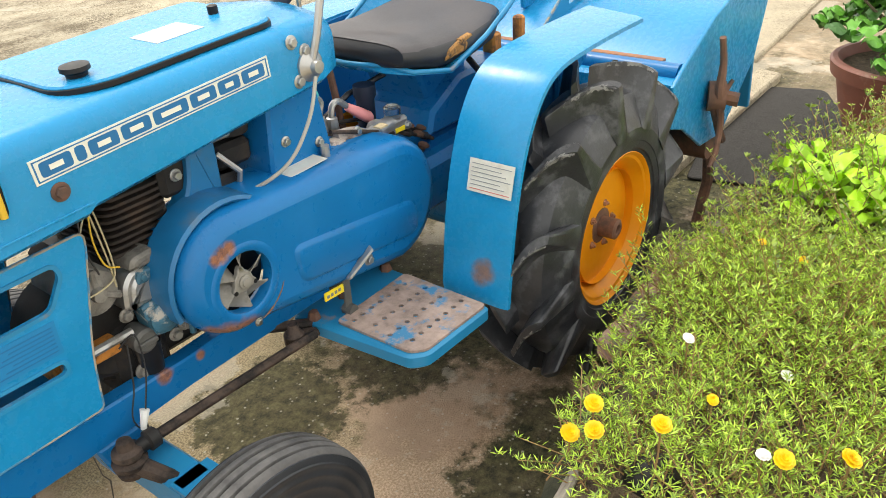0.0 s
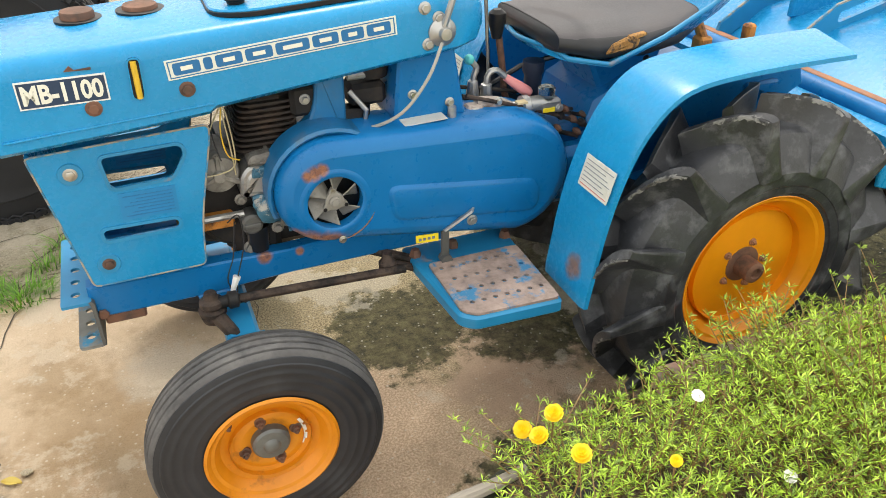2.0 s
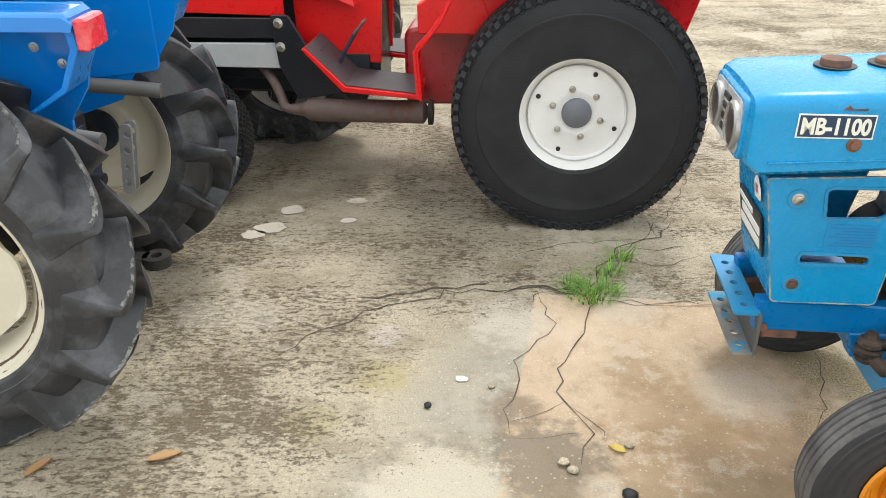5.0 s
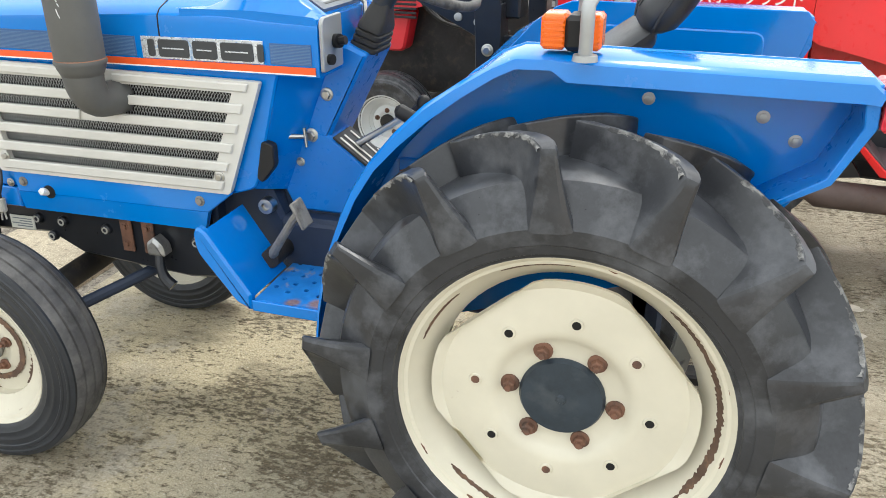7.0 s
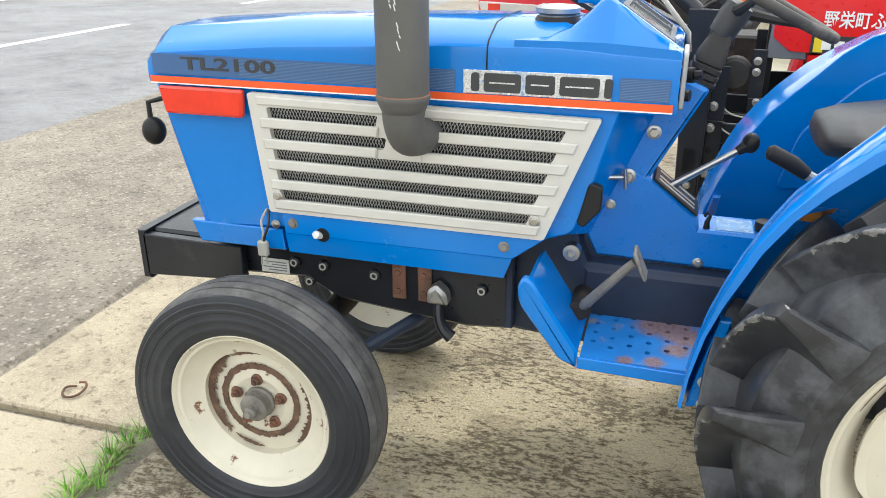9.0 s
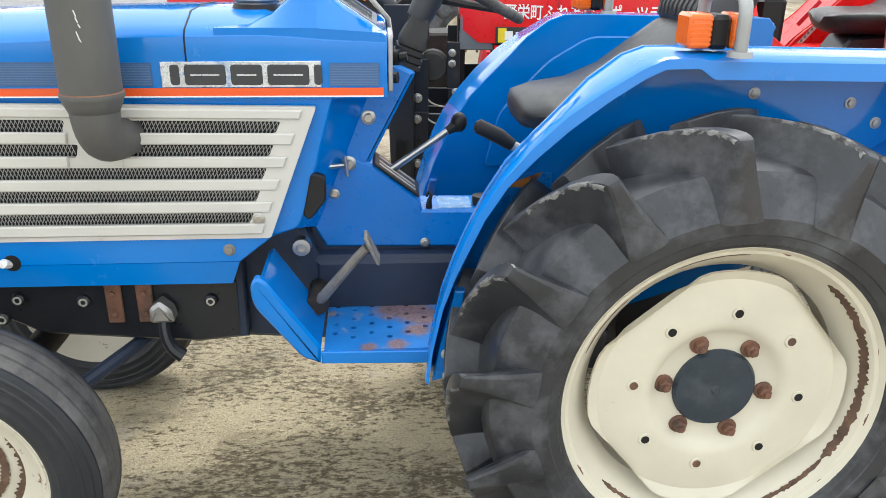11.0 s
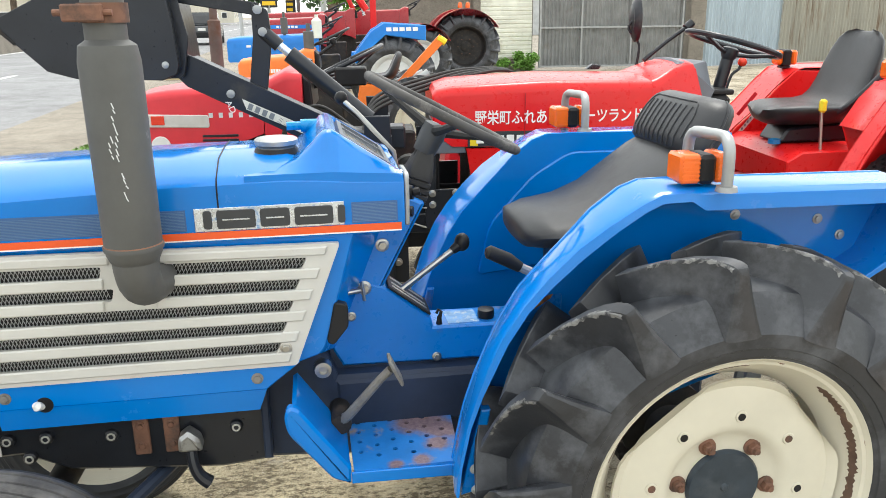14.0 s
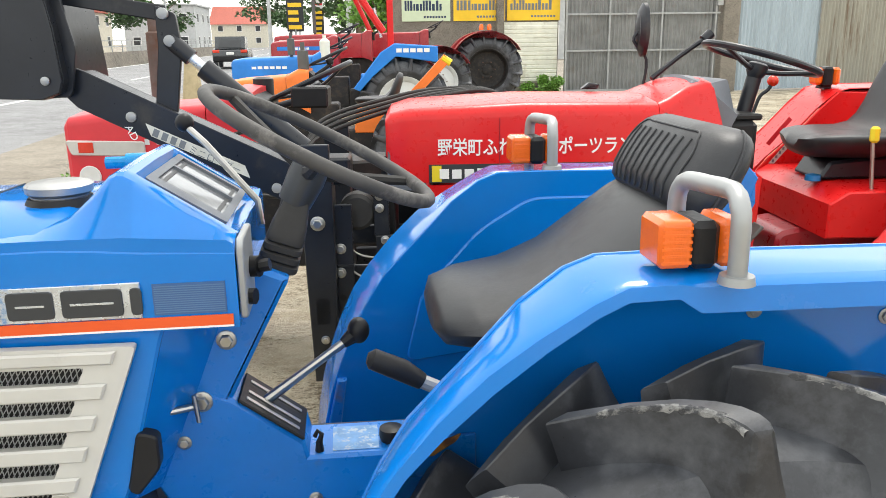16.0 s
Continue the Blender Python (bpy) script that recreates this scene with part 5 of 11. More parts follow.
    part("folded_edge", Geo().loft([[(1.514, 0.2135, 0.665), (0.938, 0.2135, 0.665), (0.938, 0.195, 0.665), (1.514, 0.195, 0.665)], [(1.511, 0.205, 0.613), (0.958, 0.205, 0.611), (0.958, 0.19, 0.611), (1.511, 0.19, 0.613)]]), m_royal, p, "lower edge of the panel folded inwards")
    skirt = part("nose_skirt", Geo().prism([(1.768, 0.612), (1.79, 0.668), (1.529, 0.668), (1.524, 0.613)], 0.176, 0.202, "y", 0.003), m_royal, T, "blue skirt below the nose")
    part("screw", Geo().bolt(1.545, 0.202, 0.682, 0.008, 0.006), m_steel, skirt)
    part("slot", Geo().lathe([(0.211, 0.019), (0.2152, 0.018), (0.2153, 0.0001)], 18, "y", (1.412, 0, 0.672)), m_plastic, p)
    part("toggle", Geo().tube([(1.418, 0.212, 0.668), (1.424, 0.226, 0.676), (1.428, 0.229, 0.682)], [0.008, 0.011, 0.006], 10), m_white, p, "white plastic plug")
    for x, z in ((1.490, 0.694), (0.957, 0.694)):
        part("screw", Geo().bolt(x, 0.214, z, 0.009, 0.008), m_gen, p)
    again(p, pose(0, -0.40, 0))
    part("nose_panel", Geo().prism([(1.72, 0.62), (1.75, 0.62), (1.855, 1.03), (1.83, 1.03)], -0.186, 0.186, "y", 0.003), m_royal, T)
    # grille: a trapezium frame with slots and wire mesh behind
    fy = 0.205
    TL, TR, BR, BL = (1.582, 1.014), (0.757, 1.003), (0.866, 0.722), (1.548, 0.722)

    def at(u, v):
        a = (TL[0] + (TR[0] - TL[0]) * u, TL[1] + (TR[1] - TL[1]) * u)
        b = (BL[0] + (BR[0] - BL[0]) * u, BL[1] + (BR[1] - BL[1]) * u)
        return (a[0] + (b[0] - a[0]) * v, a[1] + (b[1] - a[1]) * v)

    outer = rounded([TL, TR, BR, BL], 0.008)
    holes = []
    for k in range(5):
        v0 = 0.105 + 0.172 * k
        v1 = v0 + 0.098
        spans = [(0.055, 0.925)] if k > 1 else ([(0.055, 0.40), (0.545, 0.925)] if k == 0 else [(0.055, 0.43), (0.535, 0.925)])
        for a, b in spans:
            holes.append(rounded([at(a, v0), at(b, v0), at(b - 0.006, v1), at(a + 0.003, v1)], 0.006, 2))
    grille = part("grille", Geo().plate(outer, holes, fy, fy + 0.016), m_grille, T, "silver grey slatted plastic grille")
    g = Geo()
    for k in range(6):
        v = 0.018 + 0.172 * k
        d = 0.085 if k else 0.07
        for a, b in ([(0.03, 0.97)] if k > 2 or k == 0 else [(0.03, 0.405), (0.545, 0.97)]) if k not in (0,) else [(0.03, 0.42), (0.53, 0.97)]:
            q = [at(a, v), at(b, v), at(b, min(0.985, v + d)), at(a, min(0.985, v + d))]
            g.prism(q, fy + 0.015, fy + 0.022, "y", 0.003)
    part("slat", g, m_grille, grille, "rounded horizontal slat")
    g = Geo()
    for k in range(5):
        v0, v1 = 0.09 + 0.172 * k, 0.225 + 0.172 * k
        rows = 5
        cols = 88
        for r in range(rows):
            for cidx in range(cols):
                u = 0.05 + 0.88 * (cidx + 0.5 * (r % 2)) / cols
                v = v0 + (v1 - v0) * r / (rows - 1)
                if k < 2 and 0.41 < u < 0.53:
                    continue
                a = at(u, v)
                for du, dv in ((0.5 * 0.88 / cols, (v1 - v0) / (rows - 1)), (-0.5 * 0.88 / cols, (v1 - v0) / (rows - 1))):
                    if r == rows - 1:
                        continue
                    b = at(u + du, v + dv)
                    wx = 0.0009
                    g.add([(a[0] - wx, fy - 0.001, a[1]), (a[0] + wx, fy - 0.001, a[1]), (b[0] + wx, fy - 0.001, b[1]), (b[0] - wx, fy - 0.001, b[1])], [(0, 1, 2, 3)])
    part("wire_mesh", g, m_galv, grille, "diamond wire mesh behind the slats")
    # black sheet behind the mesh stands in for the engine bay's shade
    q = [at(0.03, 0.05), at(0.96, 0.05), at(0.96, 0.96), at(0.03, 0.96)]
    part("backing", Geo().prism(q, fy - 0.0050, fy - 0.0035, "y", 0), m_plastic, grille, "black sheet standing in for the shaded engine bay")
    for x, z in ((1.521, 0.765), (0.888, 0.766)):
        part("screw", Geo().bolt(x, fy + 0.016, z, 0.009, 0.008), m_steel, grille)
    part("marker_lamp", Geo().prism(rounded([(1.822, 1.018), (1.592, 1.018), (1.598, 0.952), (1.808, 0.952)], 0.008), 0.205, 0.226, "y", 0.006), m_red_lens, T, "long red side marker lamp")
    # hood, lofted over its length
    rings = []
    for x, zt, zs, w in ((1.885, 1.075, 1.05, 0.15), (1.87, 1.125, 1.08, 0.185), (1.83, 1.150, 1.105, 0.206), (1.5, 1.172, 1.132, 0.211), (1.1, 1.184, 1.150, 0.211), (0.86, 1.187, 1.153, 0.211), (0.80, 1.162, 1.150, 0.211), (0.74, 1.150, 1.145, 0.211), (0.612, 1.144, 1.140, 0.210)):
        zb = 1.028
        half = [(x, w - 0.004, 1.018), (x, w, zb), (x, w, zs - 0.035), (x, w - 0.002, zs - 0.012), (x, w - 0.012, zs), (x, w - 0.035, zs + 0.010), (x, w * 0.6, zt - 0.004), (x, 0, zt)]
        rings.append(half + [(a, -b, c) for a, b, c in reversed(half[:-1])])
    hood = part("hood", Geo().loft(rings), m_royal, T, "glossy royal blue long hood", angle=28)
    half = [(0.2112, 1.06), (0.2112, 1.116), (0.2095, 1.139), (0.199, 1.1515), (0.176, 1.162), (0.127, 1.1815)]
    part("seam", Geo().tube([(1.007, y, z) for y, z in half] + [(1.007, 0, 1.1855)] + [(1.007, -y, z) for y, z in reversed(half)], 0.0018, 6), m_plastic, hood, "thin dark joint across the hood")
    part("filler_cap", Geo().lathe([(1.183, 0.040), (1.195, 0.042), (1.200, 0.048), (1.210, 0.049), (1.214, 0.044), (1.216, 0.02), (1.219, 0.0001)], 28, "z", (0.885, 0.06, 0)), m_alu, hood, "pale round filler cap")
    part("cap_gasket", Geo().lathe([(1.180, 0.052), (1.192, 0.046)], 24, "z", (0.885, 0.06, 0)), m_plastic, hood)
    # decals on the hood flank
    part("decal_band", Geo().prism([(1.835, 1.046), (1.835, 1.094), (1.075, 1.090), (1.075, 1.044)], 0.210, 0.2125, "y", 0), m_decal, hood, "slate blue ribbed decal band")
    part("decal_band", Geo().prism([(0.728, 1.044), (0.728, 1.090), (0.628, 1.090), (0.628, 1.044)], 0.210, 0.2125, "y", 0), m_decal, hood, "slate blue ribbed decal band")
    for k in range(13):
        z = 1.0470 + 0.0032 * k
        for a, b in ((1.19, 1.078), (0.726, 0.630), (1.60, 1.235)):
            part("decal_rib", Geo().box(b, a, 0.2122, 0.2132, z, z + 0.0012, 0), m_decal_line, hood)
    part("stripe", Geo().prism([(1.845, 1.025), (1.845, 1.040), (0.620, 1.0405), (0.620, 1.025)], 0.210, 0.2128, "y", 0), m_stripe, hood, "orange red pinstripe")
    part("stripe_edge", Geo().prism([(1.845, 1.022), (1.845, 1.025), (0.620, 1.025), (0.620, 1.022)], 0.210, 0.2128, "y", 0), m_white, hood)
    lettering("model_lettering", "TL2100", 0.040, m_badge_dark, hood, side_text(1.755, 0.2127, 1.060), width=0.25, bold=0.001, label="dark model number on the decal band")
    part("badge", Geo().prism([(1.058, 1.042), (1.058, 1.092), (0.744, 1.094), (0.744, 1.042)], 0.210, 0.214, "y", 0.001), m_chrome, hood, "worn silver badge plate")
    # the maker's mark as plain blocks with silver outlines
    x = 1.040
    for w in (0.018, 0.080, 0.062, 0.082, 0.016):
        part("badge_block", Geo().prism(rounded([(x, 1.047), (x, 1.087), (x - w, 1.087), (x - w, 1.047)], 0.006, 2), 0.213, 0.2165, "y", 0.001), m_badge_dark, hood, "charcoal block of the badge")
        if w > 0.03:
            part("badge_line", Geo().box(x - w + 0.012, x - 0.012, 0.2164, 0.2176, 1.0655, 1.0685, 0), m_chrome, hood)
        x -= w + 0.010
    # dash cowl: a wedge with a recessed instrument slope
    rings = []
    for y, k, rec in ((0.207, 0.0, 0), (0.172, 0.80, 0), (0.163, 0.94, 0), (0.152, 1.0, 0), (0.136, 1.0, 0), (0.131, 1.0, 0.012), (0.0, 1.03, 0.012), (-0.131, 1.0, 0.012), (-0.136, 1.0, 0), (-0.152, 1.0, 0), (-0.163, 0.94, 0), (-0.172, 0.80, 0), (-0.207, 0.0, 0)):
        h = 0.084 * k
        ring = [(0.95, 1.156), (0.885, 1.157 + 0.07 * h), (0.840, 1.157 + 0.28 * h), (0.805, 1.157 + 0.66 * h), (0.784, 1.157 + 0.93 * h), (0.772, 1.157 + h), (0.762, 1.157 + 0.995 * h)]
        for x, q in ((0.752, 0), (0.746, 1), (0.640, 1), (0.622, 0.9)):
            ring.append((x, 1.148 + (0.009 + h) * (x - 0.622) / 0.140 - rec * q))
        ring += [(0.614, 1.143), (0.612, 1.10), (0.95, 1.10)]
        rings.append([(x, y, z) for x, z in ring])
    cowl = part("dash_cowl", Geo().loft(rings), m_royal, T, "blue dash cowl sloping to the instruments", angle=24)
    m = Matrix.Translation((0.690, 0, 1.186)) @ Euler((0, radians(-33), 0)).to_matrix().to_4x4()
    part("instrument_panel", Geo(m).plate(rect2(-0.066, 0.066, -0.124, 0.124, 0.006), [rect2(-0.054, 0.054, -0.112, -0.035, 0.003), rect2(-0.054, 0.054, -0.027, 0.090, 0.003)], -0.006, 0.006, "z"), m_hub_grey, cowl, "grey instrument panel with smoked windows")
    for a, b in ((-0.114, -0.033), (-0.029, 0.092)):
        win = part("instrument_window", Geo(m).box(-0.056, 0.056, a, b, -0.004, 0.001, 0.0005), m_dial, cowl, "smoked window paled for the sky it reflects")
        for u in (-0.046, 0.046):
            part("window_bar", Geo(m).box(u - 0.003, u + 0.003, a + 0.006, b - 0.006, 0.001, 0.0022, 0.0004), m_badge_dark, win)
        part("window_bar", Geo(m).box(-0.04, 0.04, b - 0.012, b - 0.006, 0.001, 0.0022, 0.0004), m_badge_dark, win)
    part("end_plate", Geo().prism(rounded([(0.10, 1.03), (0.206, 1.03), (0.206, 1.138), (0.196, 1.148), (0.10, 1.148)], 0.006), 0.600, 0.6105, "x", 0.002), m_galv, T, "grey plate at the end of the hood")
    # column housing between hood and console
    col = rounded([(0.80, 1.06), (0.597, 1.072), (0.548, 1.050), (0.598, 0.955), (0.648, 0.858), (0.758, 0.655), (0.79, 0.70), (0.80, 0.80)], [0, 0.006, 0.008, 0, 0, 0.01, 0, 0])
    part("column_housing", Geo().prism(col, -0.10, 0.085, "y", 0.008), m_royal_worn, T, "blue sheet housing under the dash")
    part("nut", Geo().bolt(0.654, 0.085, 0.953, 0.011, 0.012), m_steel, T)
    part("nut", Geo().bolt(0.701, 0.085, 0.848, 0.012, 0.014), m_steel, T)
    part("nut", Geo().bolt(0.735, 0.089, 0.778, 0.008, 0.008), m_steel, T)
    part("latch", Geo().tube([(0.705, 0.105, 0.850), (0.745, 0.125, 0.852), (0.757, 0.125, 0.850)], [0.006, 0.006, 0.010], 10).tube([(0.708, 0.112, 0.872), (0.703, 0.115, 0.826)], 0.004, 8), m_steel, T, "steel spring latch")
    part("rubber_flap", Geo().prism(rounded([(0.776, 0.860), (0.746, 0.852), (0.746, 0.800), (0.783, 0.755), (0.797, 0.765)], 0.010), 0.180, 0.206, "y", 0.003), m_plastic, T, "black rubber flap with rivets")
    # console beside the seat
    con = [(0.72, 0.870), (0.655, 0.850), (0.540, 0.762), (0.534, 0.735), (0.32, 0.733), (0.32, 0.640), (0.53, 0.643), (0.760, 0.647), (0.79, 0.705)]
    con = part("console", Geo().prism(con, -0.03, 0.088, "y", 0.006), m_royal_worn, T, "blue sheet metal console beside the seat")
    part("nut", Geo().bolt(0.527, 0.088, 0.655, 0.008, 0.008), m_steel, con)
    part("panel_label", Geo(Matrix.Translation((0.45, 0.03, 0.7342)) @ Euler((0, radians(-0.5), 0)).to_matrix().to_4x4()).box(-0.035, 0.045, -0.04, 0.045, 0, 0.0015, 0), m_console_label, con, "worn pale blue instruction label")
    part("knob", Geo().lathe([(0.732, 0.019), (0.744, 0.022), (0.756, 0.021), (0.759, 0.012)], 18, "z", (0.392, 0.045, 0)), m_plastic, con, "black round knob")
    part("hook", Geo().tube([(0.517, 0.070, 0.733), (0.517, 0.072, 0.752), (0.512, 0.073, 0.768), (0.519, 0.073, 0.774), (0.524, 0.073, 0.764)], [0.008, 0.006, 0.004, 0.004, 0.004], 8), m_plastic, con)
    mg = Matrix.Translation((0.5965, 0.035, 0.8075)) @ Euler((0, radians(-37.4), 0)).to_matrix().to_4x4()
    gate = part("lever_gate", Geo(mg).box(-0.068, 0.062, -0.055, 0.055, 0, 0.006, 0.002), m_plastic, con, "black shift gate with slots")
    g = Geo(mg)
    for y in (-0.03, 0.01, 0.036):
        g.box(-0.055, 0.05, y - 0.004, y + 0.004, 0.0055, 0.0085, 0.001)
    part("gate_mark", g, m_steel, gate)
    gl = part("gear_lever", Geo().tube([(0.612, 0.03, 0.812), (0.545, 0.012, 0.853), (0.455, -0.012, 0.908)], [0.010, 0.008, 0.008], 10), m_steel, con, "bare steel shift lever")
    part("knob", Geo().ball(0.442, -0.015, 0.919, 0.020, sz=1.2).tube([(0.470, -0.008, 0.899), (0.448, -0.013, 0.913)], [0.010, 0.015], 10), m_plastic, gl, "black ball grip")
    hl = part("hand_lever", Geo().tube([(0.30, 0.22, 0.895), (0.36, 0.22, 0.925)], 0.011, 10), m_galv, T, "grey lever with black grip")
    part("grip", Geo().tube([(0.352, 0.22, 0.921), (0.38, 0.22, 0.94), (0.425, 0.22, 0.962), (0.432, 0.22, 0.964)], [0.013, 0.017, 0.016, 0.008], 12), m_plastic, hl)
    part("wing_nut", Geo().ball(0.315, 0.232, 0.868, 0.010).tube([(0.315, 0.232, 0.85), (0.315, 0.236, 0.888)], 0.006, 8).ball(0.30, 0.236, 0.825, 0.012), m_alu, T)
    # fenders
    fold = [(0.548, 0.500), (0.540, 0.570), (0.524, 0.655), (0.502, 0.730), (0.478, 0.795), (0.448, 0.860), (0.408, 0.919), (0.357, 0.979), (0.297, 1.037), (0.237, 1.078), (0.169, 1.118), (0.127, 1.137), (0.064, 1.138), (0.038, 1.138), (-0.44, 1.130), (-0.462, 1.107)]
    lip = [(0.541, 0.490), (0.533, 0.565), (0.514, 0.656), (0.491, 0.722), (0.467, 0.775), (0.438, 0.838), (0.396, 0.903), (0.348, 0.954), (0.288, 1.008), (0.225, 1.056), (0.164, 1.096), (0.126, 1.114), (0.064, 1.115), (0.036, 1.096), (-0.436, 1.090), (-0.455, 1.088)]
    arc = [(0.535, 0.495), (0.523, 0.570), (0.505, 0.650), (0.481, 0.722), (0.455, 0.785), (0.425, 0.848), (0.382, 0.918), (0.330, 0.974), (0.279, 1.026), (0.231, 1.078), (0.172, 1.122), (0.129, 1.138), (0.064, 1.139), (0.038, 1.139), (-0.44, 1.131), (-0.462, 1.107)]
    y0, y1 = 0.335, 0.460
    rings = []
    for (xi, zi), (xf, zf), (xl, zl) in zip(arc, fold, lip):
        rings.append([(xi, y0, zi), (xf, y1 - 0.014, zf), (xf * 0.75 + xl * 0.25, y1 - 0.003, zf * 0.75 + zl * 0.25), (xl, y1, zl), (xl, y1 - 0.005, zl), (xf * 0.6 + xl * 0.4, y1 - 0.010, zf * 0.6 + zl * 0.4), (xi * 0.994 + xl * 0.006 - 0.004, y0, zi - 0.006)])
    f = part("fender", Geo().loft(rings), m_royal, T, "curved blue rear fender with flat top", angle=40)
    wall = [(x + 0.002, z + 0.002) for x, z in arc] + [(-0.43, 1.0), (-0.41, 0.93), (-0.35, 0.845), (-0.26, 0.79), (-0.2, 0.70), (0.25, 0.55), (0.30, 0.50)]
    part("inner_wall", Geo().prism(wall, 0.328, 0.336, "y", 0.002), m_royal, f, "blue inner fender wall")
    part("raised_panel", Geo().prism(rounded([(0.34, 0.72), (0.30, 0.88), (0.17, 1.02), (0.06, 1.085), (-0.35, 1.08), (-0.35, 0.80)], 0.03), 0.320, 0.330, "y", 0.004), m_royal, f)
    part("front_lip", Geo().prism([(0.533, 0.492), (0.520, 0.56), (0.490, 0.690), (0.470, 0.690), (0.495, 0.52), (0.500, 0.50)], 0.313, 0.448, "y", 0.003), m_royal_worn, f)
    part("back_plate", Geo().prism([(-0.43, 1.12), (-0.455, 1.12), (-0.46, 1.05), (-0.41, 0.95), (-0.30, 0.885), (-0.30, 0.895), (-0.40, 0.96), (-0.44, 1.05)], 0.33, 0.45, "y", 0.002), m_royal_worn, f)
    stay = part("stay", Geo().tube([(0.340, 0.345, 0.855), (0.290, 0.365, 0.775)], 0.013, 10).box(0.29, 0.385, 0.337, 0.343, 0.835, 0.895, 0.002), m_royal_worn, f, "rust streaked stay inside the fender")
    part("rust_streak", Geo().prism(rounded([(0.385, 0.868), (0.350, 0.884), (0.310, 0.898), (0.318, 0.886), (0.350, 0.866)], 0.003), 0.3428, 0.3440, "y", 0), m_rust_orange, stay)
    for x, z in ((0.505, 0.56), (0.502, 0.51), (-0.10, 1.05), (-0.30, 1.03), (-0.36, 0.99)):
        part("bolt", Geo().bolt(x, 0.457 if z < 0.6 else 0.337, z, 0.008, 0.006), m_galv, f)
    f2 = again(f, Matrix.Diagonal((1, -1, 1, 1)))
    # turn signals in tube guards
    ts = part("turn_signal", Geo().box(0.012, 0.048, 0.375, 0.448, 1.146, 1.205, 0.008), m_plastic, T, "amber turn signal in a grey tube guard")
    for x0, x1, nm in ((0.044, 0.088, "ribbed amber front lens"), (-0.016, 0.012, "amber rear lens")):
        lens = part("lens", Geo().prism(rect2(0.378, 0.445, 1.147, 1.207, 0.008), x0, x1, "x", 0.006), m_amber, ts, nm)
        for k in range(6):
            part("lens_rib", Geo().box(x0 + 0.003, x1 - 0.003, 0.4450, 0.4456, 1.153 + 0.0085 * k, 1.157 + 0.0085 * k, 0.0004), m_amber, lens)
    part("guard", Geo().tube([(0.006, 0.478, 1.136), (0.006, 0.478, 1.205), (0.006, 0.472, 1.228), (0.000, 0.442, 1.240), (0.012, 0.402, 1.241), (0.021, 0.364, 1.240), (0.025, 0.350, 1.228), (0.026, 0.345, 1.205), (0.026, 0.345, 1.138)], 0.0118, 12, 2), m_galv, ts, "bent galvanised tube guard")
    part("base_flange", Geo().lathe([(1.138, 0.022), (1.148, 0.020)], 16, "z", (0.006, 0.478, 0)), m_galv, ts)
    again(ts, pose(0, -0.83, 0))
    tl = part("tail_lamp", Geo().box(-0.492, -0.462, 0.35, 0.462, 1.045, 1.118, 0.006), m_tail_lens, T, "red and faded pink tail lamp")
    # seat
    rings = []
    for x, z, w, t in ((0.317, 0.957, 0.09, 0.02), (0.302, 0.966, 0.155, 0.045), (0.25, 0.974, 0.19, 0.058), (0.16, 0.984, 0.205, 0.064), (0.08, 1.016, 0.205, 0.072), (0.01, 1.068, 0.20, 0.078), (-0.055, 1.118, 0.195, 0.072), (-0.095, 1.148, 0.18, 0.05)):
        rings.append([(x, w * math.cos(a) , z + t * (0.55 * math.sin(a) if math.sin(a) > 0 else math.sin(a))) for a in [6.283 * k / 20 for k in range(20)]])
    seat = part("seat", Geo().loft(rings), m_vinyl, T, "black vinyl bucket seat cushion", angle=50)
    shape = [(-0.098, 1.080, 0.16, 0.012), (-0.100, 1.088, 0.185, 0.030), (-0.105, 1.105, 0.203, 0.045), (-0.115, 1.14, 0.208, 0.052), (-0.130, 1.18, 0.207, 0.054), (-0.145, 1.22, 0.202, 0.053), (-0.156, 1.25, 0.194, 0.050), (-0.163, 1.268, 0.184, 0.045), (-0.169, 1.281, 0.170, 0.036), (-0.173, 1.290, 0.152, 0.022), (-0.175, 1.293, 0.135, 0.008)]
    shape = [(x + 0.012, 1.138 + (z - 1.08) * 0.64, w * 0.965, t) for x, z, w, t in shape]

    def back_front(y, i):
        """A point of the backrest's front skin."""
        x, z, w, t = shape[i]
        c = min(1.0, abs(y) / w) ** (1 / 0.6)
        s = math.sqrt(max(0.0, 1 - c * c))
        return (x + t * s + 0.0006, y, z + 0.25 * t * s)

    rings = []
    for x, z, w, t in shape:
        rings.append([(x + t * math.sin(a), w * math.copysign(abs(math.cos(a)) ** 0.6, math.cos(a)), z + 0.25 * t * math.sin(a)) for a in [6.28319 * k / 40 for k in range(40)]])
    back = part("backrest", Geo().loft(rings), m_vinyl, seat, "black vinyl backrest with vertical piping", angle=60)
    for k in range(9):
        y = -0.108 + 0.027 * k
        part("piping", Geo().tube([back_front(y, i) for i in (2, 3, 4, 5, 6)], 0.0022, 6), m_vinyl, back)
    part("piping", Geo().tube([back_front(-0.135, i) for i in (3, 4, 5)] + [back_front(-0.122, 6)] + [back_front(-0.108 + 0.027 * k, 7) for k in range(9)] + [back_front(0.122, 6)] + [back_front(0.135, i) for i in (5, 4, 3)], 0.0022, 6, 2), m_vinyl, back)
    for s in (1, -1):
        part("seam", Geo().tube([(x, s * (w + 0.0005), z) for x, z, w, t in shape[1:10]], 0.0030, 6), m_vinyl, back)
    part("seat_base", Geo().box(-0.10, 0.20, -0.12, 0.12, 0.70, 0.93, 0.02), m_black, seat)
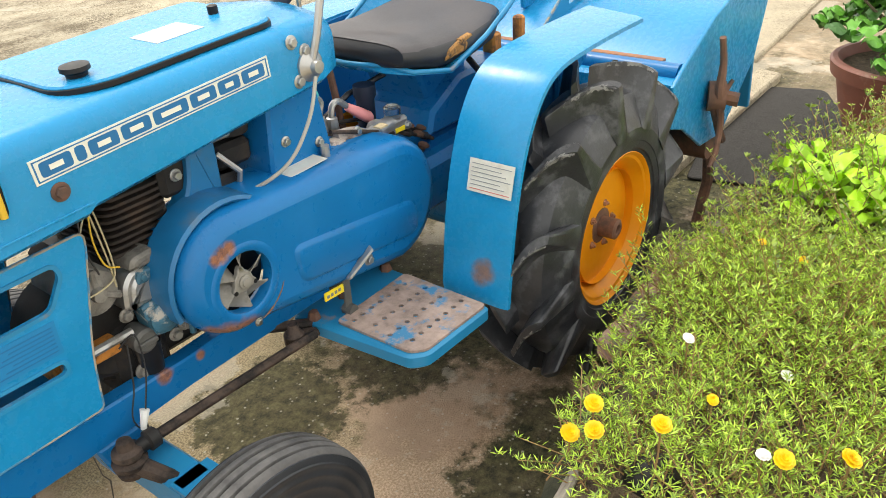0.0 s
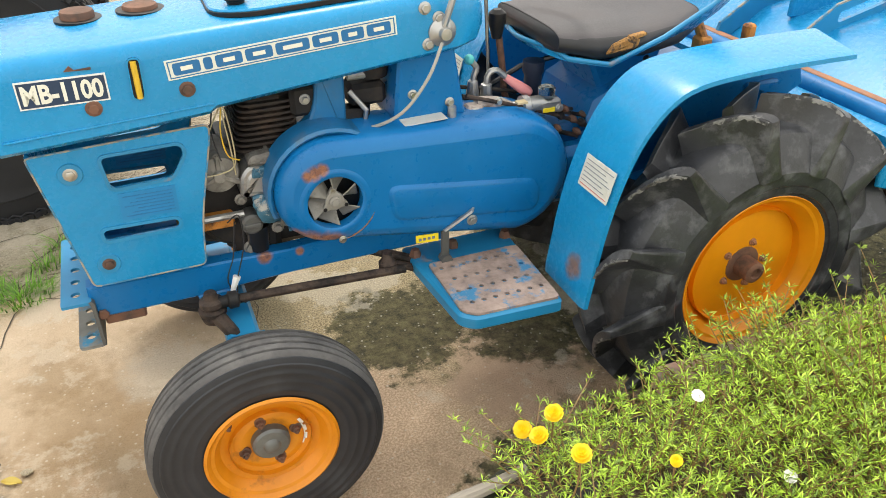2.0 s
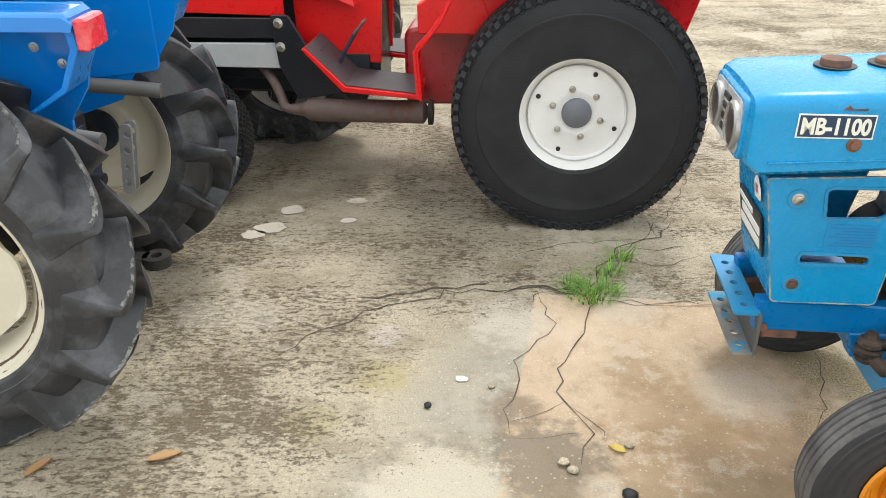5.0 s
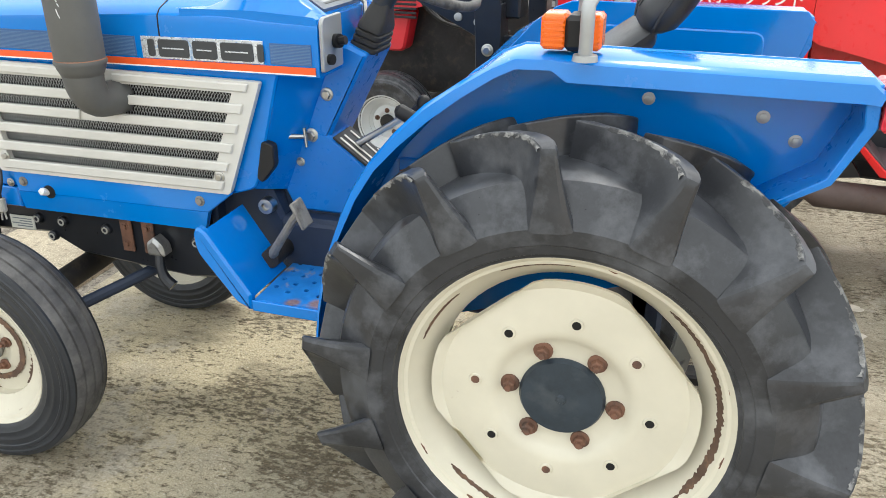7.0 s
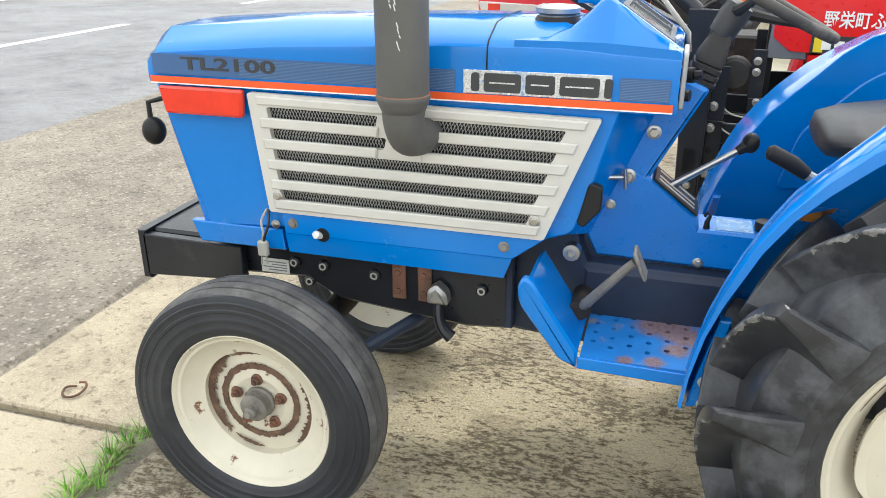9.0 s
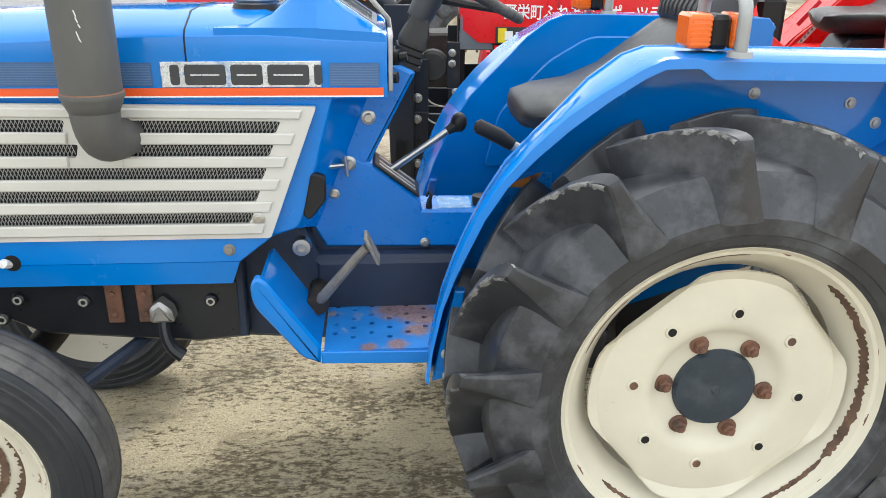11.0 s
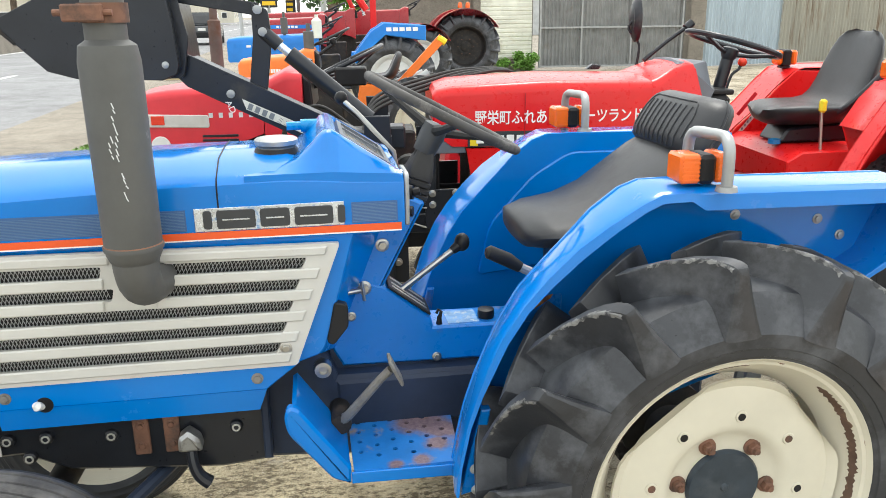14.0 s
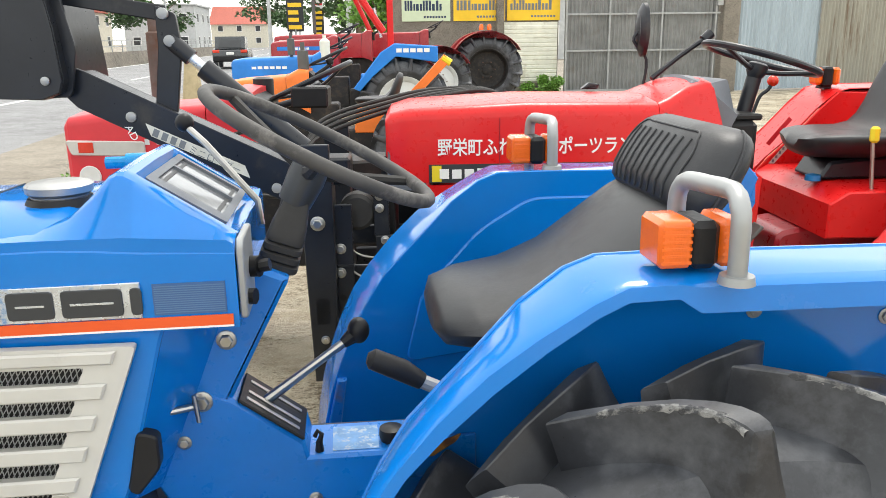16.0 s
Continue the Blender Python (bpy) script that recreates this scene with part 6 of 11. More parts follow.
    # steering
    sm = Matrix.Translation((0.490, 0, 1.250)) @ Euler((0, radians(-27.5), 0)).to_matrix().to_4x4()
    n = 40
    ringp = [(0.197 * math.cos(6.2832 * k / n), 0.197 * math.sin(6.2832 * k / n), 0) for k in range(n + 1)]
    sw = part("steering_wheel", Geo(sm).tube(ringp, 0.0115, 12, caps=False), m_worn_wheel, T, "worn black three-spoke steering wheel", angle=60)
    for a in (90, 210, 330):
        c, s = math.cos(radians(a)), math.sin(radians(a))
        part("spoke", Geo(sm).tube([(0.02 * c, 0.02 * s, -0.045), (0.10 * c, 0.10 * s, -0.028), (0.192 * c, 0.192 * s, -0.004)], [0.014, 0.010, 0.009], 8), m_rubber_boot, sw)
    part("wheel_hub", Geo(sm).lathe([(-0.105, 0.028), (-0.06, 0.032), (-0.035, 0.030), (-0.028, 0.015)], 18, "z"), m_badge_dark, sw, "grey scuffed hub")
    part("steering_column", Geo().tube([(0.575, 0, 1.04), (0.540, 0, 1.165)], [0.022, 0.019], 16), m_rubber_boot, T)
    mb = Matrix.Translation((0.572, 0.0, 1.055)) @ Euler((0, radians(-20), 0)).to_matrix().to_4x4()
    rings = []
    for z, hx, hy in ((0.0, 0.030, 0.058), (0.004, 0.034, 0.062), (0.012, 0.034, 0.062), (0.015, 0.028, 0.056), (0.018, 0.033, 0.060), (0.027, 0.033, 0.060), (0.030, 0.027, 0.054), (0.033, 0.032, 0.058), (0.042, 0.032, 0.058), (0.045, 0.027, 0.052),
                      (0.048, 0.031, 0.055), (0.058, 0.031, 0.055), (0.080, 0.027, 0.042), (0.105, 0.022, 0.028), (0.115, 0.020, 0.022)):
        rings.append([tuple(mb @ Vector((x, y, z))) for x, y in rect2(-hx, hx, -hy, hy, min(hx, hy) * 0.5)])
    part("column_boot", Geo().loft(rings), m_rubber_boot, T, "ribbed black rubber boot")
    part("throttle_lever", Geo().tube([(0.60, -0.05, 1.11), (0.605, -0.06, 1.15), (0.69, -0.10, 1.245), (0.72, -0.115, 1.272)], 0.006, 8), m_steel, T, "thin steel lever with black ball")
    part("lever_knob", Geo().ball(0.727, -0.121, 1.281, 0.0165), m_plastic, T)
    part("light_switch", Geo().tube([(0.612, 0.14, 1.09), (0.585, 0.15, 1.092)], 0.016, 12).tube([(0.585, 0.15, 1.092), (0.57, 0.152, 1.095)], 0.010, 8), m_plastic, T, "black key switch")
    part("light_switch", Geo().tube([(0.615, 0.175, 1.055), (0.59, 0.183, 1.056)], 0.012, 10), m_plastic, T)
    # step, clutch pedal
    holes = [circle2(0.735 - 0.040 * i, 0.135 + 0.045 * j + 0.02 * (i % 2), 0.0068, 8) for i in range(6) for j in range(4) if not (i == 5 and j == 3)]
    st = part("step_plate", Geo().plate(rounded([(0.757, 0.10), (0.500, 0.10), (0.515, 0.345), (0.755, 0.345)], 0.006), holes, 0.508, 0.514, "z"), m_royal_step, T, "worn blue perforated foot plate")
    part("step_lip", Geo().prism([(0.76, 0.512), (0.512, 0.508), (0.512, 0.478), (0.76, 0.484)], 0.343, 0.350, "y", 0.002), m_royal, st)
    wing = rounded([(0.762, 0.485), (0.760, 0.525), (0.866, 0.678), (0.886, 0.686), (0.897, 0.664), (0.893, 0.622), (0.80, 0.50)], [0.004, 0.004, 0.015, 0.012, 0.015, 0.02, 0.01])
    part("step_wing", Geo().prism(wing, 0.325, 0.352, "y", 0.006).prism([(0.762, 0.514), (0.870, 0.676), (0.880, 0.670), (0.772, 0.506)], 0.16, 0.335, "y", 0.002), m_royal, st, "upturned blue front guard of the step")
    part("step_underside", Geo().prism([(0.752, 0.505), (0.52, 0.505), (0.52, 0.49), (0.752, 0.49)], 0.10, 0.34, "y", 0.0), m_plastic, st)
    pd = part("clutch_pedal", Geo().tube([(0.775, 0.20, 0.560), (0.758, 0.225, 0.586), (0.682, 0.26, 0.690), (0.660, 0.27, 0.716)], [0.014, 0.012, 0.010, 0.010], 10), m_gen, T, "worn steel clutch pedal")
    mp = Matrix(((0.9, 0.0, -0.42, 0.650), (0.12, 1.0, 0.0, 0.275), (-0.42, 0.0, -0.9, 0.717), (0, 0, 0, 1)))
    part("pedal_pad", Geo(mp).box(-0.004, 0.004, -0.027, 0.027, -0.034, 0.034, 0.003), m_gen, pd, "ribbed bare metal pad")
    part("pivot", Geo().lathe([(0.13, 0.026), (0.22, 0.024)], 16, "y", (0.775, 0, 0.560)), m_cast, pd)
    again(st, Matrix.Diagonal((1, -1, 1, 1)))
    # upright muffler with its elbow
    mu = part("muffler", Geo().lathe([(1.005, 0.036), (1.012, 0.046), (1.03, 0.054), (1.045, 0.0555), (1.40, 0.0565), (1.43, 0.052), (1.44, 0.038), (1.62, 0.037)], 32, "z", (1.166, 0.295, 0)), m_muffler, T, "grey upright exhaust muffler with scratches")
    rnd = random.Random(12)
    for a, z0, n in ((96, 1.33, 9), (101, 1.20, 5), (84, 1.27, 4)):
        for k in range(n):
            t = radians(a + rnd.uniform(-3, 3))
            z = z0 - 0.012 * k
            part("scratch", Geo().tube([(1.166 + 0.0565 * math.cos(t), 0.295 + 0.0565 * math.sin(t), z), (1.166 + 0.0565 * math.cos(t + 0.06), 0.295 + 0.0565 * math.sin(t + 0.06), z - rnd.uniform(0.006, 0.014))], 0.0012, 5), m_rim_white, mu)
    part("rust_collar", Geo().lathe([(1.040, 0.0562), (1.046, 0.0568), (1.050, 0.0562)], 32, "z", (1.166, 0.295, 0)), m_rust_spot, mu)
    part("elbow", Geo().tube([(1.166, 0.295, 1.02), (1.166, 0.293, 0.985), (1.164, 0.275, 0.955), (1.155, 0.245, 0.945), (1.145, 0.20, 0.945)], [0.047, 0.044, 0.043, 0.042, 0.042], 18, 3), m_muffler, mu)
    part("clamp", Geo().lathe([(1.470, 0.040), (1.470, 0.044), (1.505, 0.044), (1.505, 0.040)], 24, "z", (1.166, 0.295, 0)).box(1.155, 1.225, 0.325, 0.355, 1.472, 1.503, 0.003).tube([(1.14, 0.342, 1.488), (1.24, 0.342, 1.488)], 0.006, 8), m_rusty, mu, "rusty pipe clamp")
    part("weld_ring", Geo().lathe([(1.038, 0.0575), (1.044, 0.0585), (1.048, 0.0575)], 32, "z", (1.166, 0.295, 0)), m_muffler, mu)
    # small items
    ct = part("cable_tail", Geo().tube([(1.555, 0.215, 0.725), (1.553, 0.224, 0.69), (1.566, 0.226, 0.655), (1.572, 0.222, 0.635)], 0.0035, 8, 4), m_wire, T, "frayed cable hanging below the grille")
    part("core_wire", Geo().tube([(1.560, 0.213, 0.725), (1.574, 0.222, 0.695), (1.569, 0.227, 0.665), (1.578, 0.222, 0.635)], 0.003, 8, 4), m_cable, ct)
    part("connector", Geo().box(1.561, 1.589, 0.214, 0.230, 0.600, 0.642, 0.004).tube([(1.570, 0.222, 0.602), (1.566, 0.223, 0.580)], 0.0025, 6).tube([(1.580, 0.222, 0.602), (1.584, 0.221, 0.575)], 0.0025, 6), m_cable, ct, "pale frayed cable connector")
    mi = part("horn_knob", Geo().ball(1.862, 0.205, 0.90, 0.030, sz=1.2), m_plastic, T, "black round rubber bumper on a stalk")
    part("stalk", Geo().tube([(1.835, 0.19, 0.98), (1.872, 0.20, 0.97), (1.868, 0.205, 0.92)], 0.007, 8), m_plastic, mi)
    part("radiator_cap", Geo().tube([(0.83, -0.12, 1.215), (0.79, -0.12, 1.215)], 0.016, 12).tube([(0.865, -0.12, 1.215), (0.83, -0.12, 1.215)], 0.011, 10), m_sky_blue, T)
    # linkage at the tail
    part("drawbar", Geo().box(-0.33, 0.0, -0.03, 0.03, 0.255, 0.285, 0.006).lathe([(0.25, 0.018), (0.25, 0.045), (0.285, 0.045), (0.285, 0.018)], 20, "z", (-0.35, 0, 0), True), m_cast, T, "cast drawbar eye")
    for s in (1, -1):
        part("lift_arm", Geo().tube([(0.0, 0.20 * s, 0.80), (-0.30, 0.235 * s, 0.765), (-0.37, 0.24 * s, 0.755)], 0.024, 12), m_muffler, T, "grey lift arm")
        link = rounded([(-0.24, 0.42), (-0.20, 0.42), (-0.23, 0.66), (-0.27, 0.66)], 0.02)
        hs = [circle2(-0.223 - 0.0095 * k, 0.46 + 0.055 * k, 0.012, 10) for k in range(4)]
        part("link_plate", Geo().plate(link, hs, 0.20 * s, 0.20 * s + 0.012).plate(link, hs, 0.24 * s, 0.24 * s + 0.012), m_galv, T, "perforated steel link plates")
    part("rear_housing", Geo().box(-0.17, -0.08, -0.13, 0.13, 0.42, 0.76, 0.03).lathe([(-0.24, 0.018), (-0.19, 0.018), (-0.185, 0.045), (-0.17, 0.05)], 16, "x", (0, 0, 0.55)), m_black, T, "black rear gear housing with a stub shaft")
    return T


royal_tractor()

# ---- small sky blue tractor: x forward, y left ----
m_foam = surface("torn_brown_foam", (0.34, 0.17, 0.045), 0.9, vary=0.5, grain=120, patch=30, bump=0.4, stain=(0.06, 0.04, 0.025), stain_at=(0.48, 0.58), stain_scale=60)
m_pale_cast = surface("pale_weathered_casting", (0.42, 0.36, 0.32), 0.6, 0.2, vary=0.3, grain=80, patch=14, bump=0.08, stain=(0.16, 0.11, 0.085), stain_at=(0.50, 0.62), stain_scale=24)
m_fan_shroud = surface("grimy_blue_shroud_paint", (0.004, 0.13, 0.31), 0.38, vary=0.22, grain=50, patch=6, bump=0.03, stain=(0.10, 0.15, 0.20), stain_at=(0.56, 0.78), stain_scale=10)
m_caution = surface("caution_label_blue", (0.006, 0.205, 0.46), 0.4, vary=0.08, bump=0.0)
m_bundle = surface("tan_wire_sheath", (0.46, 0.40, 0.24), 0.5, vary=0.2, bump=0.0)


def sky_tractor():
    T = thing("tractor", pose(3.887, 1.319, 0, 0, 0, 174.5), "small faded sky blue tractor with orange wheels and rear tiller", "tractor")
    # wheels
    rim = disc_rim(0.192, 0.165, 0.040, 0.05, ring=0.0)
    rw = part("rear_wheel", rim, m_rim_orange, T, "orange yellow disc wheel with rusty centre", pose(-0.03, 0.435, 0.424))
    part("tyre", lug_tyre(0.412, 0.198, 0.20, 12, lug=0.056, top=0.034, base=0.078, sweep=1.55), m_rubber_dusty, rw, "cracked dusty black tyre with deep lugs", angle=20)
    part("scuffed_rubber", lug_wear(0.412, 0.20, 12, 0.034, 1.55, 0.0, 5), m_scuff, rw, "pale scuffed edges of the lugs")
    part("axle_end", Geo().lathe([(0.038, 0.048), (0.041, 0.047), (0.042, 0.027), (0.085, 0.027), (0.088, 0.022), (0.089, 0.020), (0.089, 0.014), (0.080, 0.012)], 16), m_rusty, rw, "rusty hexagon axle end")
    bolts_on(rw, "bolt", 5, 0.060, 0.040, 0.0065, m_rust_spot, 0.6, 0.009, "rusty wheel nut")
    again(rw, pose(-0.03, -0.435, 0.424, 0, 40, 180))
    fr = disc_rim(0.124, 0.10, 0.012, 0.04, ring=0.006)
    fw = part("front_wheel", fr, m_rim_mustard, T, "orange yellow front disc wheel with stains", pose(1.112, 0.430, 0.256))
    ft = part("tyre", ring_wall(0.243, 0.130, 0.104), m_sidewall, fw, "black front tyre with ringed sidewall")
    part("tread", rib_tread(0.243, 0.104, 5), m_tread, ft, "dusty grey ribbed tread")
    part("hub_cap", Geo().lathe([(0.010, 0.040), (0.028, 0.039), (0.033, 0.034), (0.035, 0.018), (0.037, 0.017), (0.041, 0.012), (0.042, 0.001)], 24), m_hub_plate, fw, "dark steel hub plate with blue paint traces")
    part("valve", Geo().tube([(0.072, 0.012, 0.068), (0.078, 0.035, 0.074)], 0.005, 8), m_rusty, fw)
    for k in range(6):
        part("chalk_mark", Geo(Euler((0, radians(-18 + k * 9), 0)).to_matrix().to_4x4()).box(-0.072 - 0.004 * (k % 2), -0.069, 0.0190, 0.0198, -0.008, 0.008, 0), m_white, fw)
    bolts_on(fw, "bolt", 4, 0.056, 0.014, 0.0085, m_rusty, 1.29, 0.014, "rusty wheel nut")
    again(fw, pose(1.112, -0.430, 0.256, 0, 70, 180))
    # axles and steering links
    part("rear_axle", Geo().lathe([(-0.40, 0.05), (-0.20, 0.05), (-0.18, 0.10), (0.18, 0.10), (0.20, 0.05), (0.40, 0.05)], 20, "y", (0, 0, 0.432)), m_chain_blue, T)
    part("front_axle", Geo().box(1.08, 1.15, -0.30, 0.30, 0.33, 0.40, 0.008).prism([(1.15, 0.40), (1.07, 0.40), (1.085, 0.27), (1.135, 0.27)], 0.26, 0.34, "y", 0.006).prism([(1.15, 0.40), (1.07, 0.40), (1.085, 0.27), (1.135, 0.27)], -0.34, -0.26, "y", 0.006), m_sky_blue_worn, T, "blue front axle beam")
    part("spindle", Geo().tube([(1.118, 0.30, 0.29), (1.118, 0.42, 0.267)], 0.024, 12), m_rusty, T)
    part("axle_knuckle", Geo().lathe([(0.395, 0.012), (0.398, 0.024), (0.408, 0.027), (0.413, 0.021), (0.419, 0.030), (0.428, 0.031), (0.433, 0.022), (0.440, 0.027), (0.450, 0.026), (0.456, 0.016), (0.470, 0.013), (0.472, 0.001)], 14, "z", (1.165, 0.185, 0)).tube([(1.165, 0.185, 0.42), (1.125, 0.26, 0.385), (1.11, 0.31, 0.345)], [0.018, 0.014, 0.018], 10).box(1.14, 1.185, 0.165, 0.205, 0.402, 0.412, 0.003), m_rod, T, "grimy steering ball joint with torn boot")
    part("link_end", Geo().lathe([(1.105, 0.010), (1.11, 0.019), (1.128, 0.020), (1.132, 0.014), (1.15, 0.013)], 12, "x", (0, 0.19, 0.443)), m_cast, T)
    part("drag_link", Geo().tube([(1.16, 0.19, 0.445), (0.72, 0.19, 0.425)], 0.0105, 10), m_rod, T, "rusty steering rod")
    part("cross_rod", Geo().tube([(0.76, 0.16, 0.43), (0.68, 0.17, 0.40), (0.55, 0.24, 0.31), (0.50, 0.28, 0.28)], 0.010, 8, 3).lathe([(0.405, 0.012), (0.412, 0.021), (0.436, 0.022), (0.446, 0.014), (0.462, 0.011)], 12, "z", (0.755, 0.165, 0)).tube([(0.80, 0.1, 0.45), (0.66, 0.16, 0.41)], 0.012, 8), m_rod, T, "bent rusty control rod")
    # frame rails
    rail = [(1.405, 0.505), (0.98, 0.50), (0.60, 0.52), (0.60, 0.44), (0.98, 0.437), (1.20, 0.425), (1.405, 0.425)]
    for s in (1, -1):
        part("frame_rail", Geo().prism(rail, 0.085 * s, 0.125 * s, "y", 0.004), m_chain_blue, T, "blue steel frame rail with rusty edge")

    part("axle_bracket", Geo().prism([(1.19, 0.43), (1.10, 0.43), (1.11, 0.36), (1.17, 0.36)], 0.07, 0.127, "y", 0.005), m_chain_blue, T)
    # perforated front bumper channel
    n = 5
    holes = [circle2(1.430, -0.105 + 0.052 * k, 0.010, 14) for k in range(n)]
    bp = part("front_bumper", Geo().plate(rect2(1.400, 1.460, -0.15, 0.142, 0.006), holes, 0.474, 0.481, "z"), m_sky_blue_worn, T, "perforated blue steel channel bumper")
    part("channel_web", Geo().prism(rounded([(1.393, 0.364), (1.401, 0.364), (1.403, 0.470), (1.409, 0.480), (1.400, 0.481), (1.395, 0.474)], 0.002), -0.15, 0.142, "y", 0.001), m_muffler, bp, "dull upright web of the channel")
    holes = [circle2(1.424, -0.105 + 0.052 * k, 0.010, 14) for k in range(n)]
    part("channel_foot", Geo().plate(rounded([(1.396, -0.15), (1.449, -0.15), (1.449, 0.142), (1.396, 0.142)], [0.004, 0.004, 0.014, 0.010]), holes, 0.362, 0.369, "z"), m_bumper_bare, bp, "bare grey perforated lower flange")
    part("bumper_arm", Geo().box(1.30, 1.385, 0.06, 0.12, 0.40, 0.455, 0.004).bolt(1.385, 0.12, 0.435, 0.012, 0.012), m_rusty, bp)
    part("bumper_arm", Geo().box(1.30, 1.385, -0.12, -0.06, 0.40, 0.455, 0.004), m_rusty, bp)
    # hood
    rings = []
    for x, zb, zt, w, rr in ((1.508, 0.872, 0.975, 0.135, 0.024), (1.500, 0.850, 0.998, 0.160, 0.032), (1.475, 0.832, 1.012, 0.172, 0.038), (1.30, 0.845, 1.021, 0.175, 0.038), (1.10, 0.862, 1.032, 0.175, 0.038), (1.085, 0.872, 1.033, 0.175, 0.038),
                             (0.90, 0.892, 1.043, 0.175, 0.038), (0.70, 0.915, 1.055, 0.175, 0.038), (0.58, 0.925, 1.060, 0.170, 0.044), (0.53, 0.935, 1.056, 0.155, 0.05), (0.505, 0.955, 1.040, 0.125, 0.05), (0.50, 0.975, 1.02, 0.08, 0.03)):
        half = [(x, w - 0.012, zb), (x, w, zb + 0.010), (x, w, zt - rr * 1.15)]
        for k in range(1, 6):
            a = math.pi / 2 * k / 5
            half.append((x, w - rr * (1 - math.cos(a)), zt - rr * 1.15 + rr * 0.95 * math.sin(a)))
        half += [(x, (w - rr) * 0.5, zt - rr * 0.06), (x, 0, zt)]
        rings.append(half + [(a, -b, c) for a, b, c in reversed(half[:-1])])
    hood = part("hood", Geo().loft(rings), m_sky_blue, T, "faded sky blue bonnet with rounded top", angle=40)
    part("fold_line", Geo().prism([(1.462, 0.862), (1.462, 0.866), (1.09, 0.888), (1.09, 0.884)], 0.172, 0.1775, "y", 0.001), m_sky_blue, hood)
    part("rust_nick", Geo().prism([(1.335, 0.981), (1.325, 0.990), (1.318, 0.982), (1.29, 0.984), (1.29, 0.980)], 0.173, 0.1768, "y", 0), m_rusty, hood)
    # decals
    plate_at = Matrix(((-1, 0, 0, 1.419), (0, 0, 1, 0.1755), (0, 1, 0, 0.921), (0, 0, 0, 1)))
    pl = part("model_plate", Geo(plate_at).box(0, 0.150, 0, 0.0505, -0.001, 0.0012, 0), m_white, hood, "navy model plate with white rim")
    part("plate_field", Geo(plate_at).box(0.003, 0.147, 0.003, 0.0475, 0.0011, 0.0020, 0), m_ink_blue, pl)
    lettering("model_lettering", "MB-1100", 0.047, m_ivory, pl, plate_at @ Matrix.Translation((0.008, 0.0095, 0.0020)), 0.0006, 0.134, 0.0016, "ivory model number")
    a = math.atan2(0.036, 0.45)
    la = Matrix.Translation((1.164, 0.1755, 0.941)) @ Matrix(((-1, 0, 0, 0), (0, 0, 1, 0), (0, 1, 0, 0), (0, 0, 0, 1))) @ Matrix.Rotation(a, 4, "Z")
    lp = part("name_band", Geo(la).box(0, 0.450, 0, 0.038, -0.001, 0.0012, 0), m_ivory, hood, "long ivory outlined name band")
    part("band_line", Geo(la).box(0.004, 0.446, 0.0028, 0.0046, 0.001, 0.0020, 0).box(0.004, 0.446, 0.0334, 0.0352, 0.001, 0.0020, 0).box(0.004, 0.0062, 0.0028, 0.0352, 0.001, 0.0020, 0).box(0.4438, 0.446, 0.0028, 0.0352, 0.001, 0.0020, 0), m_letter_blue, lp)
    x = 0.012
    for w in (0.050, 0.016, 0.050, 0.052, 0.066, 0.052, 0.046, 0.050):
        # the maker's name as plain blue blocks
        part("band_block", Geo(la).prism(rounded([(x, 0.0075), (x + w, 0.0075), (x + w, 0.0305), (x, 0.0305)], 0.005, 2), 0.001, 0.0022, "z", 0), m_letter_blue, lp, "blue block of the name band")
        if w > 0.02:
            part("band_gap", Geo(la).box(x + 0.014, x + w - 0.014, 0.0150, 0.0230, 0.0021, 0.0027, 0), m_ivory, lp)
        x += w + 0.0062
    slot = rounded([(1.233, 0.912), (1.208, 0.912), (1.206, 0.992), (1.231, 0.992)], 0.012, 4)
    sg = part("sight_slot", Geo().plate(inset(slot, -0.003), [slot], 0.172, 0.1775), m_sky_blue, hood, "oval slot with fuel sight tube")
    part("slot_depth", Geo().prism(slot, 0.172, 0.1762, "y", 0), m_plastic, sg)
    part("sight_tube", Geo().tube([(1.219, 0.177, 0.916), (1.219, 0.177, 0.986)], 0.0055, 8), m_gold, sg)
    g = Geo()
    for x, z in ((1.301, 0.908), (1.134, 0.921)):
        part("screw", Geo().bolt(x, 0.1745, z, 0.010, 0.010), m_rusty, hood, "rusty hexagon screw")
    for x, z in ((0.655, 1.022), (0.648, 0.948), (0.625, 1.0)):
        part("screw", Geo().bolt(x, 0.172, z, 0.009, 0.010), m_alu, hood)
    for x, y, r in ((1.300, -0.015, 0.032), (1.184, -0.018, 0.034)):
        c = part("filler_cap", Geo().lathe([(1.00, r), (1.034, r), (1.038, r * 0.94), (1.040, r * 0.5), (1.041, 0.0001)], 28, "z", (x, y, 0)), m_alu if x > 1.3 else m_rusty, hood, "round metal filler cap in its hole")
        part("cap_hole", Geo().lathe([(1.010, r * 1.35), (1.0235 if x > 1.25 else 1.0292, r * 1.38), (1.0245 if x > 1.25 else 1.0302, r * 1.30)], 28, "z", (x, y, 0)), m_plastic, c)
    # the tank cover follows the fall of the bonnet
    hm = Matrix.Translation((0.85, 0, 1.0475)) @ Euler((0, radians(3.2), 0)).to_matrix().to_4x4()
    hatch = rounded([(0.215, 0.10), (0.15, 0.138), (-0.20, 0.138), (-0.22, -0.138), (0.215, -0.138)], 0.04)
    h = part("hatch", Geo(hm).prism(hatch, -0.004, 0.006, "z", 0.003), m_sky_blue, hood, "raised tank cover on the bonnet")
    part("hatch_seam", Geo(hm).prism(inset(hatch, -0.003), -0.008, 0.0015, "z", 0.001), m_plastic, h)
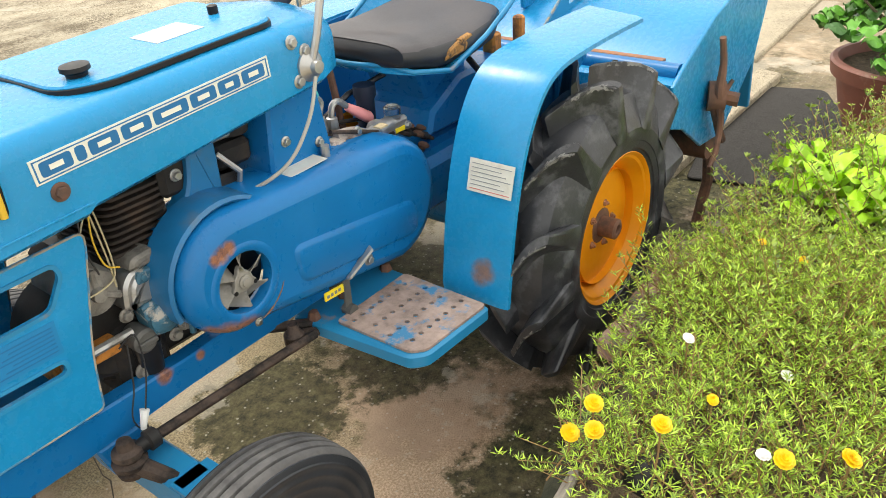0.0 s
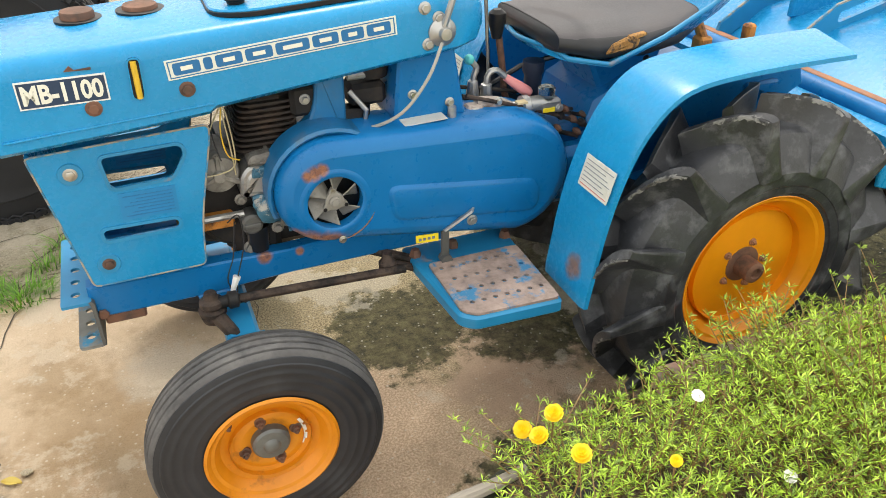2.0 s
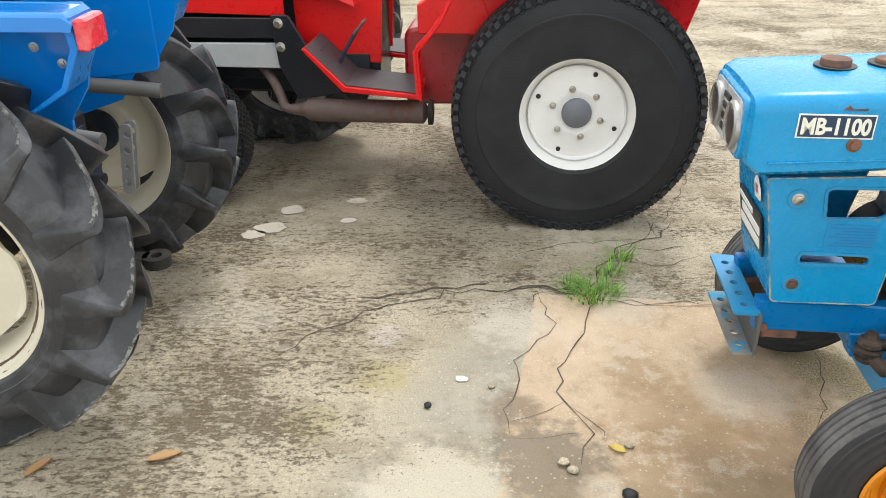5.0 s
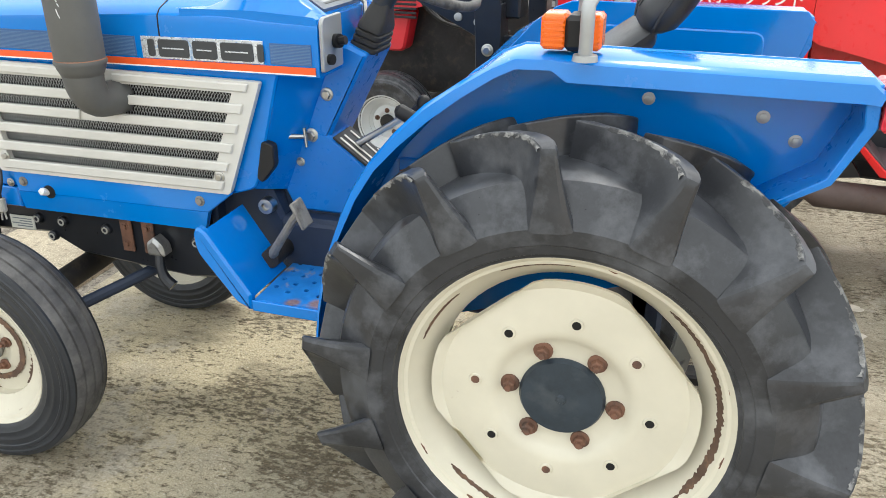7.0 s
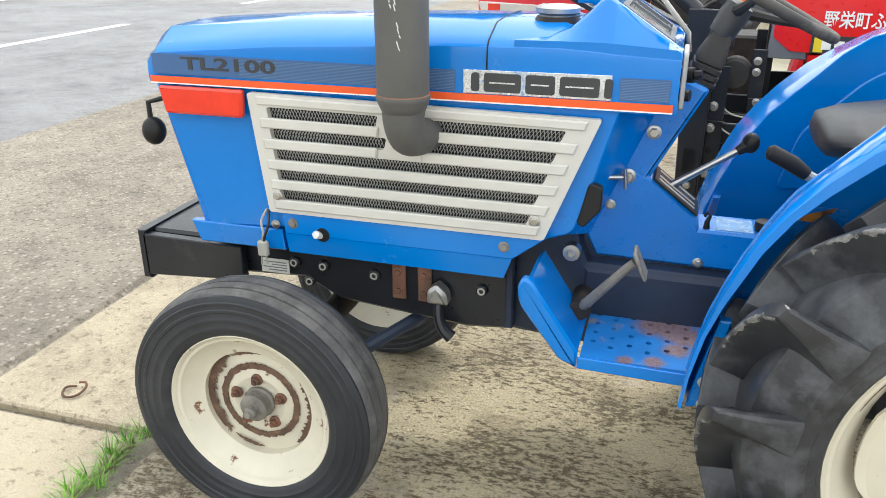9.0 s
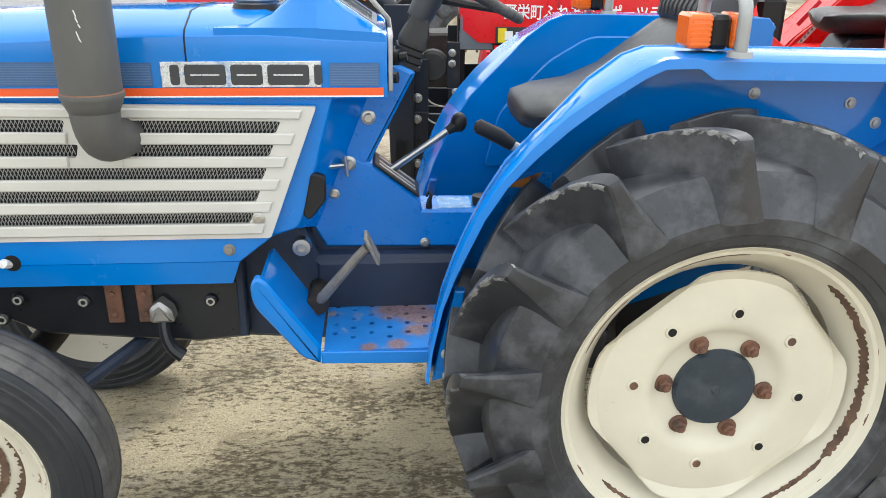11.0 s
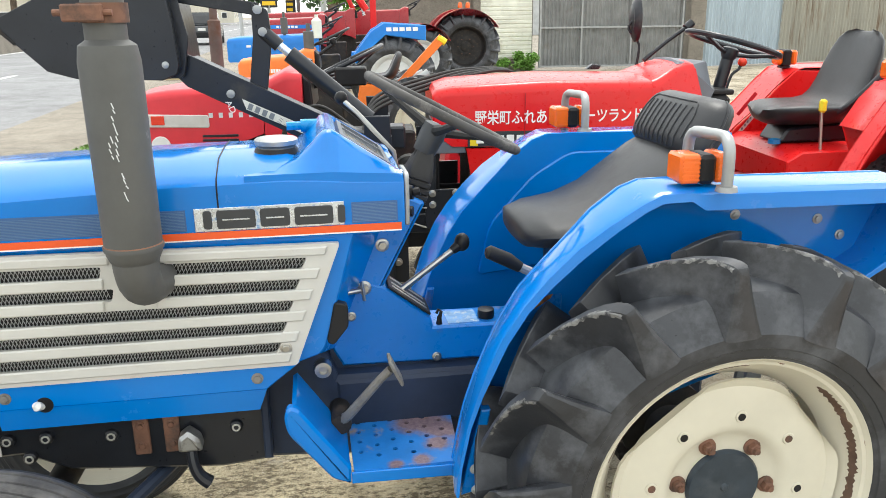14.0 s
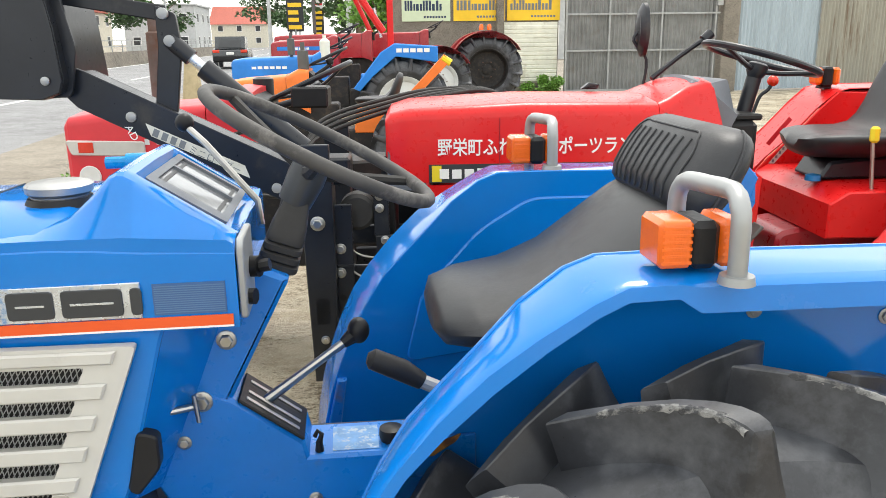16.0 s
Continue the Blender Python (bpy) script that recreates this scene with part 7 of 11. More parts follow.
    part("hatch_label", Geo(hm).box(-0.10, 0.0, -0.02, 0.06, 0.0055, 0.0070, 0), m_paper, h)
    part("hatch_knob", Geo(hm).lathe([(0.002, 0.016), (0.012, 0.018), (0.016, 0.024), (0.023, 0.023), (0.025, 0.012)], 20, "z", (0.16, 0.075, 0)), m_plastic, h, "black knob on the tank cover")
    part("hatch_stud", Geo(hm).lathe([(0.002, 0.010), (0.020, 0.010), (0.022, 0.006)], 12, "z", (-0.17, 0.0, 0)), m_plastic, h)
    # nose with headlamps
    face = rounded([(-0.135, 0.848), (0.135, 0.848), (0.138, 0.985), (-0.138, 0.985)], 0.03)
    nose = part("nose_grille", Geo().prism(face, 1.496, 1.514, "x", 0.004), m_sky_blue, T, "recessed nose with two round headlamps")
    part("grille_screen", Geo().prism(rounded([(-0.122, 0.856), (0.122, 0.856), (0.125, 0.975), (-0.125, 0.975)], 0.03), 1.512, 1.516, "x", 0), m_lamp_panel, nose)
    for k in range(4):
        part("grille_bar", Geo().box(1.515, 1.520, -0.028, 0.028, 0.874 + 0.024 * k, 0.888 + 0.024 * k, 0.001), m_plastic, nose)
    for y in (0.078, -0.078):
        hl = part("headlamp", Geo().lathe([(1.512, 0.052), (1.524, 0.052), (1.528, 0.047), (1.522, 0.040)], 28, "x", (0, y, 0.914)), m_alu, nose, "round headlamp with clear lens")
        part("reflector", Geo().lathe([(1.516, 0.010), (1.518, 0.030), (1.523, 0.046)], 24, "x", (0, y, 0.914)), m_steel, hl)
        part("lens", Geo().lathe([(1.522, 0.046), (1.529, 0.040), (1.533, 0.02), (1.534, 0.0001)], 24, "x", (0, y, 0.914)), m_lens, hl, "clear glass lens")
    # lower flank panel with two cut-outs, wrapping round the front
    outer = rounded([(1.443, 0.816), (1.104, 0.832), (1.108, 0.80), (1.150, 0.62), (1.158, 0.516), (1.385, 0.514)], [0.008, 0.02, 0.03, 0.05, 0.012, 0.012])
    up = rounded([(1.316, 0.796), (1.166, 0.800), (1.160, 0.780), (1.190, 0.732), (1.308, 0.727)], 0.012)
    lo = rounded([(1.343, 0.641), (1.195, 0.639), (1.195, 0.617), (1.343, 0.615)], 0.011)
    fp = part("side_panel", Geo().plate(outer, [up, lo], 0.132, 0.140), m_sky_blue, T, "sky blue side guard with two cut-outs")
    part("worn_edge", Geo().tube([(x, 0.1395, z) for x, z in outer + outer[:1]], 0.0022, 6, caps=False), m_worn_edge, fp, "paint worn off along the panel edge")
    for hole in (up, lo):
        part("cutout_rim", Geo().plate(inset(hole, -0.006), [inset(hole, 0.001)], 0.139, 0.1425), m_sky_blue_worn, fp, "chipped rim of a cut-out")
    for x, z in ((1.373, 0.772), (1.347, 0.563)):
        w = part("washer", Geo().lathe([(0.139, 0.024), (0.143, 0.022), (0.143, 0.012)], 20, "y", (x, 0, z)), m_sky_blue_worn, fp)
        part("panel_bolt", Geo().bolt(x, 0.142, z, 0.009, 0.007), m_steel if z > 0.7 else m_rusty, fp)
    tx = part("caution_text", Geo().box(1.19, 1.30, 0.1395, 0.1412, 0.655, 0.715, 0), m_caution, fp, "small blue printed caution text")
    for k in range(7):
        part("text_line", Geo().box(1.197, 1.292 - 0.012 * (k % 3), 0.1410, 0.1420, 0.662 + 0.0072 * k, 0.6638 + 0.0072 * k, 0), m_letter_blue, tx)
    again(fp, Matrix.Translation((0, -0.272, 0)))
    front = part("front_panel", Geo().prism([(1.443, 0.816), (1.435, 0.816), (1.377, 0.514), (1.385, 0.514)], -0.138, 0.138, "y", 0.003), m_sky_blue, T, "blue front panel with badge")
    mf = Matrix.Translation((1.417, 0.0, 0.665)) @ Euler((0, radians(10.8), 0)).to_matrix().to_4x4()
    part("front_badge", Geo(mf).box(0.0, 0.006, -0.10, 0.10, -0.06, 0.045, 0.002), m_black, front, "black and white front badge")
    part("badge_flake", Geo(mf).box(0.005, 0.008, -0.085, 0.085, -0.045, -0.02, 0.001).box(0.005, 0.008, -0.07, 0.09, -0.01, 0.012, 0.001).box(0.005, 0.008, -0.09, 0.03, 0.02, 0.035, 0.001), m_white, front)
    part("front_sticker", Geo(mf).prism([(0.06, 0.08), (0.10, 0.085), (0.105, 0.11), (0.08, 0.14), (0.058, 0.12)], 0.004, 0.007, "x", 0), m_white, front)
    part("sticker_mark", Geo(mf).box(0.0065, 0.008, 0.072, 0.088, 0.098, 0.118, 0.0), m_red_ink, front)
    # engine
    eng = part("engine_block", Geo().box(0.86, 1.10, -0.12, 0.055, 0.47, 0.74, 0.02).box(0.98, 1.085, -0.10, 0.085, 0.44, 0.60, 0.015).lathe([(0.04, 0.10), (0.06, 0.10), (0.07, 0.09)], 24, "y", (1.06, 0, 0.60)), m_cast, T, "grimy dark cast engine block")
    for k in range(9):
        z = 0.735 + 0.0125 * k
        part("fin", Geo().prism(rounded([(1.055 - 0.002 * k, -0.10), (0.915, -0.10), (0.915, 0.092), (1.055 - 0.002 * k, 0.092)], 0.03), z, z + 0.006, "z", 0.001), m_fins, eng, "rust brown cooling fin")
    part("cylinder", Geo().box(0.93, 1.035, -0.09, 0.078, 0.72, 0.865, 0.02), m_fins, eng)
    part("cylinder_head", Geo().box(0.86, 1.07, -0.10, 0.085, 0.845, 0.895, 0.012).box(0.87, 0.93, 0.02, 0.10, 0.80, 0.87, 0.01), m_cast, eng)
    part("rocker_bolt", Geo().bolt(0.90, 0.10, 0.84, 0.008, 0.012), m_alu, eng)
    alt = part("generator", Geo().lathe([(-0.02, 0.043), (0.095, 0.045), (0.106, 0.040), (0.110, 0.022), (0.112, 0.014), (0.122, 0.012), (0.123, 0.001)], 28, "y", (1.098, 0, 0.703)), m_gen, eng, "dull round generator")
    for k in range(3):
        a = radians(90 + 120 * k)
        part("generator_rib", Geo().prism([(1.098 + math.cos(a + o) * r, 0.703 + math.sin(a + o) * r) for r, o in ((0.012, -0.5), (0.044, -0.10), (0.044, 0.10), (0.012, 0.5))], 0.100, 0.1135, "y", 0.002).bolt(1.098 + 0.041 * math.cos(a), 0.105, 0.703 + 0.041 * math.sin(a), 0.005, 0.008), m_gen, alt)
    part("flywheel", Geo().lathe([(-0.03, 0.10), (0.05, 0.10), (0.06, 0.09)], 32, "y", (1.10, 0, 0.61)), m_cast, eng)
    cover = rounded([(1.062, 0.645), (1.056, 0.692), (1.038, 0.715), (1.000, 0.713), (0.984, 0.660), (1.000, 0.636)], 0.012)
    pump = part("governor_cover", Geo().prism(cover, 0.05, 0.118, "y", 0.006).prism(inset(cover, 0.012), 0.112, 0.124, "y", 0.005), m_alu, eng, "pale aluminium governor cover")
    part("cover_cap", Geo().prism(rounded([(1.040, 0.716), (1.030, 0.738), (0.985, 0.742), (0.975, 0.728), (0.99, 0.714)], 0.010), 0.06, 0.122, "y", 0.006), m_gen, pump)
    part("cover_patch", Geo().prism(rounded([(1.035, 0.690), (1.030, 0.712), (0.985, 0.712), (0.980, 0.690)], 0.008), 0.10, 0.1275, "y", 0.003).bolt(1.02, 0.1275, 0.702, 0.007, 0.004), m_flaking, pump)
    for bx, bz in ((1.062, 0.640), (0.985, 0.648)):
        part("cover_bolt", Geo().bolt(bx, 0.11, bz, 0.009, 0.012), m_gen, pump)
    part("pump_body", Geo().prism(rounded([(1.040, 0.648), (0.962, 0.650), (0.955, 0.590), (0.985, 0.572), (1.030, 0.580)], 0.010), 0.085, 0.130, "y", 0.006).lathe([(0.12, 0.030), (0.138, 0.030), (0.143, 0.022), (0.150, 0.012)], 18, "y", (1.005, 0, 0.615)).bolt(0.98, 0.13, 0.635, 0.009, 0.012).bolt(1.028, 0.13, 0.632, 0.009, 0.010).bolt(0.975, 0.13, 0.59, 0.008, 0.012).tube([(0.985, 0.14, 0.61), (0.97, 0.155, 0.60), (0.968, 0.15, 0.565)], 0.006, 8), m_flaking, eng, "flaking blue pump body")
    part("pump_nut", Geo().bolt(0.972, 0.135, 0.583, 0.010, 0.014).bolt(0.995, 0.135, 0.570, 0.009, 0.012).box(0.968, 1.004, 0.146, 0.154, 0.612, 0.632, 0.003), m_gen, eng)
    part("oil_cap", Geo().lathe([(0.085, 0.024), (0.125, 0.024), (0.130, 0.018)], 18, "y", (1.047, 0, 0.582)).box(1.028, 1.066, 0.125, 0.136, 0.577, 0.587, 0.002), m_muffler, eng, "grey slotted oil cap")
    part("filter_bowl", Geo().lathe([(0.505, 0.022), (0.565, 0.026)], 16, "z", (1.036, 0.10, 0)), m_black, eng)
    part("block_bolt", Geo().bolt(1.055, 0.10, 0.512, 0.011, 0.012), m_gen, eng)
    part("ledge", Geo().box(1.08, 1.20, 0.03, 0.10, 0.57, 0.60, 0.004), m_rust_orange, eng)
    part("stud", Geo().tube([(1.06, 0.11, 0.605), (1.19, 0.11, 0.605)], 0.008, 8), m_alu, eng)
    for pts, mat in (([(1.072, 0.11, 0.860), (1.065, 0.112, 0.831), (1.060, 0.115, 0.754), (1.067, 0.118, 0.721), (1.099, 0.122, 0.712), (1.141, 0.122, 0.711)], m_bundle), ([(1.075, 0.11, 0.857), (1.070, 0.112, 0.80), (1.066, 0.114, 0.745), (1.064, 0.112, 0.70)], m_bundle),
                     ([(1.078, 0.11, 0.850), (1.099, 0.115, 0.816), (1.112, 0.12, 0.79)], m_bundle), ([(1.073, 0.112, 0.856), (1.082, 0.115, 0.80), (1.075, 0.118, 0.75), (1.052, 0.118, 0.735)], m_gold),
                     ([(1.09, 0.11, 0.86), (1.10, 0.115, 0.80), (1.09, 0.12, 0.74)], m_wire), ([(1.085, 0.13, 0.60), (1.10, 0.14, 0.52), (1.12, 0.145, 0.46), (1.09, 0.15, 0.40)], m_wire),
                     ([(1.10, 0.13, 0.60), (1.075, 0.145, 0.62), (1.075, 0.15, 0.55), (1.10, 0.155, 0.47), (1.105, 0.16, 0.44)], m_wire)):
        part("wire", Geo().tube(pts, 0.0016, 6, 5), mat, eng)
    part("wire_plug", Geo().tube([(1.10, 0.155, 0.478), (1.115, 0.16, 0.445)], [0.009, 0.005], 8), m_white, eng, "white wire connector")
    carb = part("carburettor", Geo().box(0.715, 0.80, 0.02, 0.09, 0.80, 0.85, 0.01).lathe([(0.86, 0.035), (0.89, 0.040), (0.905, 0.040)], 20, "z", (0.74, 0.06, 0)).lathe([(0.74, 0.020), (0.80, 0.024)], 16, "z", (0.775, 0.075, 0)).box(0.77, 0.83, 0.05, 0.10, 0.76, 0.80, 0.006), m_cast, eng, "dusty carburettor and linkage")
    part("carb_detail", Geo().tube([(0.80, 0.09, 0.84), (0.77, 0.11, 0.80), (0.775, 0.10, 0.75)], 0.006, 8).tube([(0.72, 0.08, 0.87), (0.80, 0.08, 0.87)], 0.010, 10).ball(0.80, 0.095, 0.755, 0.014).ball(0.76, 0.10, 0.72, 0.016), m_alu, carb)
    part("air_cleaner", Geo().lathe([(0.86, 0.05), (0.92, 0.055)], 20, "z", (0.70, 0.02, 0)), m_black, carb)
    # blue fan shroud between engine and belt guard
    ring = [(0.875 + 0.140 * math.cos(radians(d)), 0.66 + 0.140 * math.sin(radians(d))) for d in range(-20, 150, 10)]
    inn = [(0.875 + 0.128 * math.cos(radians(d)), 0.66 + 0.128 * math.sin(radians(d))) for d in range(140, -30, -10)]
    part("fan_shroud", Geo().prism(ring + inn, 0.10, 0.185, "y", 0.006).prism(rounded([(0.874, 0.905), (0.816, 0.905), (0.816, 0.735), (0.93, 0.735), (0.930, 0.772), (0.903, 0.786), (0.884, 0.825)], [0.004, 0.004, 0.004, 0.004, 0.02, 0.02, 0.03]), 0.07, 0.115, "y", 0.005), m_fan_shroud, T, "grimy blue curved fan shroud")
    # belt guard: a long rounded cover
    def guard(k):
        c0, r0, c1, r1 = (0.880, 0.662), 0.122 - k, (0.448, 0.618), 0.148 - k
        pts = [(c0[0] + r0 * math.cos(radians(d)), c0[1] + r0 * math.sin(radians(d))) for d in range(-98, 90, 11)]
        q = [(c1[0] + r1 * math.cos(radians(d)), c1[1] + r1 * math.sin(radians(d))) for d in range(88, 268, 11)]
        return pts + q

    rings = [[(x, y, z) for x, z in guard(k)] for y, k in ((0.065, 0.0), (0.180, 0.0), (0.198, 0.006), (0.210, 0.018), (0.214, 0.034))]
    shell = Geo().loft(rings, True, False).plate(guard(0.034), [circle2(0.879, 0.645, 0.0605, 36)], 0.2115, 0.214, "y")
    bg = part("belt_guard", shell, m_chain_blue, T, "deep blue sheet belt guard with rust marks", angle=40)
    emb = rounded([(0.764, 0.664), (0.385, 0.614), (0.382, 0.522), (0.752, 0.572)], [0.030, 0.045, 0.045, 0.030], 6)
    rings = [[(x, y, z) for x, z in inset(emb, k)] for y, k in ((0.213, 0.0), (0.219, 0.006), (0.221, 0.012))]
    part("embossed_panel", Geo().loft(rings), m_chain_blue, bg, angle=50)
    part("opening_rim", Geo().lathe([(0.2135, 0.080), (0.2165, 0.074), (0.2170, 0.066), (0.2140, 0.0605), (0.190, 0.0600), (0.190, 0.0620), (0.2110, 0.0640)], 40, "y", (0.879, 0, 0.645), True), m_chain_blue, bg, "pressed ring round the fan opening")
    # black disc closes the opening, in place of the shade inside the guard
    part("fan_hole_shade", Geo().lathe([(0.168, 0.0001), (0.168, 0.075), (0.164, 0.075), (0.164, 0.0001)], 36, "y", (0.879, 0, 0.645)), m_plastic, bg)
    fan = Matrix.Translation((0.879, 0, 0.645))
    lobes = []
    for k in range(30):
        a = 2 * math.pi * k / 30
        lobes.append(((0.021 + 0.012 * max(0.0, math.cos(3 * (a - radians(85)))) ** 2) * math.cos(a), (0.021 + 0.012 * max(0.0, math.cos(3 * (a - radians(85)))) ** 2) * math.sin(a)))
    pul = part("fan_pulley", Geo(fan).prism(lobes, 0.196, 0.208, "y", 0.002).lathe([(0.206, 0.013), (0.212, 0.013), (0.213, 0.009), (0.216, 0.008), (0.217, 0.001)], 16), m_fan, bg, "dull cast fan pulley with six blades")
    for k in range(6):
        a = radians(60 * k + 22)
        rings = [[(r * math.cos(a + o + w), y, r * math.sin(a + o + w)) for o, y in ((0.0, 0.207), (0.72, 0.178), (0.79, 0.176), (0.06, 0.2075))] for r, w in ((0.016, 0.10), (0.036, 0.04), (0.0585, 0.0))]
        part("blade", Geo(fan).loft(rings), m_fan, pul)
    for k in range(3):
        a = radians(120 * k + 85)
        part("pulley_hole", Geo(fan).lathe([(0.207, 0.0045), (0.2086, 0.0045), (0.2087, 0.0001)], 10, "y", (0.027 * math.cos(a), 0, 0.027 * math.sin(a))), m_plastic if k else m_steel, pul)
    part("worn_arc", ragged_ring(0.092, 0.0945, 205, 262, 0.2150, random.Random(6), 0.6), m_rust_spot, bg, "thin rubbed rust line", fan)
    part("guard_screw", Geo().bolt(0.870, 0.2145, 0.553, 0.006, 0.006), m_steel, bg)
    part("guard_screw", Geo().bolt(0.560, 0.214, 0.535, 0.009, 0.010), m_alu, bg)
    part("caution_sticker", Geo().prism([(0.700, 0.503), (0.700, 0.522), (0.645, 0.518), (0.645, 0.499)], 0.2130, 0.2158, "y", 0), m_yellow, bg, "small yellow caution sticker")
    for k in range(4):
        part("sticker_bar", Geo().box(0.654 + 0.011 * k, 0.661 + 0.011 * k, 0.2155, 0.2165, 0.507, 0.514, 0), m_ink, bg)
    mt = Matrix.Translation((0.66, 0.135, 0.7765)) @ Euler((0, radians(1.5), 0)).to_matrix().to_4x4()
    part("top_label", Geo(mt).box(-0.055, 0.045, -0.035, 0.04, 0, 0.0015, 0), m_paper, bg, "pale aluminium label")
    part("paper_tag", Geo(mt).box(-0.26, -0.235, 0.005, 0.025, -0.006, -0.002, 0), m_marker, bg)
    # pillar below the bonnet's rear
    pil = part("hood_pillar", Geo().prism(rounded([(0.700, 0.935), (0.575, 0.935), (0.545, 0.765), (0.715, 0.765)], 0.008), -0.10, 0.135, "y", 0.006), m_chain_blue, T, "blue sheet pillar under the bonnet")
    for x, z in ((0.672, 0.83), (0.585, 0.80)):
        part("pillar_bolt", Geo().bolt(x, 0.135, z, 0.0075, 0.010), m_steel, pil)
    part("clevis", Geo().tube([(0.585, 0.15, 0.765), (0.585, 0.15, 0.795)], 0.010, 10), m_alu, pil)
    th = part("throttle_pivot", Geo().lathe([(0.165, 0.030), (0.178, 0.030), (0.184, 0.022), (0.190, 0.014), (0.200, 0.012), (0.201, 0.001)], 24, "y", (0.618, 0, 0.971)), m_alu, T, "round steel throttle pivot")
    part("throttle_arm", Geo().tube([(0.618, 0.185, 0.984), (0.604, 0.19, 1.03), (0.582, 0.19, 1.10), (0.56, 0.19, 1.17)], 0.0075, 8), m_alu, th)
    part("throttle_cable", Geo().tube([(0.626, 0.195, 0.955), (0.660, 0.20, 0.885), (0.715, 0.19, 0.815), (0.775, 0.15, 0.775), (0.81, 0.11, 0.772)], 0.0038, 8, 5), m_cable, th, "thin grey bowden cable")
    # step with drilled plate
    holes = []
    for i in range(7):
        for j in range(4):
            holes.append(circle2(0.646 - 0.0285 * i - 0.012 * (j % 2), 0.236 + 0.050 * j, 0.0062, 8))
    top = rounded([(0.668, 0.205), (0.436, 0.205), (0.444, 0.440), (0.642, 0.430), (0.668, 0.405)], 0.012)
    st = part("footstep", Geo().plate(top, holes, 0.428, 0.434, "z"), m_step_worn, T, "worn drilled footstep with bare rusty metal")
    part("step_skirt", Geo().prism(rounded([(0.700, 0.10), (0.424, 0.10), (0.438, 0.446), (0.646, 0.437), (0.676, 0.410)], 0.014), 0.392, 0.4275, "z", 0.006), m_sky_blue_worn, st, "blue folded edge of the step")
    for k in range(2):
        part("edge_hole", Geo().lathe([(0, 0.009), (0.003, 0.009)], 12, "x", (0.6745 - 0.004 * k, 0.33 + 0.05 * k, 0.408)), m_plastic, st)
    g = Geo()
    for x, y in ((0.68, 0.15), (0.58, 0.145), (0.44, 0.15)):
        part("step_bolt", Geo().lathe([(0.427, 0.016), (0.432, 0.015), (0.445, 0.010), (0.446, 0.001)], 6, "z", (x, y, 0)), m_rusty, st)
    pd = part("brake_pedal", Geo().box(0.612, 0.632, 0.195, 0.205, 0.43, 0.535, 0.003).lathe([(0.19, 0.014), (0.215, 0.014)], 12, "y", (0.622, 0, 0.437)), m_muffler, T, "bent steel brake pedal")
    mp = Matrix.Translation((0.590, 0.21, 0.545)) @ Euler((radians(12), radians(38), radians(-20))).to_matrix().to_4x4()
    part("pedal_pad", Geo(mp).prism(rounded([(-0.045, -0.03), (0.04, -0.025), (0.05, 0.0), (0.04, 0.03), (-0.04, 0.025)], 0.006), -0.003, 0.003, "z", 0.001), m_galv, pd, "worn folded pedal plate")
    # fenders
    arc_o = [tuple(p)[:2] for p in curve_through([Vector((x, z, 0)) for x, z in ((0.398, 0.398), (0.388, 0.47), (0.374, 0.57), (0.350, 0.675), (0.318, 0.762), (0.282, 0.822), (0.236, 0.868), (0.175, 0.894), (0.07, 0.905), (-0.10, 0.909), (-0.232, 0.908))], [1] * 11, 3)[0]]
    rings = []
    for i, (x, z) in enumerate(arc_o):
        a, b = arc_o[max(i - 1, 0)], arc_o[min(i + 1, len(arc_o) - 1)]
        d = Vector((b[0] - a[0], b[1] - a[1])).normalized()
        nx, nz = d.y, -d.x
        y1 = 0.462
        y0 = 0.285 if i else 0.29
        k = i / (len(arc_o) - 1)
        xi, zi = x - 0.055 * max(0, k - 0.72) * 3.5, z
        rings.append([(xi, y0, zi), (x, y1 - 0.015, z), (x - nx * 0.004, y1, z - nz * 0.004), (x - nx * 0.014, y1 + 0.001, z - nz * 0.014), (x - nx * 0.014, y1 - 0.005, z - nz * 0.014), (x - nx * 0.006, y1 - 0.014, z - nz * 0.006), (xi - nx * 0.006, y0, zi - nz * 0.006)])
    fd = part("fender", Geo().loft(rings), m_sky_blue, T, "sky blue curved mudguard with rust spot and label", angle=45)
    wall = [(x, z) for x, z in arc_o[12:]] + [(-0.28, 0.78), (-0.05, 0.66), (0.20, 0.62)]
    part("inner_wall", Geo().prism([(x - 0.004, z - 0.006) for x, z in wall], 0.280, 0.288, "y", 0.002), m_chain_blue, fd)
    ml = Matrix.Translation((0.3500, 0.405, 0.686)) @ Euler((0, radians(-15), 0)).to_matrix().to_4x4()
    fl = part("spec_label", Geo(ml).box(0.0025, 0.0045, -0.065, 0.048, -0.036, 0.036, 0), m_paper, fd, "aged white data label")
    for k in range(7):
        part("label_line", Geo(ml).box(0.0044, 0.0053, -0.058, 0.042 - 0.012 * (k % 3), -0.030 + 0.0092 * k, -0.0285 + 0.0092 * k, 0), m_ink if k else m_red_ink, fl)
    again(fd, Matrix.Diagonal((1, -1, 1, 1)))
    # transmission and levers
    part("gearbox", Geo().box(-0.12, 0.55, -0.11, 0.11, 0.46, 0.68, 0.02).box(-0.10, 0.30, -0.16, 0.16, 0.50, 0.64, 0.02).prism([(0.22, 0.68), (-0.12, 0.68), (-0.12, 0.80), (0.08, 0.80), (0.20, 0.74)], -0.13, 0.13, "y", 0.01), m_chain_blue, T, "deep blue gearbox housing")
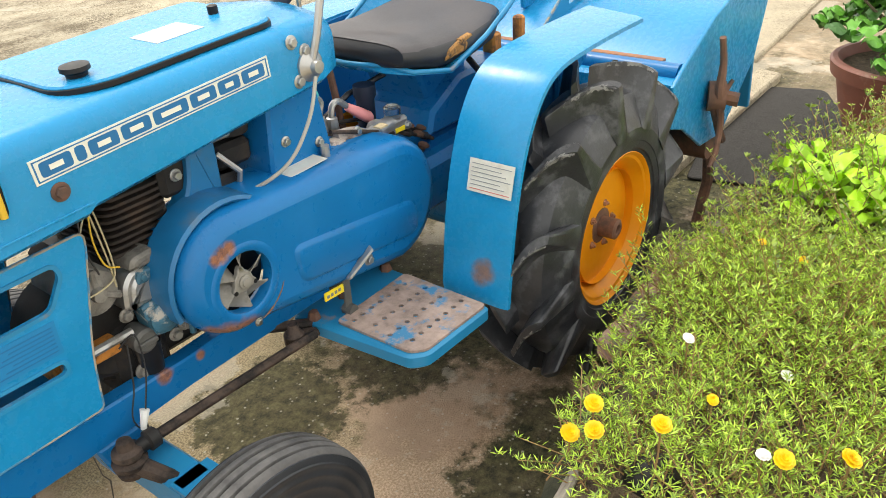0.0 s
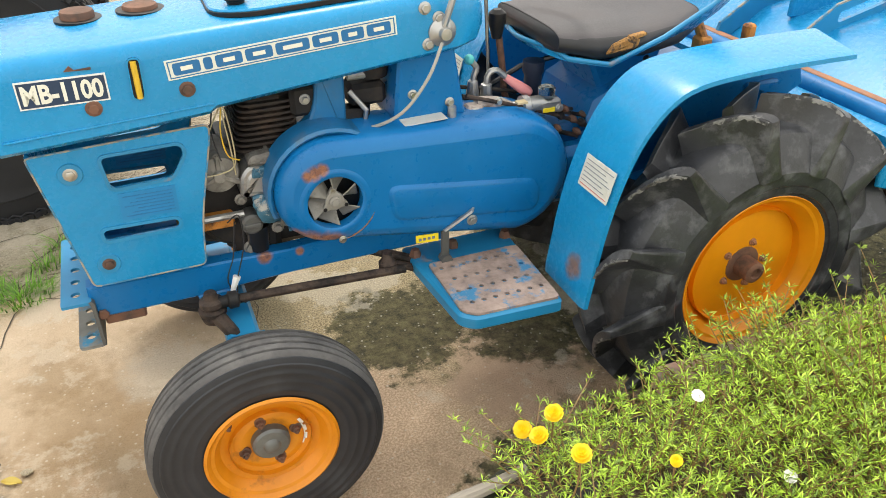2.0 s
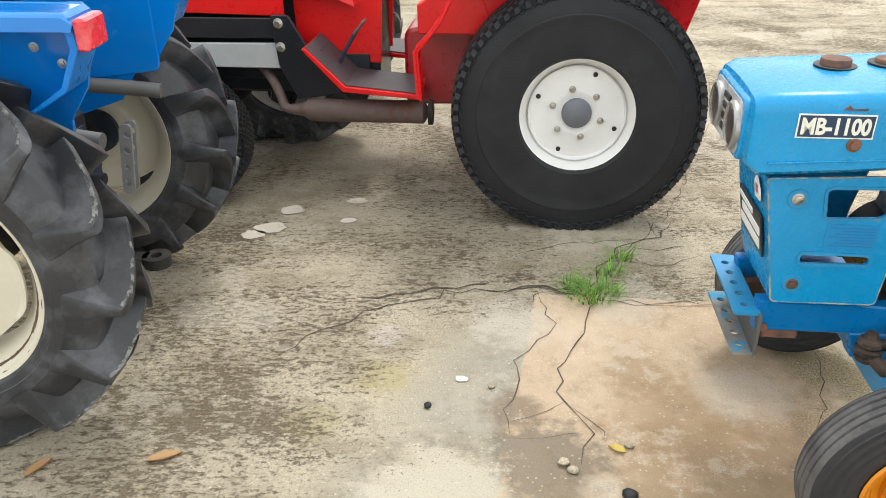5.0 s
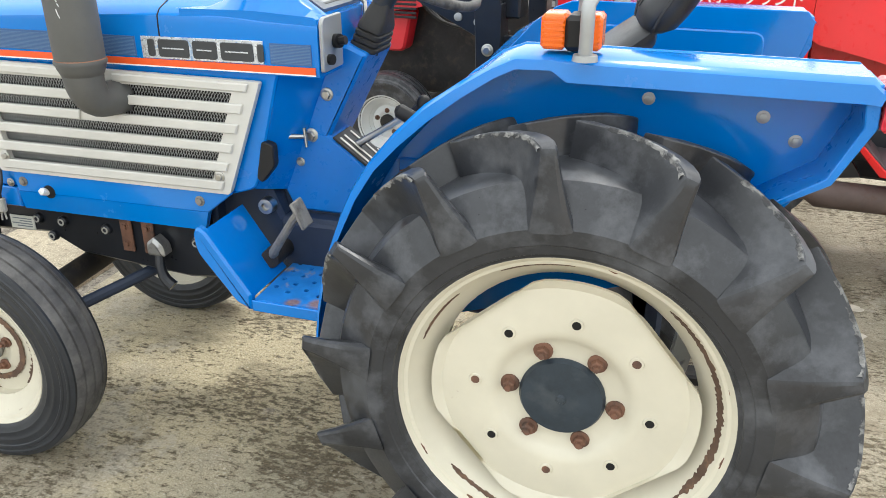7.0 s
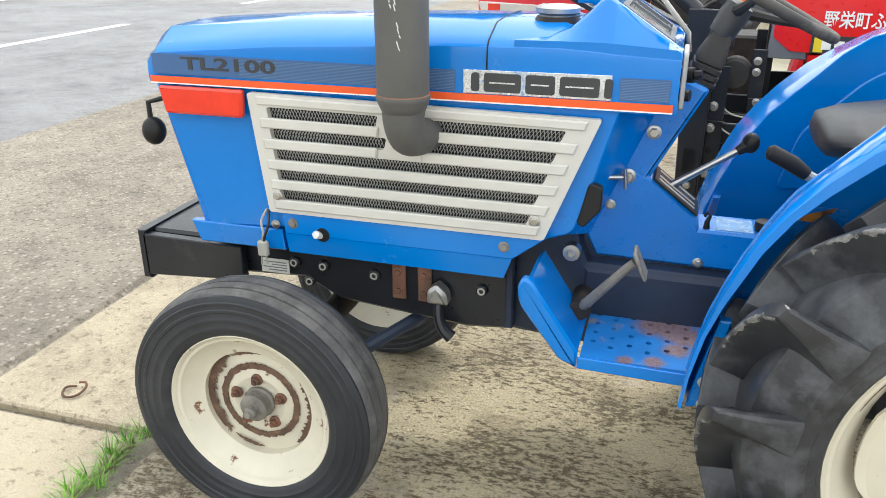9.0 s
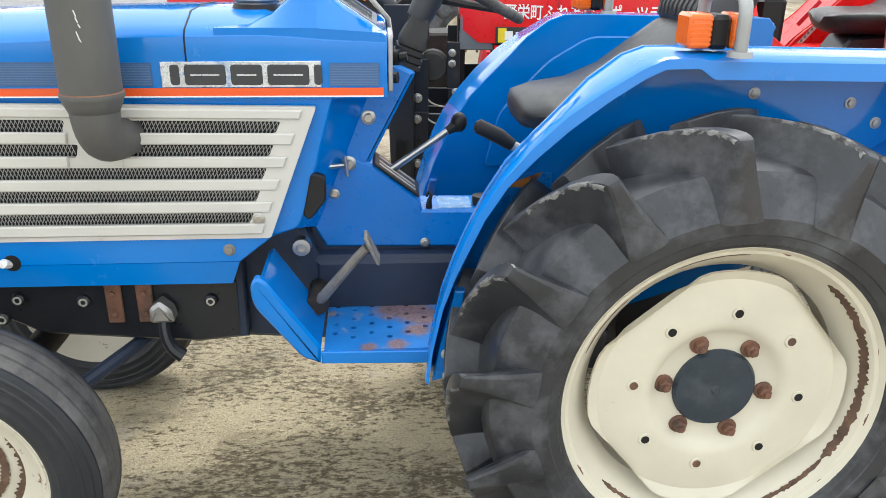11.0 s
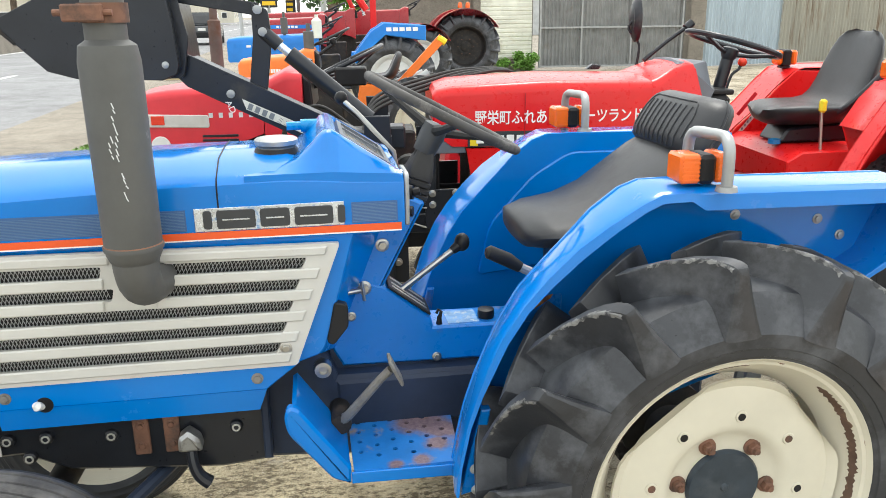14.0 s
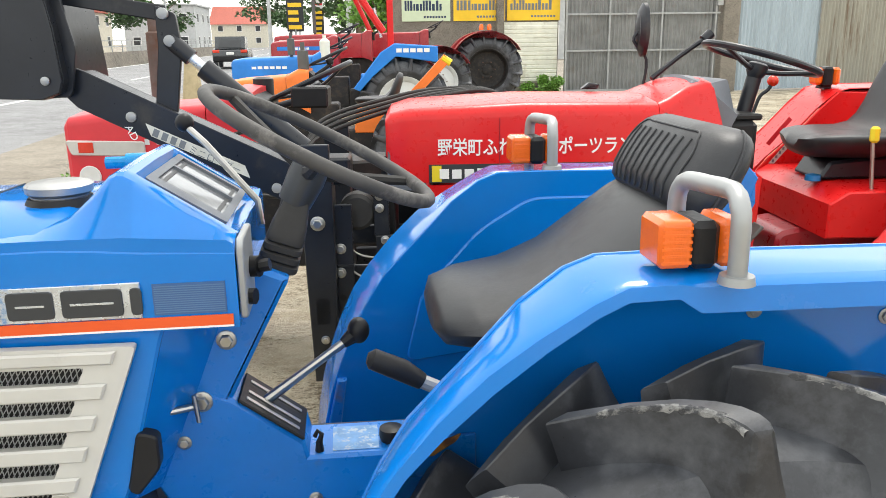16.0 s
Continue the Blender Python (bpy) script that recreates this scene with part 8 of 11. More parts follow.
    for pts, r, mat, lab in (([(0.540, 0.125, 0.803), (0.40, 0.125, 0.757), (0.29, 0.125, 0.716), (0.20, 0.125, 0.673)], 0.0048, m_rod, "long dark shift rod"), ([(0.530, 0.12, 0.763), (0.36, 0.12, 0.700), (0.235, 0.12, 0.655)], 0.006, m_rod, "rusty shift linkage rod"),
                             ([(0.535, 0.09, 0.790), (0.33, 0.09, 0.728), (0.21, 0.09, 0.695)], 0.005, m_rod, "rusty shift linkage rod"), ([(0.525, 0.06, 0.775), (0.36, 0.06, 0.730), (0.22, 0.06, 0.70)], 0.0055, m_cast, "grimy shift linkage rod"),
                             ([(0.480, 0.135, 0.745), (0.42, 0.135, 0.728), (0.30, 0.135, 0.680)], 0.0042, m_galv, "thin steel control rod"), ([(0.52, 0.03, 0.79), (0.30, 0.02, 0.74)], 0.005, m_cast, "grimy shift linkage rod")):
        part("linkage_rod", Geo().tube(pts, r, 8, 3), mat, T, lab)
    part("linkage_plate", Geo().prism([(0.54, 0.735), (0.30, 0.645), (0.30, 0.632), (0.54, 0.722)], -0.06, 0.13, "y", 0.004), m_rod, T, "rusty shift cover")
    cast = part("shift_casting", Geo().tube([(0.505, 0.10, 0.772), (0.455, 0.105, 0.762), (0.41, 0.105, 0.742), (0.365, 0.10, 0.722)], [0.016, 0.021, 0.019, 0.010], 12, 3).box(0.492, 0.535, 0.09, 0.125, 0.735, 0.775, 0.006), m_pale_cast, T, "pale weathered shift casting")
    part("casting_bolt", Geo().bolt(0.458, 0.122, 0.778, 0.007, 0.010).bolt(0.515, 0.125, 0.760, 0.008, 0.010), m_steel, cast)
    valve = part("valve_body", Geo().lathe([(0.335, 0.012), (0.338, 0.020), (0.372, 0.020), (0.376, 0.025), (0.392, 0.025), (0.396, 0.016), (0.425, 0.013)], 18, "x", (0, 0.112, 0.752)).box(0.292, 0.350, 0.090, 0.132, 0.728, 0.766, 0.008).bolt(0.300, 0.132, 0.742, 0.007, 0.008), m_alu, T, "bright hydraulic valve body")
    part("valve_tag", Geo().box(0.312, 0.345, 0.132, 0.1345, 0.735, 0.746, 0.001), m_yellow, valve, "yellow tag")
    for x, y, z, r in ((0.288, 0.12, 0.716, 0.010), (0.272, 0.11, 0.728, 0.008), (0.256, 0.125, 0.704, 0.009), (0.226, 0.12, 0.688, 0.010), (0.212, 0.10, 0.700, 0.008), (0.30, 0.13, 0.690, 0.008), (0.245, 0.13, 0.672, 0.009)):
        part("linkage_joint", Geo().lathe([(y - 0.012, r * 0.7), (y - 0.006, r), (y + 0.006, r), (y + 0.010, r * 0.7), (y + 0.016, r * 0.5), (y + 0.017, 0.001)], 8, "y", (x, 0, z)), m_rusty if r < 0.0095 else m_cast, T, "rusty clevis joint")
    gl = part("gear_lever", Geo().tube([(0.352, 0.0, 0.705), (0.366, 0.0, 0.714), (0.380, 0.0, 0.74), (0.388, 0.0, 0.80), (0.407, 0.0, 0.92)], 0.0085, 10, 3), m_rusty, T, "tall gear lever with black grip")
    part("grip", Geo().lathe([(0.885, 0.012), (0.90, 0.015), (0.925, 0.021), (0.945, 0.020), (0.953, 0.010)], 16, "z", (0.408, 0.0, 0)), m_plastic, gl)
    part("rod", Geo().tube([(0.40, -0.05, 0.75), (0.415, -0.05, 0.97), (0.42, -0.05, 1.06)], 0.005, 8), m_steel, gl)
    l2 = part("shift_lever", Geo().tube([(0.450, 0.04, 0.75), (0.450, 0.04, 0.795), (0.443, 0.04, 0.817), (0.424, 0.04, 0.821), (0.405, 0.042, 0.806), (0.385, 0.045, 0.79)], 0.0075, 8, 3).lathe([(0.750, 0.015), (0.758, 0.016), (0.790, 0.013), (0.793, 0.008)], 10, "z", (0.45, 0.04, 0)), m_alu, T, "bent steel lever with pink grip")
    part("grip", Geo().tube([(0.402, 0.043, 0.802), (0.372, 0.05, 0.780), (0.347, 0.055, 0.762), (0.340, 0.056, 0.757)], [0.009, 0.013, 0.014, 0.010], 12), m_pink, l2, "faded pink rubber grip")
    l3 = part("shift_lever", Geo().tube([(0.486, 0.04, 0.76), (0.484, 0.04, 0.81), (0.477, 0.04, 0.834), (0.490, 0.04, 0.850)], 0.0075, 8, 3).lathe([(0.762, 0.015), (0.770, 0.016), (0.803, 0.012), (0.806, 0.008)], 10, "z", (0.486, 0.04, 0)), m_alu, T, "bent steel lever with teal knob")
    part("knob", Geo().ball(0.496, 0.04, 0.856, 0.0125), m_teal, l3)
    part("filler_neck", Geo().lathe([(0.70, 0.022), (0.79, 0.022), (0.80, 0.027), (0.825, 0.027), (0.828, 0.010)], 20, "z", (0.315, 0.02, 0)), m_navy, T, "dark oil filler neck with ribbed cap")
    part("black_stay", Geo().tube([(0.45, -0.06, 0.72), (0.33, -0.02, 0.80), (0.24, 0.02, 0.83)], 0.007, 8), m_black, T)
    part("sediment_bowl", Geo().lathe([(0.755, 0.019), (0.788, 0.021), (0.792, 0.016), (0.793, 0.001)], 14, "z", (0.325, 0.11, 0)), m_sediment, valve, "clear plastic cap")
    # seat
    rings, lim = [], 22
    for x, z, w, e in ((0.352, 0.884, 0.10, 0.0), (0.337, 0.872, 0.165, 0.0), (0.25, 0.850, 0.205, 0.010), (0.12, 0.842, 0.215, 0.068), (0.0, 0.850, 0.218, 0.122), (-0.08, 0.890, 0.215, 0.128), (-0.13, 0.965, 0.20, 0.095), (-0.15, 1.05, 0.175, 0.05), (-0.158, 1.09, 0.13, 0.02)):
        row = []
        for k in range(-8, 9):
            q = k / 8
            row.append((x - 0.03 * q * q, w * q, z + e * abs(q) ** 3))
        rings.append(row)
    pan_top = Geo().loft(rings, closed=False)
    lower = [[(a, b * 1.01, c - 0.007) for a, b, c in r] for r in rings]
    pan_top.loft(lower, closed=False)
    edge = [[p, q] for p, q in zip([r[0] for r in rings] + rings[-1][1:] + [r[-1] for r in reversed(rings[:-1])] + list(reversed(rings[0][1:-1])), [r[0] for r in lower] + lower[-1][1:] + [r[-1] for r in reversed(lower[:-1])] + list(reversed(lower[0][1:-1])))]
    pan_top.loft(edge + [edge[0]], closed=False)
    seat = part("seat_pan", pan_top, m_sky_blue, T, "sky blue pressed steel seat pan", angle=50)
    rim_path = [r[0] for r in rings] + rings[-1][1:-1] + [r[-1] for r in reversed(rings)] + list(reversed(rings[0][1:-1]))
    part("pan_rim", Geo().tube(rim_path + [rim_path[0]], 0.006, 8, caps=False), m_sky_blue_worn, seat, "chipped rolled edge of the seat", angle=60)
    rings = []
    for x, z, w, t in ((0.342, 0.905, 0.11, 0.010), (0.330, 0.905, 0.160, 0.026), (0.25, 0.893, 0.196, 0.036), (0.12, 0.888, 0.198, 0.038), (0.02, 0.900, 0.190, 0.036), (-0.045, 0.920, 0.165, 0.030), (-0.065, 0.932, 0.13, 0.012)):
        ring = []
        for k in range(24):
            a = 6.2832 * k / 24
            cy, sz = math.copysign(abs(math.cos(a)) ** 0.45, math.cos(a)), math.copysign(abs(math.sin(a)) ** 0.6, math.sin(a))
            ring.append((x, w * cy, z + t * sz))
        rings.append(ring)
    cu = part("cushion", Geo().loft(rings), m_vinyl, seat, "worn dark vinyl cushion with split corner", angle=45)
    # a lighter grey layer lies over the top of the black cushion
    top = [[(x + 0.0, y * 0.985, z + 0.0022) for x, y, z in ring[1:12]] for ring in rings[1:-1]]
    part("cushion_top", Geo().loft(top, closed=False), m_vinyl_grey, cu, "grey purple top of the cushion", angle=45)
    part("torn_foam", Geo().prism(rounded([(0.232, 0.880), (0.148, 0.886), (0.140, 0.906), (0.165, 0.917), (0.215, 0.903)], 0.008), 0.188, 0.2005, "y", 0.004).prism(rounded([(0.170, 0.905), (0.125, 0.915), (0.128, 0.922), (0.172, 0.917)], 0.003), 0.186, 0.2015, "y", 0.002), m_foam, cu, "brown foam showing at the split")
    part("seat_stem", Geo().prism([(0.22, 0.87), (-0.02, 0.87), (0.02, 0.74), (0.16, 0.74)], -0.09, 0.09, "y", 0.01), m_chain_blue, seat)
    part("seat_spring", Geo().tube([(0.10, 0.17, 0.85), (0.02, 0.16, 0.78), (-0.05, 0.15, 0.77)], 0.008, 8).ball(-0.03, 0.16, 0.80, 0.018).ball(-0.055, 0.155, 0.785, 0.016), m_cast, seat)
    part("orange_bracket", Geo().box(-0.155, -0.115, 0.06, 0.10, 0.74, 0.85, 0.006).tube([(-0.135, 0.08, 0.845), (-0.125, 0.06, 0.885)], 0.013, 8), m_rust_orange, T, "rusty orange lift bracket")
    part("orange_bracket", Geo().box(-0.31, -0.28, 0.05, 0.08, 0.75, 0.86, 0.006), m_rust_orange, T, "rusty orange lift bracket")
    part("hitch_eye", Geo().plate(rounded([(-0.16, 0.70), (-0.12, 0.72), (-0.14, 0.785), (-0.18, 0.76)], 0.012), [circle2(-0.15, 0.742, 0.011)], 0.30, 0.312).box(-0.20, -0.10, 0.27, 0.30, 0.66, 0.80, 0.006), m_chain_blue, T)
    # steering
    sm = Matrix.Translation((0.375, 0.0, 1.145)) @ Euler((0, radians(-28), 0)).to_matrix().to_4x4()
    n = 36
    sw = part("steering_wheel", Geo(sm).tube([(0.165 * math.cos(6.2832 * k / n), 0.165 * math.sin(6.2832 * k / n), 0) for k in range(n + 1)], 0.012, 10, caps=False), m_plastic, T, "thin black steering wheel", angle=60)
    for a in (0, 120, 240):
        c, s = math.cos(radians(a)), math.sin(radians(a))
        part("spoke", Geo(sm).tube([(0.01 * c, 0.01 * s, -0.03), (0.16 * c, 0.16 * s, -0.003)], 0.009, 8), m_plastic, sw)
    part("steering_column", Geo().tube([(0.55, 0, 1.03), (0.39, 0, 1.125)], 0.017, 12), m_navy, sw)
    # rotary tiller behind
    TL = part("tiller", Geo().prism([(-0.36, 0.60), (-0.365, 0.70), (-0.42, 0.715), (-0.44, 0.685), (-0.47, 0.70), (-0.62, 0.80), (-0.90, 0.86), (-1.12, 0.80), (-1.12, 0.785), (-0.90, 0.84), (-0.62, 0.78), (-0.46, 0.665), (-0.40, 0.60)], -0.56, 0.50, "y", 0.003), m_sky_blue, T, "blue pressed steel rotary tiller hood")
    part("tiller_ridge", Geo().tube([(-0.430, -0.56, 0.712), (-0.430, 0.495, 0.712)], 0.030, 14), m_chain_blue, TL)
    # dark strip put in for the shaded gap under the ridge
    part("ridge_shadow_gap", Geo().box(-0.408, -0.395, -0.5, 0.49, 0.662, 0.690, 0.003), m_rusty, TL, "rust brown strip in place of the shaded gap below the ridge")
    for y in (0.03, -0.24):
        rib = [(-0.44, 0.69), (-0.46, 0.765), (-0.62, 0.868), (-0.90, 0.932), (-1.08, 0.90), (-1.08, 0.80), (-0.90, 0.855), (-0.62, 0.795)]
        part("tiller_rib", Geo().plate(rib, [rounded([(-0.63, 0.818), (-0.80, 0.860), (-0.80, 0.890), (-0.63, 0.848)], 0.012)], y, y + 0.012), m_sky_blue_worn, TL, "slotted blue stiffening rib")
        part("rib_edge", Geo().tube([(x, y + 0.006, z) for x, z in rib[1:5]], 0.005, 6), m_worn_edge, TL)
    part("rust_strip", Geo().box(-0.462, -0.435, -0.3, 0.44, 0.734, 0.7435, 0.002), m_rust_spot, TL, "rusty dirt in the fold")
    for y in (0.50, -0.575):
        part("end_plate", Geo().prism([(-0.35, 0.70), (-0.42, 0.74), (-0.62, 0.83), (-0.90, 0.90), (-1.14, 0.84), (-1.05, 0.60), (-0.80, 0.42), (-0.62, 0.44), (-0.45, 0.55), (-0.36, 0.58)], y, y + 0.012, "y", 0.003), m_sky_blue, TL, "blue tiller end plate")
    part("tiller_rib", Geo().box(-1.05, -0.60, -0.12, -0.10, 0.80, 0.90, 0.004), m_sky_blue, TL)
    part("tiller_drum", Geo().lathe([(-0.55, 0.05), (0.50, 0.05)], 16, "y", (-0.75, 0, 0.40)), m_rusty, TL)
    part("drum_end", Geo().tube([(-0.62, 0.515, 0.60), (-0.64, 0.56, 0.60)], 0.045, 14).tube([(-0.63, 0.555, 0.60), (-0.64, 0.60, 0.595)], 0.022, 8), m_rusty, TL, "rusty shaft end")
    for k in range(10):
        y, a = 0.54 - 0.115 * k, radians(50 + 97 * k)
        pts = [(-0.75 + math.cos(a) * r, y, 0.40 + math.sin(a) * r) for r in (0.04, 0.13, 0.22)]
        pts.append((-0.75 + math.cos(a + 0.35) * 0.26, y + 0.03, 0.40 + math.sin(a + 0.35) * 0.26))
        part("tine", Geo().tube(pts, [0.014, 0.013, 0.011, 0.006], 6), m_rusty, TL, "curved rusty tiller tine")
    part("side_tine", Geo().tube([(-0.60, 0.545, 0.78), (-0.62, 0.55, 0.70), (-0.60, 0.555, 0.62), (-0.63, 0.56, 0.52), (-0.60, 0.565, 0.44), (-0.54, 0.57, 0.41)], [0.010, 0.011, 0.015, 0.010, 0.009, 0.006], 8, 3), m_rusty, TL, "bent rusty tine on the tiller end")
    part("rear_flap", Geo().prism([(-1.08, 0.81), (-1.10, 0.81), (-1.16, 0.40), (-1.14, 0.40)], -0.55, 0.49, "y", 0.003), m_sky_blue_worn, TL)
    part("tiller_frame", Geo().box(-0.40, -0.10, -0.05, 0.05, 0.55, 0.66, 0.01), m_chain_blue, TL)
    part("skid", Geo().tube([(-1.0, 0.4, 0.45), (-1.02, 0.42, 0.15), (-0.95, 0.42, 0.0)], 0.02, 8), m_rusty, TL)
    return T


sky_tractor()

# ---- the red tractors ----
def hood_ring(x, w, z0, z1, r, crown=0.012, lean=0.0):
    """A cross-section of a hood: upright flanks, round shoulders and a slightly crowned top."""
    pts = [(-w, z0), (-w + lean, z1 - r)]
    for k in range(1, 6):
        a = math.pi / 2 * k / 5
        pts.append((-w + lean + r - r * math.cos(a), z1 - r + r * math.sin(a)))
    pts += [(-w * 0.4, z1 + crown * 0.8), (0.0, z1 + crown)]
    full = pts + [(-y, z) for y, z in reversed(pts[:-1])]
    return [(x, y, z) for y, z in full]


def hood_shell(stations, thick=0.0):
    g = Geo()
    g.loft([hood_ring(*s) for s in stations])
    return g


def wheel(parent, name, at, R, rim, W, tyre_geo, rim_mat, dish, hub_r, n_bolts, bolt_mat, flip=False, rubber=None, cap_mat=None, ring=0.006, bolt_at=None, turn=0.0):
    """A wheel under its tractor: tyre, rim, hub cap and bolts."""
    m = Matrix.Translation(Vector(at)) @ (Matrix.Rotation(math.pi, 4, "Z") if flip else Matrix()) @ Matrix.Rotation(turn, 4, "Y")
    w = part(name, tyre_geo, rubber or m_rubber, parent, "", m)
    part("rim", disc_rim(rim, W * 0.86, dish, hub_r, 0.0, ring), rim_mat, w, "")
    part("hub_cap", Geo().lathe([(dish - 0.002, hub_r), (dish + 0.016, hub_r), (dish + 0.022, hub_r * 0.86), (dish + 0.024, 0.001)], 28), cap_mat or m_cast, w)
    bolts_on(w, "wheel_bolt", n_bolts, bolt_at or hub_r * 1.55, dish + ring, 0.009, bolt_mat, 0.3, 0.016)
    return w


def torus_wheel(parent, centre, tilt, r, tube_r, mat, spoke_mat, col_foot, name="steering_wheel", column="steering_column", col_r=0.017):
    """A steering wheel with three spokes on its column; tilt leans the wheel back about y."""
    m = Matrix.Translation(Vector(centre)) @ Matrix.Rotation(tilt, 4, "Y")
    g = Geo()
    g.lathe([(tube_r * math.sin(2 * math.pi * k / 10), r + tube_r * math.cos(2 * math.pi * k / 10)) for k in range(10)], 56, "z", closed=True)
    w = part(name, g, mat, parent, "", m)
    for k in range(3):
        a = 2 * math.pi * k / 3 + 0.5
        part("spoke", Geo().tube([(0.02 * math.cos(a), 0.02 * math.sin(a), -0.045), (0.45 * r * math.cos(a), 0.45 * r * math.sin(a), -0.032), (r * math.cos(a), r * math.sin(a), 0)], 0.009, 8), spoke_mat, w)
    part("hub", Geo().lathe([(-0.075, 0.022), (-0.05, 0.036), (-0.022, 0.036), (-0.015, 0.024)], 20, "z"), spoke_mat, w)
    top = m @ Vector((0, 0, -0.07))
    part(column, Geo().tube([tuple(top), col_foot], col_r, 12), mat, parent)
    return w


def bucket_seat(parent, x, z, w=0.22, depth=0.36, back=0.26, mat=None, lean=0.1):
    """A one-piece bucket seat: pan with raised rim and a rounded back."""
    path = [(0.205, 0.004, 0.06, 0.006), (0.195, 0.006, 0.115, 0.022), (0.165, 0.010, 0.160, 0.036), (0.11, 0.014, 0.190, 0.042), (0.03, 0.014, 0.208, 0.044), (-0.06, 0.014, 0.215, 0.045), (-0.125, 0.026, 0.216, 0.050), (-0.17, 0.062, 0.214, 0.054), (-0.20, 0.115, 0.210, 0.052),
            (-0.222, 0.175, 0.204, 0.046), (-0.245, 0.235, 0.192, 0.040), (-0.262, 0.285, 0.165, 0.032), (-0.272, 0.312, 0.125, 0.022), (-0.276, 0.322, 0.06, 0.006)]
    fx, fz, fw = depth / 0.40, back / 0.30, w / 0.215
    rings = []
    for i, (px, pz, pw, t) in enumerate(path):
        a, b = path[max(i - 1, 0)], path[min(i + 1, len(path) - 1)]
        d = Vector((b[0] - a[0], b[1] - a[1])).normalized()
        nx, nz = d.y, -d.x
        ring = []
        for k in range(30):
            q = 2 * math.pi * k / 30
            u = math.copysign(abs(math.cos(q)) ** 0.7, math.cos(q))
            off = t * math.sin(q) * (0.8 if math.sin(q) > 0 else 1.1) + 0.028 * abs(u) ** 2.5
            ring.append((x + (px + nx * off) * fx, u * pw * fw, z + (pz + nz * off) * fz))
        rings.append(ring)
    return part("seat", Geo().loft(rings), mat or m_vinyl, parent, "black vinyl bucket seat", angle=60)


def fender_strip(prof, thick, y0, y1):
    """A sheet bent along a profile of (x, z) and spanning y0 to y1."""
    n = len(prof)
    inn = []
    for i in range(n):
        a, b = Vector(prof[max(i - 1, 0)]), Vector(prof[min(i + 1, n - 1)])
        d = (b - a).normalized()
        inn.append((prof[i][0] - d.y * -thick, prof[i][1] + d.x * thick))
    return Geo().prism(list(prof) + list(reversed(inn)), y0, y1, "y", 0.003)


def arc2(cx, cz, r, a0, a1, n):
    return [(cx + r * math.cos(radians(a0 + (a1 - a0) * k / n)), cz + r * math.sin(radians(a0 + (a1 - a0) * k / n))) for k in range(n + 1)]


def bar_row(parent, name, x0, x1, z0, z1, y, mat, seed, blocks=9, gap=0.25):
    """A row of plain blocks in place of a maker's name, on a left flank."""
    rnd = random.Random(seed)
    step = (x1 - x0) / blocks
    for k in range(blocks):
        a = x0 + step * k
        part(name, Geo().box(a, a + step * (1 - gap), y, y + 0.0016, z0, z0 + (z1 - z0) * rnd.uniform(0.82, 1.0), 0.0004), mat, parent)


m_grey_plate = surface("pale_grey_painted_steel", (0.40, 0.43, 0.44), 0.45, vary=0.10, grain=60, patch=6, bump=0.03, stain=(0.26, 0.26, 0.25), stain_at=(0.58, 0.75), stain_scale=9)


